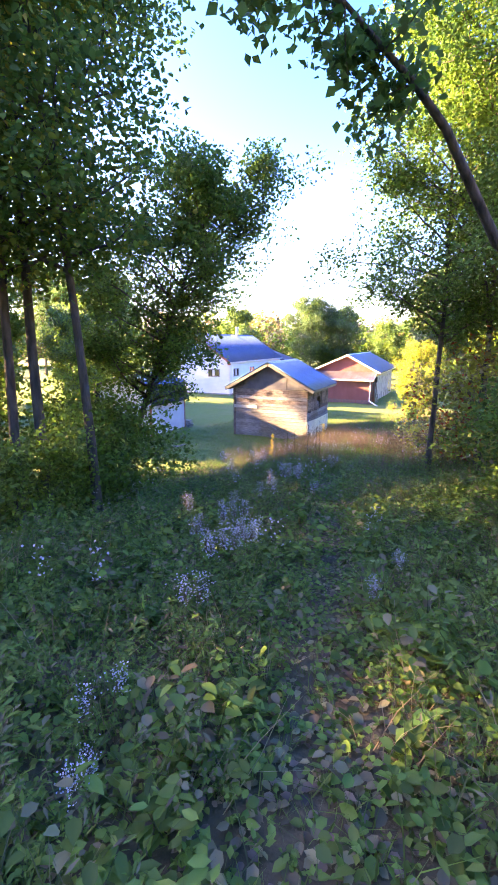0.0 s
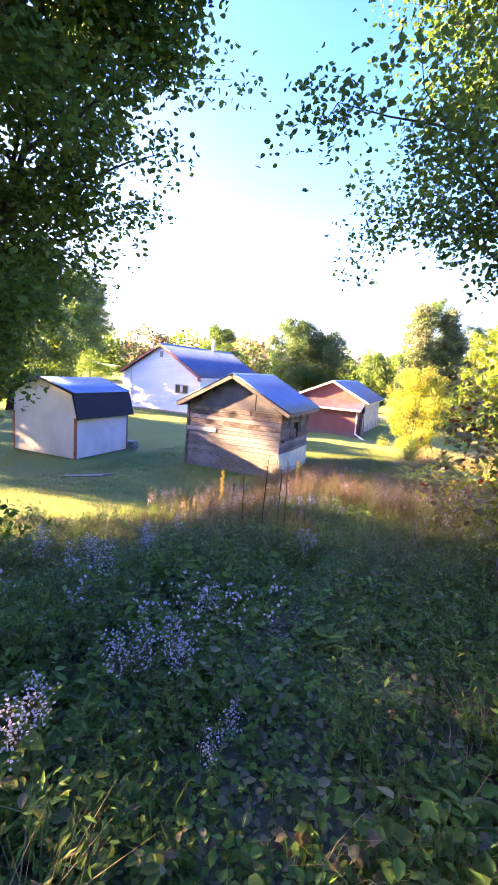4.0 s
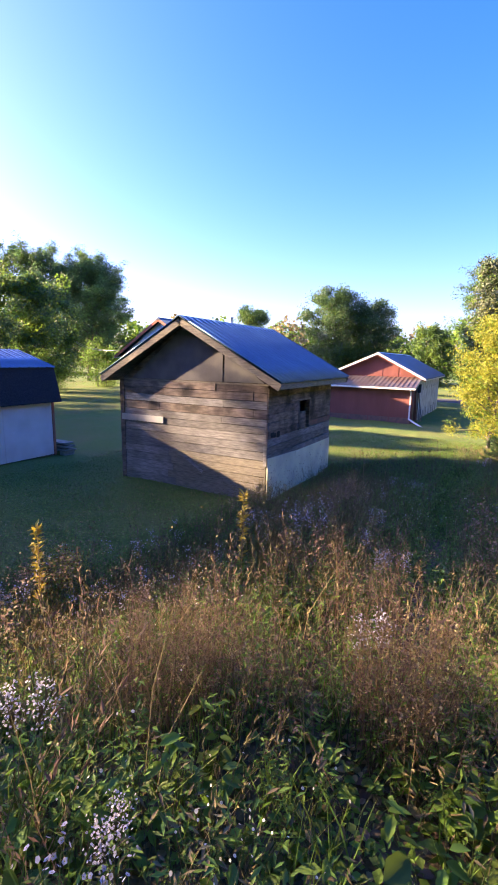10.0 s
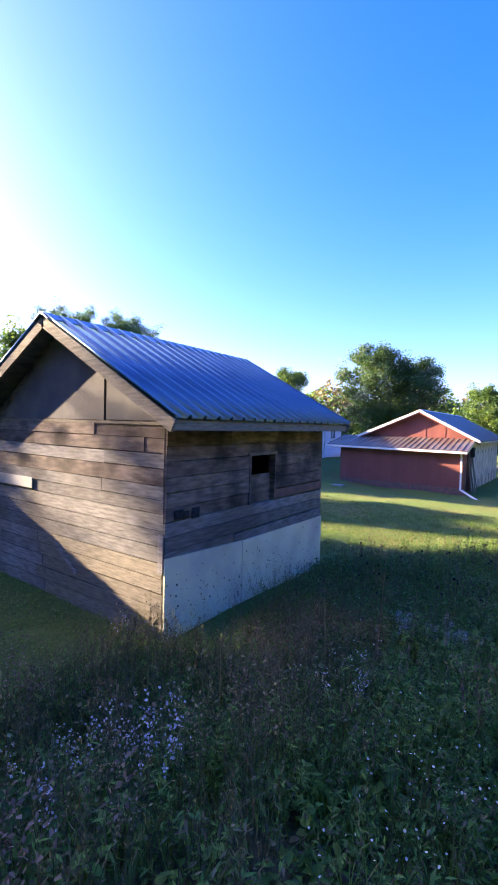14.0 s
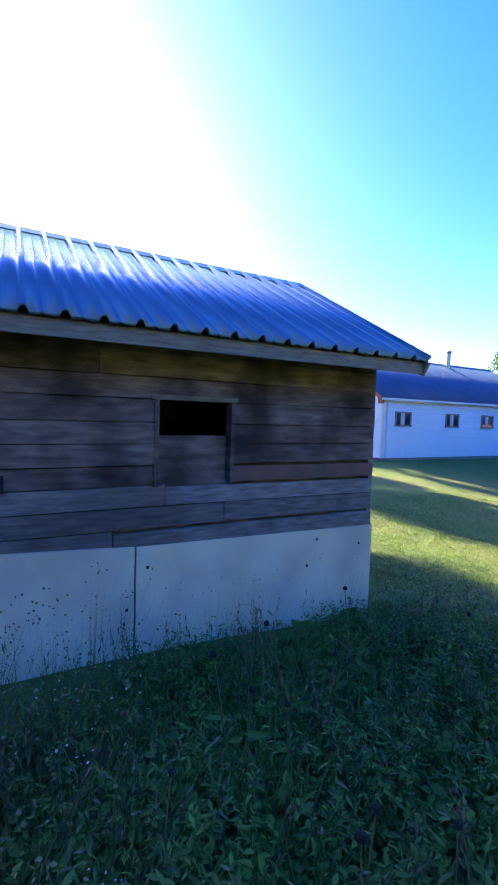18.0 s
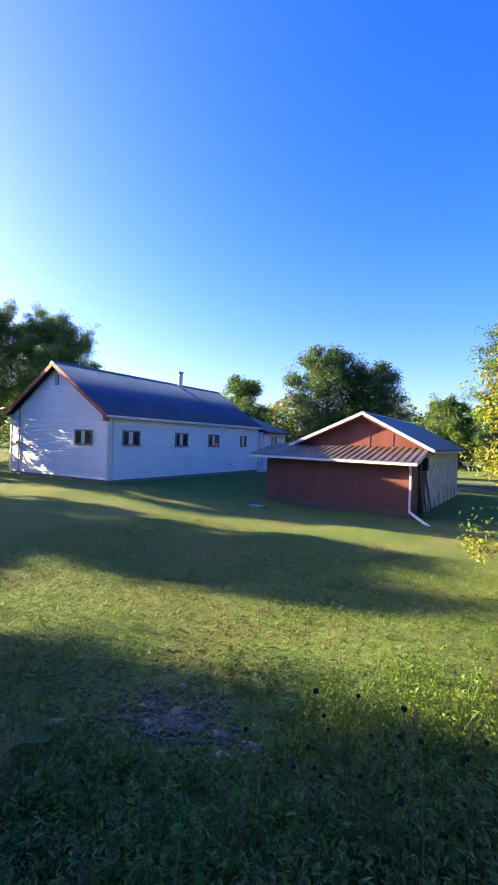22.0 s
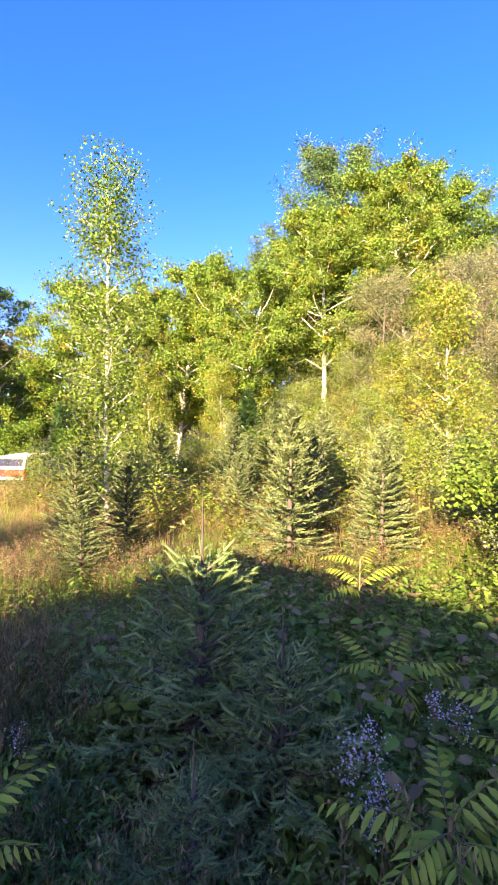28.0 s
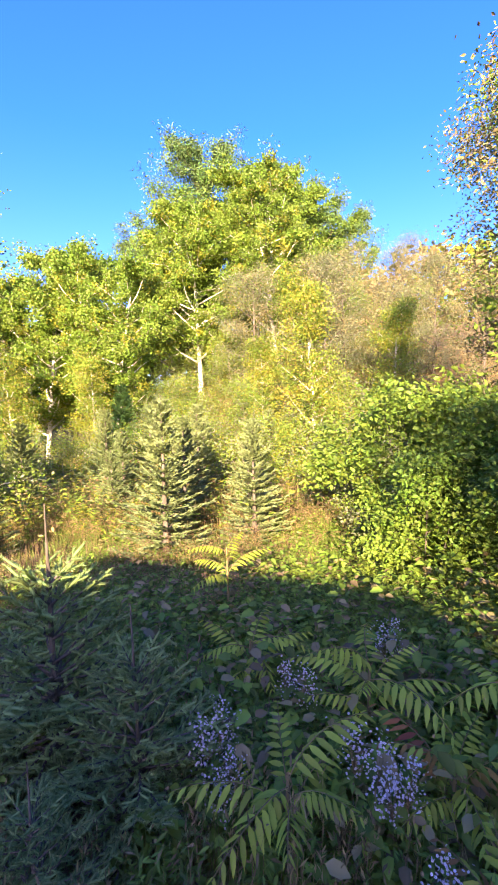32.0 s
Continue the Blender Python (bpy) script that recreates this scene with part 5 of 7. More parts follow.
def blade(p, az, h, bend, w, seg=2):
    """One grass blade: a bent tapering strip."""
    d = np.array([math.cos(az), math.sin(az), 0])
    s = np.array([-d[1], d[0], 0]) * w / 2
    pts = [np.array(p) + d * bend * h * t * t + np.array([0, 0, h * (t - 0.25 * bend * t * t)]) for t in np.linspace(0, 1, seg + 1)]
    V, F = [], []
    for i, q in enumerate(pts[:-1]):
        k = 1 - i / seg * 0.5
        V += [q - s * k, q + s * k]
    V.append(pts[-1])
    for i in range(seg - 1):
        F += [(2 * i, 2 * i + 1, 2 * i + 3), (2 * i, 2 * i + 3, 2 * i + 2)]
    n = len(V) - 1
    F.append((n - 2, n - 1, n))
    return np.array(V), np.array(F)


def tuft(seed, n, h, w, mat, bend=0.5, spread=0.06):
    rng = np.random.default_rng(seed)
    p = Pile()
    for _ in range(n):
        o = rng.normal(size=2) * spread
        p.add(*blade((o[0], o[1], -0.02), rng.uniform(0, 6.28), h * rng.uniform(0.5, 1.1), rng.uniform(0.1, bend * 1.6), w * rng.uniform(0.7, 1.3)), mat)
    return p.arrays()


def stalk(p, rng, base, tip, r, mat):
    """A thin stem: two crossed slivers."""
    base, tip = np.array(base, float), np.array(tip, float)
    V = np.array([base + (-r, 0, 0), base + (r, 0, 0), tip, base + (0, -r, 0), base + (0, r, 0), tip + (0, 0, 0.001)])
    p.add(V, np.array([(0, 1, 2), (3, 4, 5)]), mat)


def herb(seed, h, n_stem, n_leaf, leaf, mats, width=0.6, spread=0.09, oval=False):
    rng = np.random.default_rng(seed)
    p = Pile()
    for _ in range(n_stem):
        b = np.r_[rng.normal(size=2) * spread * 0.5, -0.02]
        t = np.r_[b[:2] + rng.normal(size=2) * spread * 1.6, h * rng.uniform(0.65, 1.1)]
        stalk(p, rng, b, t, 0.003, I_GSTEM)
        f = rng.uniform(0.2, 1.0, n_leaf)
        az = rng.uniform(0, 6.28, n_leaf)
        ax = np.stack([np.cos(az), np.sin(az), rng.uniform(-0.5, 0.35, n_leaf)], 1)
        c = b + (t - b) * f[:, None] + ax * leaf * 0.55
        V, F = leaves(c, rng, leaf, width, 0.9, 0, 0.25, axis=ax, oval=oval)
        i = rng.choice(mats, n_leaf)
        p.add(V, F, np.tile(i, len(F) // n_leaf))
    return p.arrays()


def heads(centres, rng, r, mat, p, petals=5, core=None):
    """Small open flowers: a fan of petals, with a centre."""
    for c in centres:
        n = rng.normal(size=3) + np.array([0, 0, 1.2])
        n /= np.linalg.norm(n)
        u = np.cross(n, [0.3, 0.9, 0.1])
        u /= np.linalg.norm(u)
        v = np.cross(n, u)
        a = np.arange(petals) * 2 * np.pi / petals
        ring = [c + r * (math.cos(t) * u + math.sin(t) * v) + n * r * 0.25 for t in a]
        V = np.array([c] + ring + [c + n * r * 0.15 + 0.3 * r * q for q in (u, -0.5 * u + 0.8 * v, -0.5 * u - 0.8 * v)])
        F = [(0, 1 + i, 1 + (i + 1) % petals) for i in range(0, petals, 1 if core is None or petals < 6 else 1)]
        F.append((petals + 1, petals + 2, petals + 3))
        p.add(V, np.array(F), np.r_[np.full(petals, mat), [core if core is not None else mat]].astype(int))


def aster(seed, h=0.75, n_head=56, mat=I_ASTER, r=0.0095):
    rng = np.random.default_rng(seed)
    p = Pile()
    for _ in range(2):
        b = np.r_[rng.normal(size=2) * 0.03, -0.02]
        t = np.r_[rng.normal(size=2) * 0.10, h * rng.uniform(0.85, 1.05)]
        stalk(p, rng, b, t, 0.0035, I_STEM)
        f = rng.uniform(0.1, 0.7, 12)
        az = rng.uniform(0, 6.28, 12)
        ax = np.stack([np.cos(az), np.sin(az), rng.uniform(-0.4, 0.3, 12)], 1)
        V, F = leaves(b + (t - b) * f[:, None] + ax * 0.035, rng, 0.075, 0.35, 0.8, 0, 0.3, axis=ax)
        p.add(V, F, I_DARK)
        c = t + np.stack([rng.normal(size=n_head // 2) * 0.036, rng.normal(size=n_head // 2) * 0.036, rng.uniform(-0.22, 0.03, n_head // 2)], 1)
        for q in c[::4]:
            stalk(p, rng, b + (t - b) * 0.72, q, 0.0018, I_STEM)
        heads(c, rng, r, mat, p, 5, I_GOLD if mat == I_ASTER else mat)
    return p.arrays()


def plume(seed, h=0.95, mat=I_RUST, n=70, leaf_mat_index=I_BROWN, stems=3):
    rng = np.random.default_rng(seed)
    p = Pile()
    for _ in range(stems):
        b = np.r_[rng.normal(size=2) * 0.05, -0.02]
        t = np.r_[rng.normal(size=2) * 0.13, h * rng.uniform(0.75, 1.05)]
        stalk(p, rng, b, t, 0.004, I_STEM)
        f = rng.uniform(0.05, 0.75, 10)
        az = rng.uniform(0, 6.28, 10)
        ax = np.stack([np.cos(az), np.sin(az), rng.uniform(-0.7, 0.2, 10)], 1)
        V, F = leaves(b + (t - b) * f[:, None] + ax * 0.02, rng, 0.045, 0.2, 0.6, 0, 0.4, axis=ax)
        p.add(V, F, leaf_mat_index)
        g = rng.uniform(0, 1, n)
        c = t + np.stack([rng.normal(size=n) * 0.045 * (1.1 - g * 0.5), rng.normal(size=n) * 0.045 * (1.1 - g * 0.5), -g * 0.28], 1)
        V, F = leaves(c, rng, 0.022, 0.6, 0.4)
        p.add(V, F, mat)
    return p.arrays()


def reeds(seed, h=0.8, n=18, spread=0.10, mats=(I_RUST, I_STRAW)):
    """Upright dry stems with narrow seed plumes."""
    rng = np.random.default_rng(seed)
    p = Pile()
    for _ in range(n):
        b = np.r_[rng.normal(size=2) * spread, -0.02]
        t = np.r_[b[:2] * 1.25 + rng.normal(size=2) * 0.05, h * rng.uniform(0.6, 1.1)]
        m = int(rng.choice(mats))
        stalk(p, rng, b, t, 0.0028, I_STEM if rng.random() < 0.4 else m)
        k = 15
        f = rng.uniform(0.45, 1.0, k)
        ax = np.stack([rng.normal(size=k) * 0.35, rng.normal(size=k) * 0.35, np.full(k, 1.0)], 1)
        V, F = leaves(b + (t - b) * f[:, None] + ax * np.array([0.03, 0.03, 0.0]), rng, 0.042, 0.22, 0.0, 0, 0.3, axis=ax)
        p.add(V, F, m)
    return p.arrays()


def bristle(seed, h=0.8, n=13, spread=0.09):
    """A clump of thin rusty stems that branch towards the top and carry small pale heads."""
    rng = np.random.default_rng(seed)
    p = Pile()
    for _ in range(n):
        b = np.r_[rng.normal(size=2) * spread, -0.02]
        t = np.r_[b[:2] * 1.5 + rng.normal(size=2) * 0.05, h * rng.uniform(0.55, 1.1)]
        m = int(rng.choice([I_RUST, I_RUST, I_STEM, I_STRAW]))
        stalk(p, rng, b, t, 0.0028, m)
        for k in range(7):
            f = rng.uniform(0.4, 0.98)
            q = b + (t - b) * f
            e = q + np.r_[rng.normal(size=2) * 0.045, rng.uniform(0.03, 0.11)]
            stalk(p, rng, q, e, 0.0016, m)
            V, F = leaves(e + rng.normal(size=(3, 3)) * 0.008, rng, 0.015, 0.6)
            p.add(V, F, int(rng.choice([I_RUST, I_STRAW, I_RUST, I_BROWN])))
        f = rng.uniform(0.05, 0.6, 7)
        az = rng.uniform(0, 6.28, 7)
        ax = np.stack([np.cos(az), np.sin(az), rng.uniform(-0.6, 0.5, 7)], 1)
        V, F = leaves(b + (t - b) * f[:, None] + ax * 0.018, rng, 0.04, 0.2, 0.5, 0, 0.3, axis=ax)
        p.add(V, F, int(rng.choice([I_LIGHT, I_BROWN, I_MID])))
    return p.arrays()


def dotted(seed, h=0.5, n=22, mat=I_WHITE, r=0.0045):
    """Wiry stems with small round heads."""
    rng = np.random.default_rng(seed)
    p = Pile()
    tips = np.stack([rng.normal(size=n) * 0.16, rng.normal(size=n) * 0.16, rng.uniform(0.55, 1.1, n) * h], 1)
    for t in tips:
        stalk(p, rng, (t[0] * 0.2, t[1] * 0.2, -0.02), t, 0.0016, I_STEM)
    heads(tips, rng, r, mat, p, 6, I_GOLD if mat == I_WHITE else mat)
    return p.arrays()


def scatter(pile, proto, xs, ys, rng, smin=0.7, smax=1.25, tilt=0.12, zoff=0.0, scale=None):
    V, F, I = proto
    n = len(xs)
    if n == 0:
        return
    a = rng.uniform(0, 2 * np.pi, n)
    s = rng.uniform(smin, smax, n) if scale is None else scale
    c, d = np.cos(a) * s, np.sin(a) * s
    X = V[None, :, 0] * c[:, None] - V[None, :, 1] * d[:, None]
    Y = V[None, :, 0] * d[:, None] + V[None, :, 1] * c[:, None]
    Z = V[None, :, 2] * s[:, None]
    tx, ty = rng.normal(size=n) * tilt, rng.normal(size=n) * tilt
    X = X + Z * tx[:, None] + np.asarray(xs)[:, None]
    Y = Y + Z * ty[:, None] + np.asarray(ys)[:, None]
    Z = Z + ground_z(xs, ys)[:, None] + zoff
    k = len(V)
    VV = np.stack([X, Y, Z], -1).reshape(-1, 3)
    FF = (F[None] + (np.arange(n) * k)[:, None, None]).reshape(-1, 3)
    pile.add(VV, FF, np.tile(I, n))


def trail_x(y):
    """Where the trodden trail runs."""
    return np.interp(y, [-24, -19.5, -14.6, -11, -8.8, -6, -3.7, -1.3, 1.3, 2.6], [7.0, 5.95, 4.75, 3.85, 3.85, 3.45, 3.3, 3.3, 3.15, 3.3])


def spots(n, x0, x1, y0, y1, rng, keep=None, patch=0.0, seed=0):
    x, y = rng.uniform(x0, x1, n), rng.uniform(y0, y1, n)
    ok = is_lawn(x, y) != 1
    ok &= ~((x > -3.9) & (x < 0.10) & (y > -0.1) & (y < 3.8))
    ok &= (np.hypot(x - 4.15, y - 5.5) > 0.75) & (np.hypot(x - 5.35, y - 3.4) > 0.5)
    if keep is not None:
        ok &= keep(x, y)
    if patch:
        w = np.sin(x * 1.3 + seed) * np.sin(y * 1.1 + seed * 2.3) + 0.5 * np.sin(x * 2.9 - y * 2.3 + seed * 1.7)
        ok &= w > patch
    return x[ok], y[ok]


def off_trail(d):
    return lambda x, y: (np.abs(x - trail_x(y)) > d) | (y > 3.2)


rw = np.random.default_rng(77)
HERBS = [herb(1, 0.34, 5, 13, 0.05, [I_MID, I_MID, I_DARK, I_LIGHT], 0.6, oval=True), herb(2, 0.30, 5, 13, 0.04, [I_MID, I_DARK, I_DARK, I_LIGHT], 0.55, oval=True), herb(3, 0.40, 4, 11, 0.062, [I_MID, I_DARK, I_MID, I_BROWN], 0.7, oval=True)]
FINE = [herb(4, 0.45, 5, 14, 0.055, [I_DARK, I_DARK, I_MID, I_STEM], 0.26), herb(7, 0.5, 5, 16, 0.05, [I_DARK, I_MID, I_MID, I_LIGHT], 0.3), herb(8, 0.4, 5, 14, 0.045, [I_DARK, I_STEM, I_DARK, I_MID], 0.26)]
BROADLEAF = [herb(31, 0.30, 4, 8, 0.105, [I_MID, I_MID, I_DARK, I_LIGHT], 0.62, 0.12, oval=True), herb(32, 0.20, 4, 7, 0.085, [I_DARK, I_MID, I_DARK], 0.7, 0.12, oval=True), herb(33, 0.38, 3, 9, 0.09, [I_MID, I_DARK, I_LIGHT], 0.5, 0.10, oval=True), herb(34, 0.12, 4, 6, 0.07, [I_MID, I_BROWN, I_DARK], 0.75, 0.12, oval=True)]
LOW = [herb(5, 0.14, 5, 7, 0.04, [I_MID, I_DARK, I_LIGHT], 0.75), herb(6, 0.10, 5, 6, 0.036, [I_MID, I_LIGHT], 0.8)]
TUFTS = [tuft(1, 16, 0.34, 0.006, I_GRASS), tuft(2, 14, 0.5, 0.005, I_STRAW), tuft(3, 14, 0.26, 0.007, I_GRASS, 0.8), tuft(4, 18, 0.62, 0.004, I_STRAW, 0.25), tuft(5, 16, 0.55, 0.004, I_RUST, 0.25)]
ASTERS = [aster(1), aster(2, 0.6, 50), aster(3, 0.7, 44, I_APALE)]
PLUMES = [plume(1, 0.75, I_RUST, 40), plume(2, 0.7, I_STRAW, 34, I_DARK), plume(3, 0.8, I_STEM, 34, I_DARK)]
DOTS = [dotted(1), dotted(2, 0.4, 16)]
DARK_HEADS = [dotted(3, 0.75, 16, I_STEM, 0.006), dotted(4, 0.6, 12, I_STEM, 0.005)]
REEDS = [reeds(4, 0.7, 14, 0.1, (I_STEM, I_BROWN))]


def shade_wood(x, y):
    return (y < -9.0 + np.sin(x * 2) * 1.0) & off_trail(0.30)(x, y)


def open_mead(x, y):
    return (y >= -10.5) & (y < 1.0 + np.maximum(0, x - 4) * 1.5) & off_trail(0.10)(x, y)


def by_shed(x, y):
    return (np.hypot((x - 0.95) / 1.1, (y - 5.0) / 0.75) > 0.9) & (y > -1.5) & (y < 5.2) & (x < 6.5) & off_trail(0.25)(x, y)


def off_gravel(x, y):
    return np.hypot((x - 0.95) / 1.1, (y - 5.0) / 0.75) > 0.9


def sunny(x, y):
    return (y > 4.6) & (x > 3.0) | (x > 6.6) & (y > 2.5)


def weed_patch(name, label, sow):
    pile = Pile()
    sow(pile)
    tagged(new(name, pile.mesh(name, WM)), label, "weeds", kind="stuff")


def sow_wood(p):
    for pr in HERBS:
        scatter(p, pr, *spots(1500, -4, 9.5, -24, -7, rw, shade_wood, -0.35, 5), rw, 0.35, 1.15)
    for pr, n in zip(BROADLEAF, (1100, 1700, 1000, 2400)):
        scatter(p, pr, *spots(n, -1.5, 9, -21, -7.5, rw, shade_wood, -0.6, 8), rw, 0.4, 1.0, 0.2)
    scatter(p, BROADLEAF[3], *spots(1800, 1.5, 8.0, -20, -8, rw), rw, 0.4, 0.9, 0.2)
    for pr in LOW:
        scatter(p, pr, *spots(2200, -3, 8.5, -24, -7, rw), rw, 0.6, 1.3)
    for pr in FINE:
        scatter(p, pr, *spots(1000, -2, 8, -24, -8, rw, shade_wood), rw, 0.5, 1.1)
    scatter(p, TUFTS[0], *spots(600, -2, 8, -24, -8, rw, off_trail(0.15)), rw, 0.5, 1.1)
    scatter(p, TUFTS[1], *spots(420, -2, 8, -24, -8, rw, off_trail(0.2)), rw, 0.6, 1.2)
    scatter(p, TUFTS[2], *spots(900, 1.5, 7.5, -20, -8, rw), rw, 0.35, 0.8)
    for i, pr in enumerate(ASTERS[:2]):
        scatter(p, pr, *spots(200, -1.5, 8, -23, -11, rw, off_trail(0.45), 0.8, i + 3), rw)


CLUMPS = ((2.4, -6.1, 0.17, 5), (2.65, -5.85, 0.15, 4), (3.5, -5.75, 0.13, 5), (3.62, -5.5, 0.12, 3), (4.3, -6.0, 0.14, 5), (4.45, -5.7, 0.14, 4), (3.15, -4.8, 0.12, 2), (5.3, -5.2, 0.15, 3), (2.0, -1.2, 0.2, 2), (1.8, -0.3, 0.2, 3))


def sow_open(p):
    for pr in FINE:
        scatter(p, pr, *spots(1500, -1.5, 8.5, -11, 7, rw, open_mead), rw, 0.5, 1.0)
    scatter(p, HERBS[0], *spots(900, -1.5, 8.5, -11, 4, rw, open_mead, 0.2, 6), rw, 0.5, 0.9)
    for pr in LOW:
        scatter(p, pr, *spots(1500, -1, 7, -11, 3, rw), rw)
    scatter(p, TUFTS[0], *spots(3800, -2, 9, -11, 5, rw, open_mead), rw)
    scatter(p, TUFTS[1], *spots(450, -1, 8, -10, 5, rw, open_mead, 0.2, 2), rw)
    scatter(p, REEDS[0], *spots(520, -0.5, 6.8, -9, 1.0, rw, off_trail(0.3), 0.4, 1), rw, 0.6, 0.95)
    for pr in (BROADLEAF[2], BROADLEAF[0]):
        scatter(p, pr, *spots(420, -0.5, 7.0, -10, 1.5, rw, open_mead, 0.1, 9), rw, 0.5, 0.95)
    for pr in DARK_HEADS:
        scatter(p, pr, *spots(420, 0.2, 6.0, -6, 1.2, rw, off_trail(0.8), 0.0, 3), rw)
    for i, pr in enumerate(PLUMES):
        scatter(p, pr, *spots(260, -1.0, 7.5, -9.5, -1.5, rw, off_trail(0.3), 0.5, i * 2 + 1), rw)
    for i, pr in enumerate(ASTERS):
        scatter(p, pr, *spots(420, -1.0, 7.5, -9.0, -0.5, rw, off_trail(0.4), 0.8, i + 3), rw, 0.6, 0.95)
    for pr in DOTS:
        scatter(p, pr, *spots(240, 0.5, 6.5, -10, 1, rw, off_trail(0.1), 0.5, 4), rw)

    tall = [bristle(51), bristle(52, 0.7, 12), bristle(53, 0.9, 11, 0.07)]
    for cx, cy, r, n in CLUMPS:
        for pr in tall:
            scatter(p, pr, cx + rw.normal(size=n) * r, cy + rw.normal(size=n) * r, rw, 0.65, 1.05)


def sow_stalks(p):
    """Bare upright stalks standing out of the weeds."""
    wiry = [reeds(41, 0.75, 7, 0.10, (I_RUST, I_STEM, I_BROWN)), reeds(42, 0.6, 6, 0.12, (I_STEM, I_BROWN)), tuft(43, 9, 0.75, 0.0045, I_STEM, 0.35, 0.08), tuft(44, 8, 0.6, 0.0045, I_BROWN, 0.5, 0.08)]
    for pr, n in zip(wiry, (180, 300, 220, 320)):
        scatter(p, pr, *spots(n, -0.5, 6.5, -10.5, 1.0, rw, off_trail(0.25)), rw, 0.6, 1.1, 0.2)
    for pr in wiry[2:]:
        scatter(p, pr, *spots(260, -1.0, 8.0, -20, -10, rw, off_trail(0.3)), rw, 0.5, 1.0, 0.2)
    for pr in wiry:
        scatter(p, pr, *spots(120, 0.2, 8.0, 0.5, 5.0, rw, by_shed), rw, 0.5, 0.9, 0.2)


def sow_litter(p):
    n = 15000
    x, y = rw.uniform(-1, 1, n), rw.uniform(-24, 0, n)
    x = trail_x(y) + x * rw.uniform(0.1, 2.0, n)
    az = rw.uniform(0, 6.28, n)
    V, F = leaves(np.stack([x, y, ground_z(x, y) + rw.uniform(0.004, 0.04, n)], 1), rw, 0.05, 0.7, 3.0, 0, 0.3, axis=np.stack([np.cos(az), np.sin(az), np.zeros(n)], 1), oval=True)
    i = rw.choice([I_BROWN, I_STEM, I_STRAW, I_RUST, I_MID], n)
    p.add(V, F, np.tile(i, 4))


def sow_shed(p):
    for pr, n in ((HERBS[0], 420), (HERBS[1], 420), (FINE[0], 800), (FINE[1], 800), (FINE[2], 500)):
        scatter(p, pr, *spots(n, 0.1, 6.5, -1.5, 5.2, rw, by_shed), rw, 0.45, 0.95)
    for pr in BROADLEAF[:3]:
        scatter(p, pr, *spots(420, 0.1, 8.5, -1.5, 5.2, rw, by_shed, -0.1, 4), rw, 0.4, 0.8)
    for pr in BROADLEAF[:3]:
        scatter(p, pr, *spots(420, 5.2, 9.5, -1.0, 4.5, rw), rw, 0.6, 1.1)
    sprig = herb(21, 0.32, 5, 14, 0.035, [I_LIGHT, I_MID, I_LIGHT], 0.5)
    scatter(p, sprig, *spots(500, 0.1, 6.5, -1.5, 5.2, rw, by_shed, 0.3, 7), rw, 0.6, 1.1)
    for cx, cy, r, n in ((2.7, 5.6, 0.35, 50), (3.3, 5.3, 0.4, 50), (2.1, 5.4, 0.3, 30), (3.7, 5.9, 0.35, 40), (3.0, 6.2, 0.4, 30)):
        for pr in (sprig, TUFTS[0], LOW[0]):
            scatter(p, pr, cx + rw.normal(size=n) * r, cy + rw.normal(size=n) * r, rw, 0.6, 1.0)
    for pr in LOW:
        scatter(p, pr, *spots(1100, 0.1, 6.5, -1.5, 5.4, rw, off_gravel), rw)
    scatter(p, TUFTS[2], *spots(1500, 0.1, 6.5, -1.5, 5.4, rw, off_gravel), rw)
    scatter(p, TUFTS[0], *spots(700, 0.1, 6.5, -1.5, 5.4, rw, by_shed), rw)
    scatter(p, REEDS[0], *spots(70, 4.1, 5.4, 4.4, 6.6, rw), rw, 0.7, 1.1)
    for pr in (*HERBS, sprig):
        scatter(p, pr, *spots(520, 5.2, 8.8, -0.5, 5.5, rw), rw, 0.8, 1.5)
    for pr in (*DARK_HEADS, REEDS[0]):
        scatter(p, pr, *spots(260, 0.1, 5.5, -1.5, 4.6, rw, off_trail(1.0), 0.1, 2), rw, 0.5, 0.9)


def sow_sun(p):
    for k, n in ((1, 1300), (3, 2200), (4, 900)):
        scatter(p, TUFTS[k], *spots(n, 3.0, 15, 3.5, 17, rw, sunny, -0.2, k), rw, 0.5, 1.1)
    scatter(p, TUFTS[0], *spots(3000, 3.0, 16, 3, 17, rw, sunny), rw)
    for k, n in ((0, 2200), (3, 1400), (1, 900)):
        scatter(p, TUFTS[k], *spots(n, 4.0, 20, 13, 32, rw), rw, 0.6, 1.2)
    for pr in (*FINE[:2], PLUMES[0], PLUMES[1]):
        scatter(p, pr, *spots(700, 3.0, 14, 3.5, 15, rw, sunny, 0.1, 5), rw, 0.6, 1.1)
    for pr in HERBS:
        scatter(p, pr, *spots(700, 6.0, 14, -4, 8, rw), rw, 0.6, 1.2)


def sow_slope(p):
    big = [herb(9, 0.9, 7, 22, 0.085, [I_LIGHT, I_MID, I_YEL], 0.45, 0.3), herb(10, 0.8, 7, 20, 0.07, [I_LIGHT, I_BROWN, I_STRAW], 0.4, 0.3), herb(11, 1.0, 7, 22, 0.08, [I_BROWN, I_LIGHT, I_STRAW], 0.4, 0.3)]
    for pr in big:
        scatter(p, pr, *spots(1500, 11, 36, -4, 26, rw, lambda x, y: (y < 15 + x * 0.3) & ((x < 24) | (y > 2))), rw, 0.7, 1.5)
    scatter(p, TUFTS[3], *spots(2600, 11, 30, -2, 22, rw), rw, 1.2, 2.2)


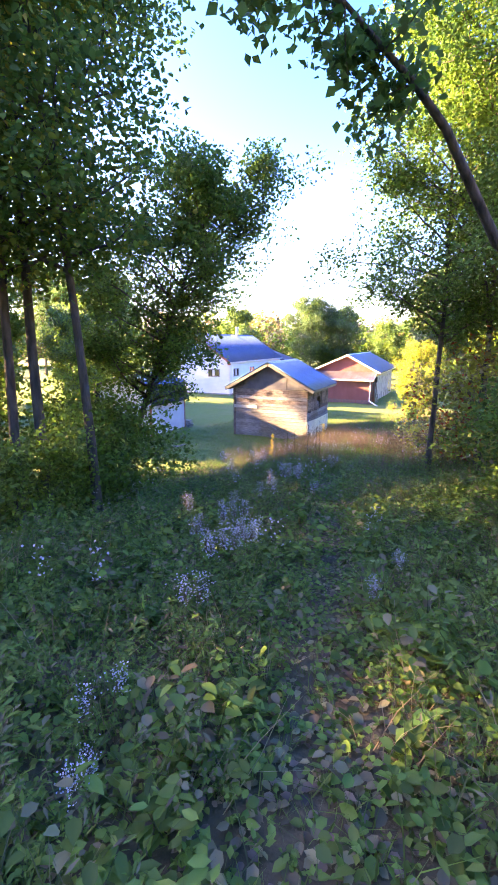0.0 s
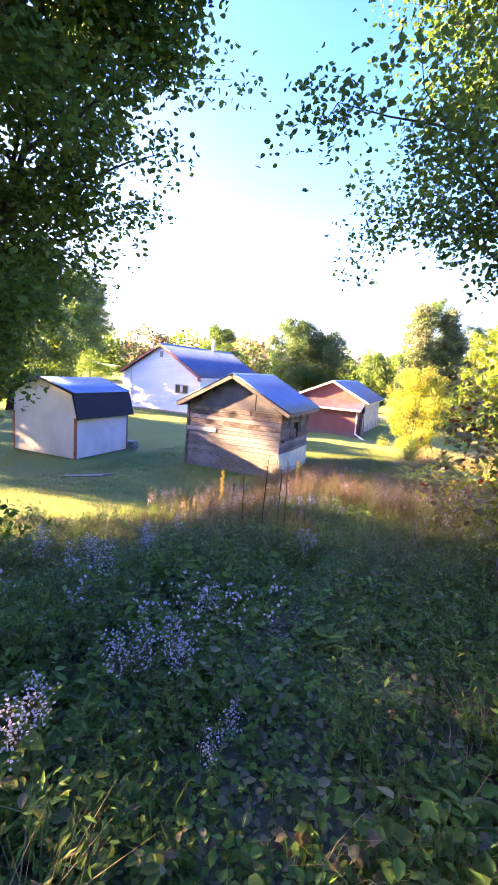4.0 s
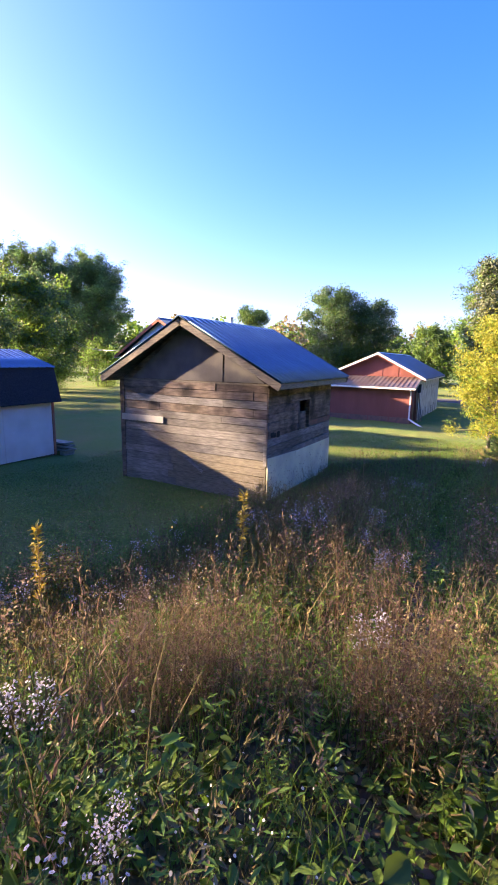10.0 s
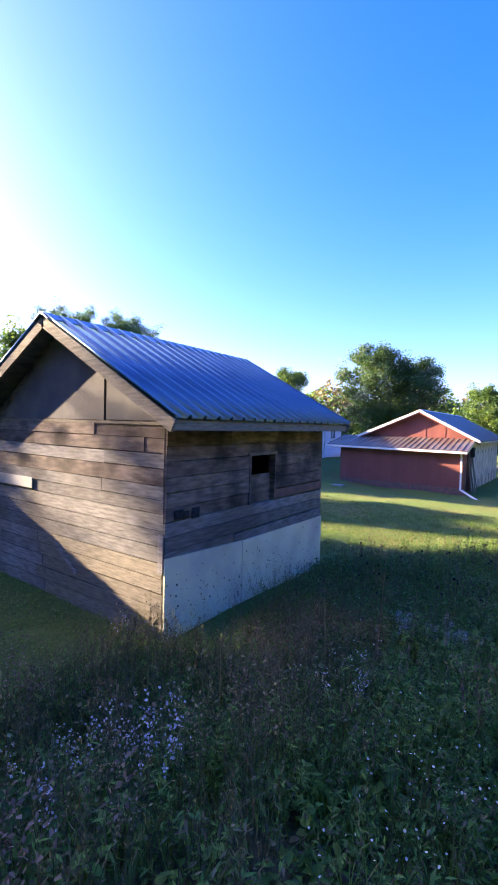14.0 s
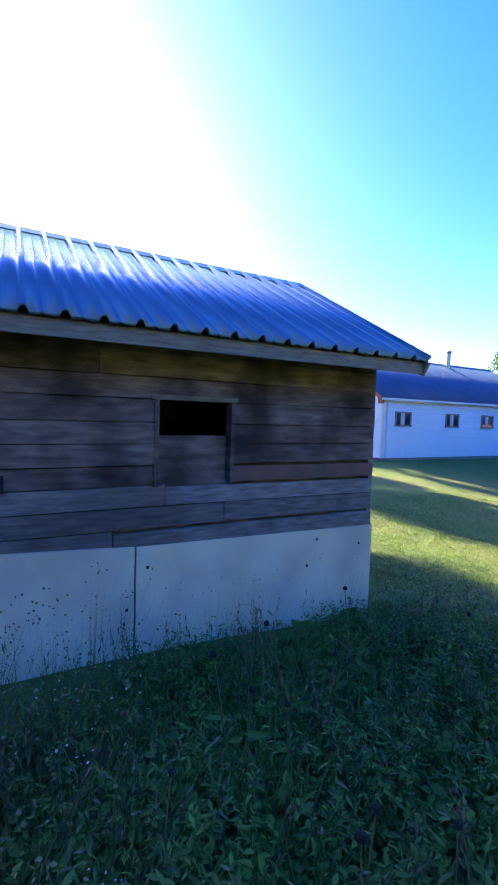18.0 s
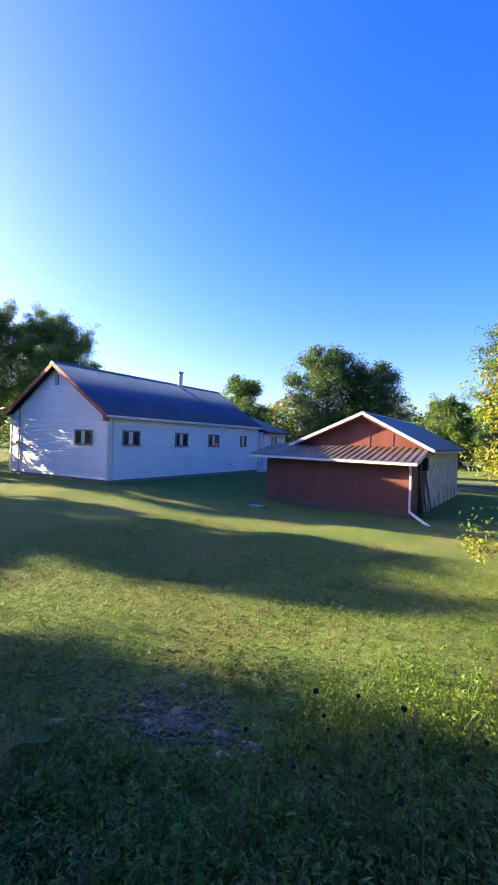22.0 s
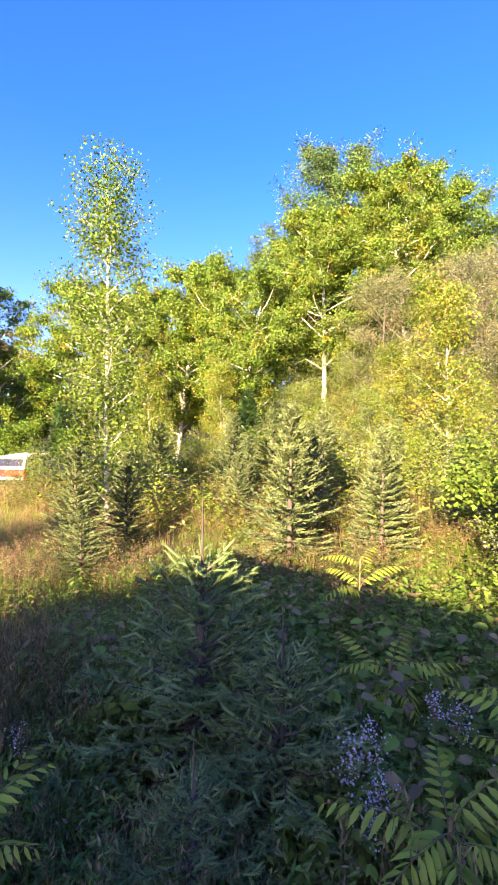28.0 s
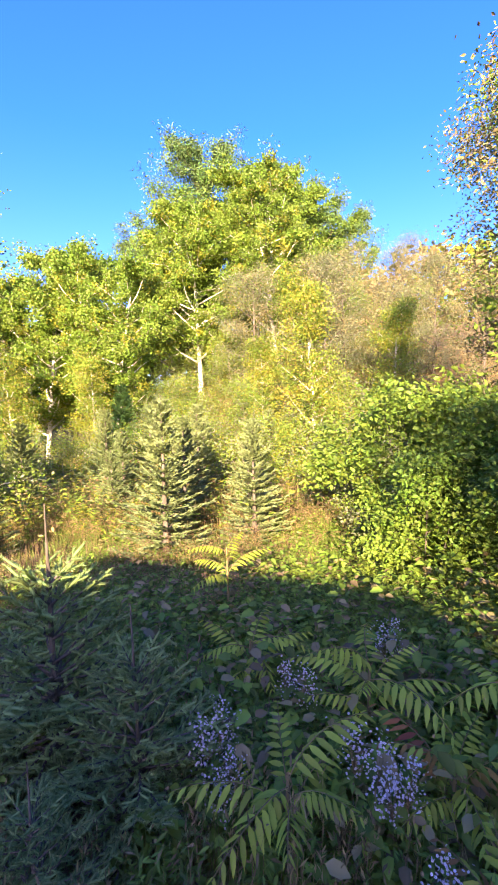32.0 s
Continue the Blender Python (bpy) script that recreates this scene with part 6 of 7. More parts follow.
weed_patch("undergrowth", "low green leafy undergrowth and lilac asters in the wood", sow_wood)
weed_patch("meadow_weeds", "knee-high mixed weeds, dry stalks and asters on the bank", sow_open)
weed_patch("dry_stalks", "thin brown dry stalks standing out of the weeds", sow_stalks)
weed_patch("leaf_litter", "fallen brown leaves strewn along the trail", sow_litter)
weed_patch("shed_weeds", "low green weeds growing along the shed wall", sow_shed)
weed_patch("dry_grass", "tall sunlit straw-coloured grass in the meadow", sow_sun)
weed_patch("slope_scrub", "sunlit yellow-green scrub covering the slope", sow_slope)
# lawn grass near the trail
turf = Pile()
TURF = [tuft(11, 12, 0.075, 0.005, I_GRASS, 0.9, 0.06), tuft(12, 10, 0.07, 0.006, I_DARK, 1.0, 0.07), tuft(13, 10, 0.07, 0.005, I_STRAW, 1.0, 0.07), herb(14, 0.05, 3, 4, 0.035, [I_MID, I_LIGHT], 0.8)]
lx, ly = rw.uniform(-6, 7, 30000), rw.uniform(-9, 13, 30000)
near = rw.uniform(0, 1, 30000) < np.clip(1.35 - np.hypot(lx - 2.5, ly - 3) / 13, 0.25, 1)
ok = near & (np.hypot((lx - 0.95) / 1.1, (ly - 5.0) / 0.75) > 0.25 + 0.65 * rw.uniform(0, 1, 30000)) & (is_lawn(lx, ly) == 1) & ~((lx > -3.8) & (lx < 0.05) & (ly > 0) & (ly < 3.7))
lx, ly = lx[ok], ly[ok]
dry = np.sin(lx * 0.9 + 1) * np.sin(ly * 1.1) + rw.normal(size=len(lx)) * 0.5
for pr, lo, hi in ((TURF[0], -0.2, 0.7), (TURF[1], -9, -0.2), (TURF[2], 0.7, 9)):
    sel = (dry > lo) & (dry <= hi)
    scatter(turf, pr, lx[sel], ly[sel], rw, 0.5, 1.7)
scatter(turf, TURF[3], lx[::3], ly[::3], rw, 0.6, 1.5)
gx, gy = rw.uniform(0.4, 5.0, 2600), rw.uniform(3.9, 8.0, 2600)
gk = (np.hypot((gx - 0.95) / 1.1, (gy - 5.0) / 0.75) > 0.6) & (is_lawn(gx, gy) == 1) & (gy - 4.4 < rw.uniform(0, 2.4, 2600) + (gx - 2) * 0.6)
for k, pr in enumerate((HERBS[0], LOW[0], TUFTS[2], LOW[1])):
    scatter(turf, pr, gx[gk][k::4], gy[gk][k::4], rw, 0.45, 0.9)
tagged(new("lawn_grass", turf.mesh("lawn_grass", WM)), "short mown green lawn grass", "grass", kind="stuff")

# ---- small things ----
def pebble(seed):
    rng = np.random.default_rng(seed)
    bm = bmesh.new()
    bmesh.ops.create_icosphere(bm, subdivisions=1, radius=0.5)
    for v in bm.verts:
        v.co = v.co * (1 + rng.uniform(-0.22, 0.22))
        v.co.z *= 0.55
    V = np.array([v.co[:] for v in bm.verts])
    F = np.array([[v.index for v in f.verts] for f in bm.faces])
    bm.free()
    return V, F, np.zeros(len(F), int)


PEBBLES = [pebble(s) for s in range(3)]
rs = np.random.default_rng(3)
grav = Pile()
for pr in PEBBLES:
    a, r = rs.uniform(0, 6.28, 420), np.abs(rs.normal(size=420)) * 0.5
    scatter(grav, pr, 0.95 + np.cos(a) * r * 1.25, 5.0 + np.sin(a) * r * 0.9, rs, scale=rs.uniform(0.012, 0.042, 420), tilt=0.2, zoff=0.012)
tagged(new("gravel", grav.mesh("gravel", [STONE])), "spill of grey stones lying in the lawn by the shed", "gravel", kind="stuff")
for i in range(14):
    V, F, _ = PEBBLES[i % 3]
    a, r = rs.uniform(0, 6.28), rs.uniform(0.1, 1.0)
    x, y = 0.95 + math.cos(a) * r * 1.2, 4.9 + math.sin(a) * r * 0.8
    o = new("stone", np_mesh("stone", V * np.array([1.4, 1, 0.45]), F, [STONE]))
    s = rs.uniform(0.06, 0.13)
    o.location, o.scale, o.rotation_euler = (x, y, gz(x, y) + s * 0.06), (s, s, s), (0.1, 0.1, a)
    tagged(o, "flat grey field stone among gravel in the lawn", "stone", "stones by the shed")

for x, y, a, L in ((-5.0, -4.0, 0.75, 1.1), (-4.8, -3.6, 0.85, 0.9)):
    o = boxed("plank", WOOD_PALE, None, -L / 2, L / 2, -0.07, 0.07, 0.0, 0.035, 0.004)
    o.location, o.rotation_euler = (x, y, gz(x, y) + 0.004), (0, 0, a)
    tagged(o, "weathered plank lying on the lawn", "plank", "planks on the lawn")
o = boxed("paver", CONCRETE, None, -0.3, 0.3, -0.2, 0.2, -0.03, 0.03, 0.006)
o.location = (-5.8, 17.7, gz(-5.8, 17.7) + 0.015)
tagged(o, "pale concrete paver lying in the lawn", "paver")

# road beyond the lawn
def ribbon(name, pts, width, mat, label, category, lift=0.03):
    P = np.array([(np.interp(t, range(len(pts)), [p[0] for p in pts]), np.interp(t, range(len(pts)), [p[1] for p in pts])) for t in np.linspace(0, len(pts) - 1, 120)])
    d = np.gradient(P, axis=0)
    d /= np.linalg.norm(d, axis=1)[:, None]
    n = np.stack([-d[:, 1], d[:, 0]], 1)
    L, R = P + n * width / 2, P - n * width / 2
    V = np.concatenate([np.c_[L, ground_z(P[:, 0], P[:, 1]) + lift], np.c_[R, ground_z(P[:, 0], P[:, 1]) + lift]])
    k = len(P)
    F = np.array([(i, i + k, i + k + 1, i + 1) for i in range(k - 1)])
    ob = new(name, np_mesh(name, V, F, [mat], smooth=True))
    return tagged(ob, label, category, kind="structure")


ribbon("road", [(90, 38), (40, 43.5), (0, 46), (-40, 52), (-110, 66)], 5.5, ASPHALT, "grey asphalt road beyond the lawn", "road", 0.06)


# parked pickup
def build_truck():
    tr = thing("pickup_truck", "parked red pickup with a white cap and dark windows", "truck", (17.1, 29.0, gz(17.1, 29.0)))
    tr.rotation_euler = (0, 0, radians(38))
    RED = material("truck_red_paint", (0.30, 0.006, 0.006), (0.38, 0.012, 0.010), 3, 0.35, spec=0.5)
    bm = bmesh.new()
    box(bm, -1.5, 3.4, -0.9, 0.9, 0.45, 1.02, 0.06)
    part("body", bm, RED, tr, "red painted body")
    bm = bmesh.new()
    prism(bm, [(-1.48, 1.02), (0.75, 1.02), (0.75, 1.72), (-1.15, 1.70)], (-0.86, 0.86))
    cap = part("cap", bm, WHITE, tr, "white bed cap")
    boxed("side_window", GLASS, cap, -0.95, 0.5, -0.875, -0.862, 1.2, 1.55)
    boxed("side_window", GLASS, cap, -0.95, 0.5, 0.862, 0.875, 1.2, 1.55)
    beamed("rear_window", GLASS, cap, (-1.40, 0, 1.18), (-1.20, 0, 1.58), 1.4, 0.03, (1, 0, 0))
    bm = bmesh.new()
    prism(bm, [(0.8, 1.02), (2.4, 1.02), (2.0, 1.70), (0.85, 1.72)], (-0.82, 0.82))
    cab = part("cab", bm, WHITE, tr)
    boxed("side_window", GLASS, cab, 1.0, 1.9, -0.835, -0.822, 1.12, 1.55)
    boxed("side_window", GLASS, cab, 1.0, 1.9, 0.822, 0.835, 1.12, 1.55)
    boxed("bumper", STEEL, tr, -1.62, -1.5, -0.85, 0.85, 0.42, 0.58, 0.02)
    for y in (-0.78, 0.62):
        boxed("tail_light", RED_TRIM, tr, -1.52, -1.495, y, y + 0.16, 0.68, 0.95)
    for x in (-0.7, 2.5):
        for y in (-0.86, 0.86):
            w = thing_part("wheel", tr)
            V, F = tube([(x, y - 0.1, 0.36), (x, y + 0.1, 0.36)], [0.36, 0.36], 20)
            o = new("tyre", np_mesh("tyre", V, F, [SHINGLE], smooth=True))
            o.parent = w
            for s in (-1, 1):
                bm = bmesh.new()
                bmesh.ops.create_cone(bm, cap_ends=True, segments=20, radius1=0.21, radius2=0.16, depth=0.04, matrix=pose(x, y + s * 0.11, 0.36, -90 * s))
                part("rim", bm, STEEL, w)


build_truck()


# utility pole and service cable of the house
def build_pole():
    x, y = -33.0, 21.0
    po = thing("utility_pole", "brown wooden utility pole with a cross arm", "pole", (x, y, gz(x, y)))
    V, F = tube([(0, 0, -0.2), (0, 0, 7.5)], [0.14, 0.10], 10)
    o = new("shaft", np_mesh("shaft", V, F, [BARK], smooth=True))
    o.parent = po
    boxed("cross_arm", WOOD, po, -0.9, 0.9, -0.05, 0.05, 6.9, 7.02, 0.005)
    for dx in (-0.8, 0.0, 0.8):
        boxed("insulator", WHITE, po, dx - 0.04, dx + 0.04, -0.04, 0.04, 7.02, 7.14, 0.01)
    a, b = np.array([x, y, gz(x, y) + 6.3]), np.array([-18.9, 15.15, 2.75])
    for k in range(2):
        t = np.linspace(0, 1, 14)
        P = a + (b - a) * t[:, None] + np.array([0, 0, -1.0]) * (np.sin(np.pi * t) * (0.9 + 0.12 * k))[:, None]
        V, F = tube(P, np.full(14, 0.016), 5)
        tagged(new("service_cable", np_mesh("service_cable", V, F, [STEEL], smooth=True)), "grey service cable running to the house gable", "cable", "service cables")


build_pole()


# arching bough over the trail
def build_bough():
    rng = np.random.default_rng(50)
    pts = np.array([(9.0, -12.6, gz(9.0, -12.6) - 0.1), (8.4, -12.6, 3.2), (7.2, -12.8, 4.3), (6.24, -13.4, 5.14), (5.92, -13.71, 5.67), (5.64, -14.08, 6.12), (5.35, -14.45, 6.41), (5.11, -14.79, 6.57), (4.84, -15.19, 6.76), (4.4, -15.7, 6.8)])
    t = thing("leaning_tree", "dark tree whose curved limb arches over the trail", "tree", tuple(pts[0]))
    V, F = tube(pts - pts[0], np.linspace(0.085, 0.012, len(pts)), 7)
    o = new("trunk", np_mesh("trunk", V, F, [BARK], smooth=True))
    o.parent = t
    C = []
    wood = Pile()
    for i in range(26):
        q = pts[rng.integers(6, len(pts))] - pts[0]
        tw = polyline(q, rng.normal(size=3) + np.array([-0.5, -0.2, 0.1]), rng.uniform(0.3, 0.75), rng, 4, 0.4)
        wood.add(*tube(tw, np.linspace(0.01, 0.003, len(tw)), 3))
        C += list(tw[1:])
    o = new("twig_spray", wood.mesh("twig_spray", [BARK]))
    o.parent = t
    C = np.array(C)
    c = C[rng.integers(0, len(C), 1700)] + rng.normal(size=(1700, 3)) * 0.10
    V, F = leaves(c, rng, 0.10, 0.75, 0.3, 0.4)
    o = new("crown", np_mesh("crown", V, F, [LEAF_NEAR]))
    o.parent = t


build_bough()


# sumac along the bank
def leaflet_mesh(name, mat):
    V = np.array([(0, 0, 0), (0.25, 0.11, 0.03), (0.6, 0.10, 0.01), (1, 0, -0.10), (0.6, -0.10, 0.01), (0.25, -0.11, 0.03), (0.3, 0, 0.0), (0.65, 0, -0.03)])
    F = np.array([(0, 6, 1), (0, 5, 6), (1, 6, 2), (6, 7, 2), (2, 7, 3), (7, 4, 3), (6, 4, 7), (6, 5, 4)])
    return np_mesh(name, V, F, [mat])


LEAFLETS = [leaflet_mesh("leaflet", LEAFLET), leaflet_mesh("leaflet_red", LEAFLET_RED)]
RACHIS_S = np.linspace(0, 1, 8)
RACHIS = np.stack([RACHIS_S, 0.03 * np.sin(RACHIS_S * 3), 0.50 * RACHIS_S - 0.62 * RACHIS_S ** 2], 1)
RACHIS_MESH = np_mesh("frond", *tube(RACHIS, np.linspace(0.008, 0.003, 8), 4), [STEM])


def sumac_plant(x, y, h, n, size, kinds, turn):
    rng = random.Random(int(x * 100) + int(y * 37))
    t = thing("sumac", "young sumac with long green feathered leaves", "sumac", (x, y, gz(x, y)), "sumacs on the bank")
    V, F = tube([(0, 0, -0.05), (0.02, 0.01, h * 0.5), (0, 0, h)], [0.012, 0.010, 0.007], 6)
    o = new("stem", np_mesh("stem", V, F, [STEM], smooth=True))
    o.parent = t
    for i in range(n):
        fr = new("frond", RACHIS_MESH)
        fr.parent = t
        s = size * rng.uniform(0.8, 1.15)
        fr.location = (0, 0, h * (0.62 + 0.38 * i / n))
        fr.rotation_euler = (rng.uniform(-0.2, 0.2), rng.uniform(-0.75, -0.1), turn + i * 2.4)
        fr.scale = (s, s, s)
        red = rng.choice(kinds) == 3
        pairs = 10
        for k in range(pairs):
            f = 0.16 + 0.82 * k / (pairs - 1)
            q = [float(np.interp(f, RACHIS_S, RACHIS[:, m])) for m in range(3)]
            ll = 0.23 * math.sin(math.pi * (0.22 + 0.68 * f)) + 0.03
            for sgn in (-1, 1):
                lf = new("leaflet", LEAFLETS[1 if red and rng.random() < 0.75 else 0])
                lf.parent = fr
                lf.location = q
                lf.rotation_euler = (rng.uniform(-0.3, 0.3), 0.35 + 0.5 * f + rng.uniform(-0.1, 0.2), sgn * (1.15 - 0.25 * f) + rng.uniform(-0.1, 0.1))
                lf.scale = (ll, ll * 1.1, ll)


for a in ((4.32, 3.72, 0.42, 7, 0.40, (0, 0, 1), 0.3), (5.25, 2.45, 0.52, 8, 0.36, (0, 1), 1.0), (5.95, 2.25, 0.62, 9, 0.40, (0, 1), 2.2), (5.6, 1.9, 0.42, 7, 0.34, (1, 3), 0.1),
          (6.7, 1.2, 0.85, 9, 0.48, (1, 2), 0.9), (5.05, 1.75, 0.34, 6, 0.32, (0, 3), 1.7), (6.3, 3.0, 0.5, 7, 0.36, (0, 1), 2.9), (4.3, -1.1, 0.8, 8, 0.46, (0, 1), 0.6), (4.5, -0.4, 0.85, 8, 0.48, (0, 0), 1.4), (5.0, -1.6, 0.9, 8, 0.48, (0, 0), 1.4), (7.3, 3.6, 0.9, 7, 0.42, (2, 1), 0.5),
          (5.45, 1.45, 0.5, 7, 0.36, (0, 1), 2.6), (6.1, 1.6, 0.55, 8, 0.38, (1, 0), 0.4)):
    sumac_plant(*a)

# near asters, stalks and seed heads, each a plant of its own
DENSE = [aster(81, 0.75, 250, I_ASTER, 0.0068), aster(82, 0.65, 220, I_ASTER, 0.0068)]
AST = [np_mesh("aster", *q[:2], WM, q[2]) for q in DENSE]


def single(name, mesh, x, y, s, turn, label, category, group):
    o = new(name, mesh)
    o.location, o.scale, o.rotation_euler = (x, y, gz(x, y)), (s, s, s), (0, 0, turn)
    return tagged(o, label, category, group)


for i, (x, y, s) in enumerate(((3.62, 4.45, 0.62), (3.85, 4.55, 0.6), (3.72, 4.25, 0.5), (4.25, 4.15, 0.6), (4.40, 4.35, 0.65), (4.70, 4.30, 0.6), (5.50, 2.85, 0.85), (5.42, 2.30, 0.85), (5.28, 2.10, 0.75), (5.0, 1.85, 0.7), (5.7, 1.5, 0.75), (5.35, 2.75, 0.7), (5.9, 2.7, 0.8), (6.4, 2.2, 0.85),
                               (2.35, -6.8, 0.75), (2.73, -7.28, 0.7), (2.62, -7.2, 0.6), (2.85, -7.35, 0.55), (2.52, -7.89, 0.6), (2.40, -7.75, 0.6), (2.94, -7.85, 0.5), (3.60, -7.21, 0.5), (2.85, -6.79, 0.55), (-0.30, -5.31, 0.7), (-0.10, -5.35, 0.6), (3.12, -3.99, 0.7), (3.06, -3.90, 0.6), (2.7, -3.36, 0.6), (2.6, -2.6, 0.7), (4.0, -2.5, 0.6), (4.0, 0.0, 0.6), (3.3, -5.4, 0.8),
                               (3.91, -15.84, 0.8), (4.0, -15.7, 0.75), (3.99, -16.32, 0.7), (4.31, -16.02, 0.8), (4.4, -16.1, 0.7), (4.24, -16.73, 0.8), (4.36, -16.6, 0.75), (5.64, -16.93, 0.5), (3.82, -14.31, 0.8), (3.56, -14.73, 0.6), (3.31, -15.56, 0.7), (4.65, -17.6, 0.75), (5.75, -16.4, 0.5), (4.7, -18.3, 0.6), (4.9, -18.6, 0.5), (4.35, -16.3, 0.8), (3.7, -13.3, 0.85), (3.9, -13.0, 0.8), (4.15, -13.2, 0.6), (3.55, -13.6, 0.8), (2.7, -12.4, 0.9), (3.6, -12.3, 0.7), (2.2, -12.2, 0.9), (1.9, -11.6, 0.9), (2.6, -11.6, 0.9), (2.2, 0.72, 0.58), (2.3, 0.62, 0.5), (2.55, 0.75, 0.48), (2.55, 1.15, 0.5), (2.68, 0.8, 0.48), (2.62, 0.7, 0.45), (3.72, -9.75, 0.55), (3.6, -9.6, 0.6), (3.62, -9.9, 0.5))):
    single("aster", AST[0 if i % 5 else 1], x, y, s, i * 1.3, "lilac-blue aster in full flower among weeds", "aster", "asters along the trail")


def golden_stalk():
    rng = np.random.default_rng(61)
    p = Pile()
    p.add(*tube([(0, 0, -0.03), (0.01, 0, 0.5), (0.03, 0.01, 1.05)], [0.007, 0.006, 0.003], 5), I_STRAW)
    f = rng.uniform(0.15, 1.0, 170)
    az = rng.uniform(0, 6.28, 170)
    ax = np.stack([np.cos(az), np.sin(az), rng.uniform(0.0, 0.9, 170)], 1)
    V, F = leaves(np.stack([0.02 * f, 0 * f, f * 1.03], 1) + ax * 0.03, rng, 0.07, 0.3, 0.5, 0, 0.3, axis=ax)
    p.add(V, F, np.r_[np.where(f > 0.4, I_GOLD, I_LIGHT), np.where(f > 0.4, I_GOLD, I_LIGHT)])
    return p.mesh("golden_stalk", WM)


GS = golden_stalk()
for i, (x, y, s) in enumerate(((0.32, -5.22, 1.15), (1.94, -4.42, 0.95), (2.2, -4.0, 0.5))):
    single("goldenrod_stalk", GS, x, y, s, i, "tall yellowing weed stalk lit by low sun", "weed", "golden stalks")


def dark_stalk(seed, h):
    """A dead upright stalk with short stubs of side shoots."""
    rng = np.random.default_rng(seed)
    p = Pile()
    p.add(*tube([(0, 0, -0.03), (0.015, 0.01, h * 0.5), (0.03, 0.02, h)], [0.0075, 0.0065, 0.003], 6), 0)
    for i in range(26):
        u = rng.uniform(0.15, 1.0)
        d = np.r_[rng.normal(size=2), rng.uniform(0.5, 1.6)]
        q = np.array([0.03 * u, 0.02 * u, h * u])
        br = polyline(q, d, rng.uniform(0.03, 0.09), rng, 2, 0.3)
        p.add(*tube(br, np.linspace(0.004, 0.002, len(br)), 4), 0)
        V, F = leaves(br[1:] + rng.normal(size=(2, 3)) * 0.006, rng, 0.035, 0.4, droop=0.6)
        p.add(V, F, 1)
    return p.mesh("dark_stalk", [SEED_DARK, STEM])


DS = [dark_stalk(1, 1.15), dark_stalk(2, 1.0)]
for i, (x, y, s) in enumerate(((2.72, -8.9, 1.0), (2.9, -8.72, 1.0), (2.98, -8.6, 0.95), (2.35, -8.7, 0.9), (1.95, -8.2, 0.8))):
    single("dead_stalk", DS[i % 2], x, y, s, i * 1.1, "tall dark dead weed stalk among low weeds", "weed", "dark dead stalks")


def bare_weed(seed, h, mat):
    rng = np.random.default_rng(seed)
    p = Pile()
    p.add(*tube([(0, 0, -0.03), (0.02, 0.01, h * 0.5), (0.05, 0, h)], [0.006, 0.005, 0.002], 5), mat)
    for i in range(16):
        u = rng.uniform(0.3, 1.0)
        br = polyline((0.05 * u, 0, h * u), np.r_[rng.normal(size=2), rng.uniform(0.3, 1.0)], h * 0.28 * (1.2 - u * 0.6), rng, 4, 0.4)
        p.add(*tube(br, np.linspace(0.0025, 0.001, len(br)), 3), mat)
        V, F = leaves(br[2:] + rng.normal(size=(len(br) - 2, 3)) * 0.01, rng, 0.02, 0.6)
        p.add(V, F, mat)
    return p.mesh("bare_weed", WM)



def burdock(x, y, n, size, turn):
    """A low rosette of big wavy leaves."""
    rng = np.random.default_rng(int(x * 100 + y * 10) + 500)
    t = thing("burdock", "low burdock with big grey-green leaves", "weed", (x, y, gz(x, y)), "burdocks by the shed")
    for i in range(n):
        az = turn + i * 2.4 + rng.uniform(-0.3, 0.3)
        L = size * rng.uniform(0.7, 1.15)
        W = L * 0.34
        rows = []
        for k in range(8):
            f = k / 7
            w = W * math.sin(math.pi * (0.08 + 0.90 * f)) ** 0.7
            mid = np.array([0.05 + L * f, 0, L * (0.75 * f - 0.72 * f * f)])
            rows += [mid + (0, -w, 0.25 * w + rng.uniform(-0.1, 0.1) * w), mid, mid + (0, w, 0.25 * w + rng.uniform(-0.1, 0.1) * w)]
        c, d = math.cos(az), math.sin(az)
        V = np.array(rows) @ np.array([[c, -d, 0], [d, c, 0], [0, 0, 1]]).T + (0, 0, 0.03)
        F = np.array([(3 * k + j, 3 * k + j + 1, 3 * k + j + 4, 3 * k + j + 3) for k in range(7) for j in range(2)])
        o = new("leaf", np_mesh("leaf", V, F, [LEAF_NEAR], smooth=True))
        o.parent = t


for a in ((0.22, 4.05, 7, 0.32, 0.2), (0.3, 3.4, 6, 0.28, 1.1), (0.35, 2.7, 5, 0.24, 2.0), (6.3, 2.5, 6, 0.26, 0.5), (6.0, 3.3, 6, 0.28, 1.5), (6.9, 2.1, 7, 0.30, 0.9), (5.9, 1.1, 5, 0.22, 0.1)):
    burdock(*a)

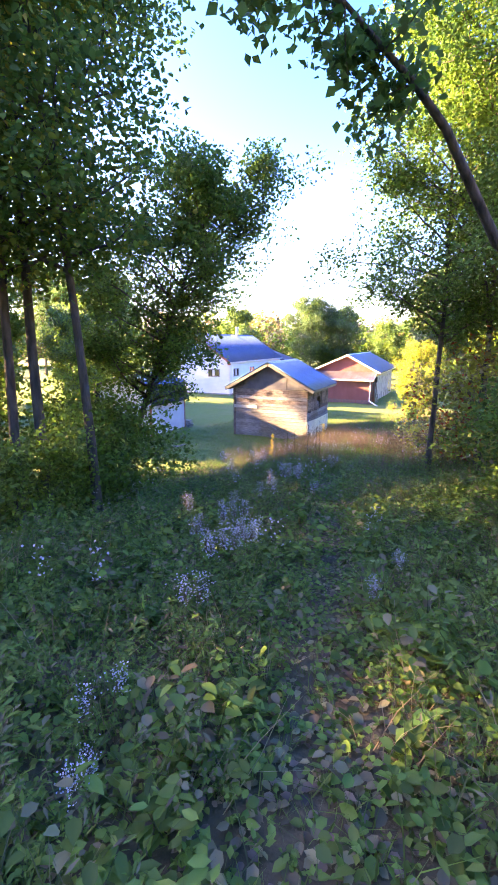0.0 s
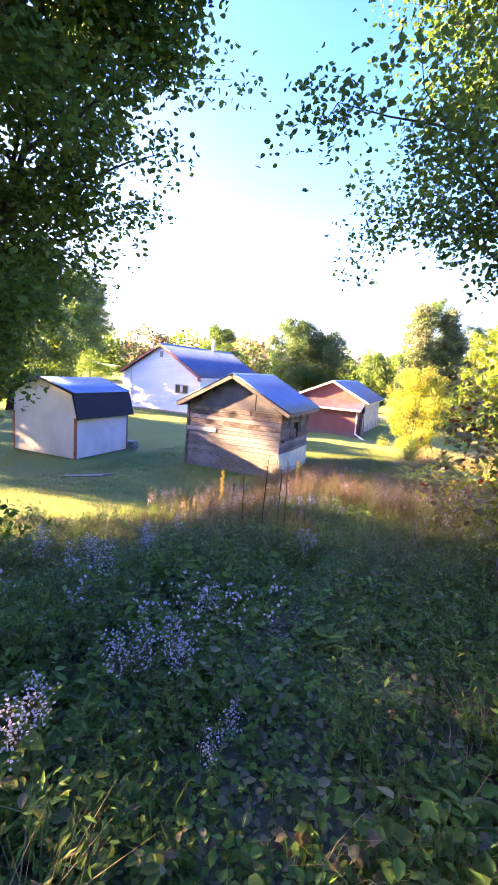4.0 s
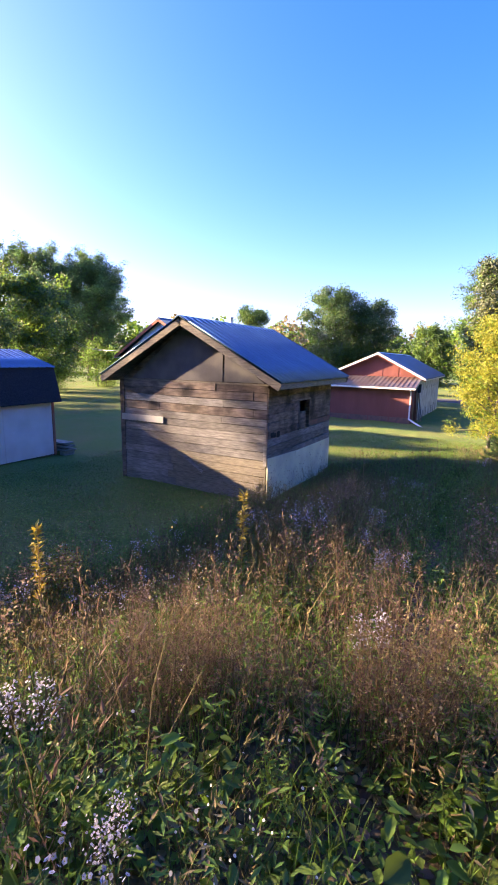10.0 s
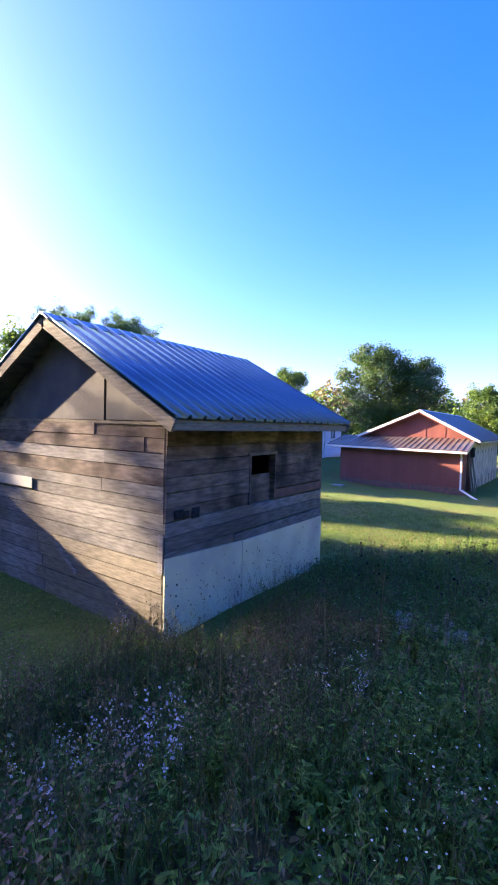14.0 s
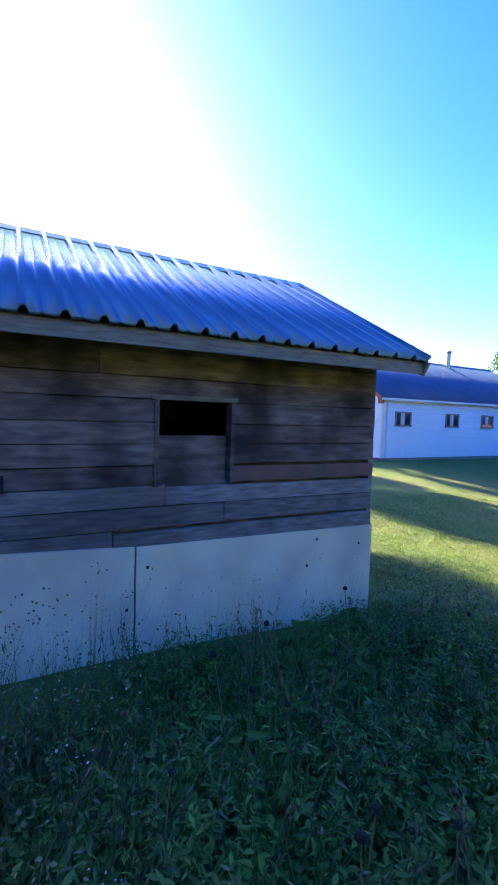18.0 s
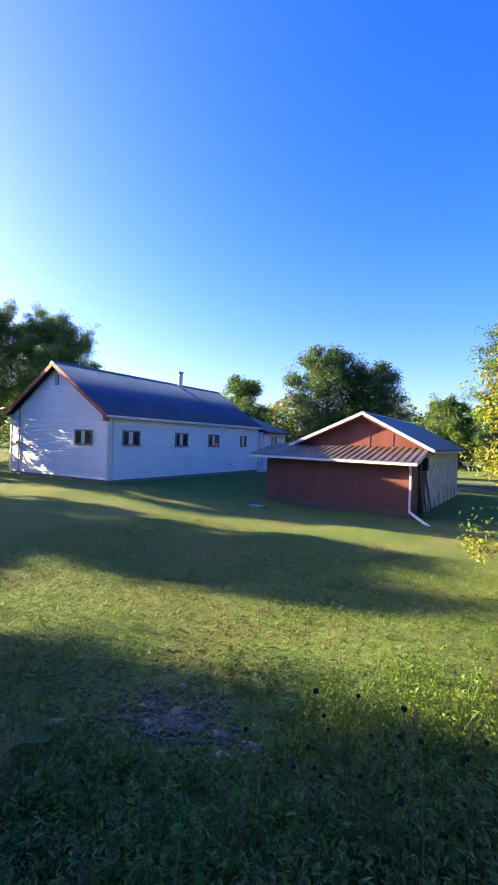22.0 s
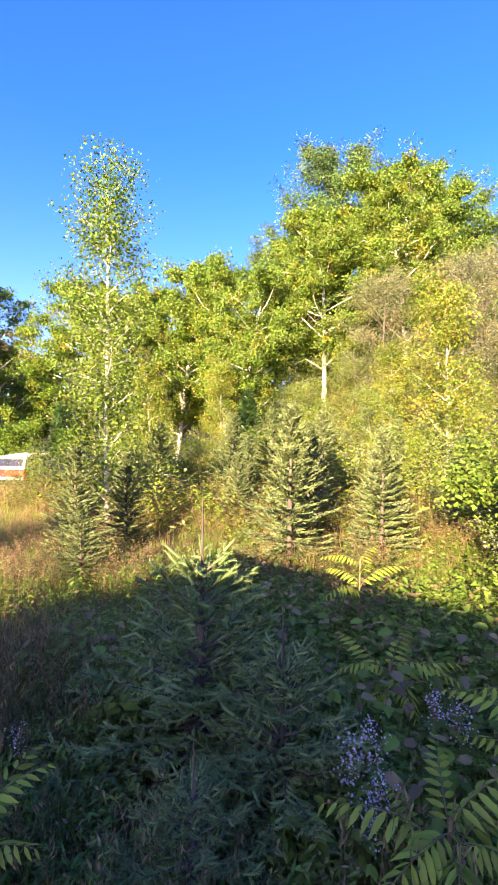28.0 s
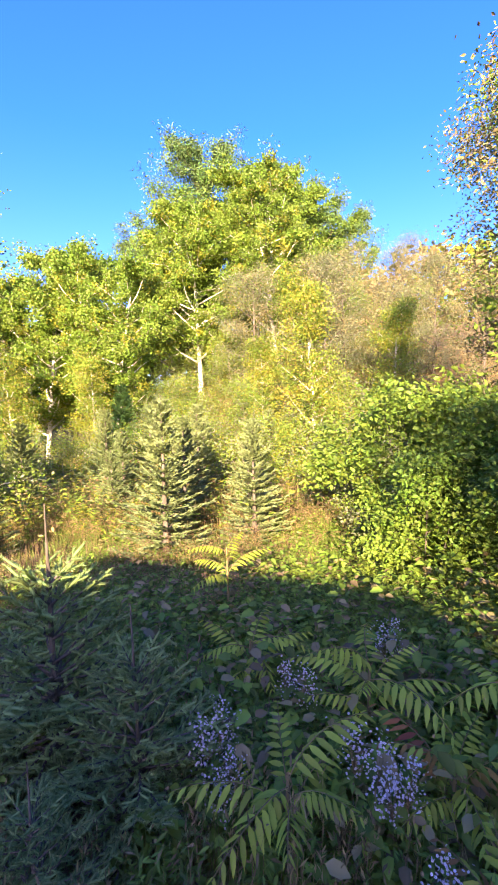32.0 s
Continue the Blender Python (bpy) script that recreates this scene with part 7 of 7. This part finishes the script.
BW = [bare_weed(1, 1.0, I_STRAW), bare_weed(2, 0.8, I_STEM)]
for i, (x, y, s) in enumerate(((2.15, 0.35, 0.95), (2.35, 0.6, 0.8), (1.2, 1.7, 0.7), (1.0, 3.2, 0.5), (1.95, -0.2, 0.9), (1.6, 0.1, 0.8), (0.5, 0.6, 0.5), (0.4, 2.2, 0.45), (1.7, -1.2, 0.8))):
    single("dry_weed", BW[i % 2], x, y, s, i * 0.7, "bare dry branching weed stalk", "weed", "dry weeds")


def coneflower(seed, h):
    """A dried coneflower: bent stem, a few narrow leaves and a dark egg-shaped seed head."""
    rng = np.random.default_rng(seed)
    p = Pile()
    tip = np.array([rng.normal() * 0.05, rng.normal() * 0.05, h])
    p.add(*tube([(0, 0, -0.03), tip * np.array([0.3, 0.3, 0.5]), tip], [0.0035, 0.003, 0.0025], 5), 0)
    f = rng.uniform(0.1, 0.75, 9)
    az = rng.uniform(0, 6.28, 9)
    ax = np.stack([np.cos(az), np.sin(az), rng.uniform(-0.6, 0.3, 9)], 1)
    V, F = leaves(tip * np.stack([f * 0.6, f * 0.6, f], 1) + ax * 0.04, rng, 0.09, 0.3, 0.7, 0, 0.3, axis=ax, oval=True)
    p.add(V, F, 1)
    z = np.linspace(0, 1, 6)
    p.add(*tube(tip + np.stack([0 * z, 0 * z, -0.004 + z * 0.026], 1), np.array([0.004, 0.011, 0.0135, 0.0125, 0.009, 0.001]), 8), 2)
    return p.mesh("coneflower", [STEM, LEAF_DARK, SEED_DARK])


CONES = [coneflower(s, h) for s, h in ((1, 0.62), (2, 0.5), (3, 0.7), (4, 0.56))]
rc = random.Random(12)
for i in range(64):
    if i < 36:
        x, y = rc.uniform(2.1, 3.7), rc.uniform(3.9, 4.9)
    else:
        x, y = rc.uniform(1.2, 2.9), rc.uniform(0.5, 3.2)
    single("coneflower", CONES[i % 4], x, y, rc.uniform(0.7, 1.1), rc.uniform(0, 6), "dried coneflower with a dark seed head among weeds", "flower", "dried coneflowers")

# small reddening bush at the lawn's edge
plant_tree("red_bush", SHRUB_R, -0.15, -4.64, "small bush with rust-red leaves at the lawn's edge", "shrub", 0.26, 0.3)
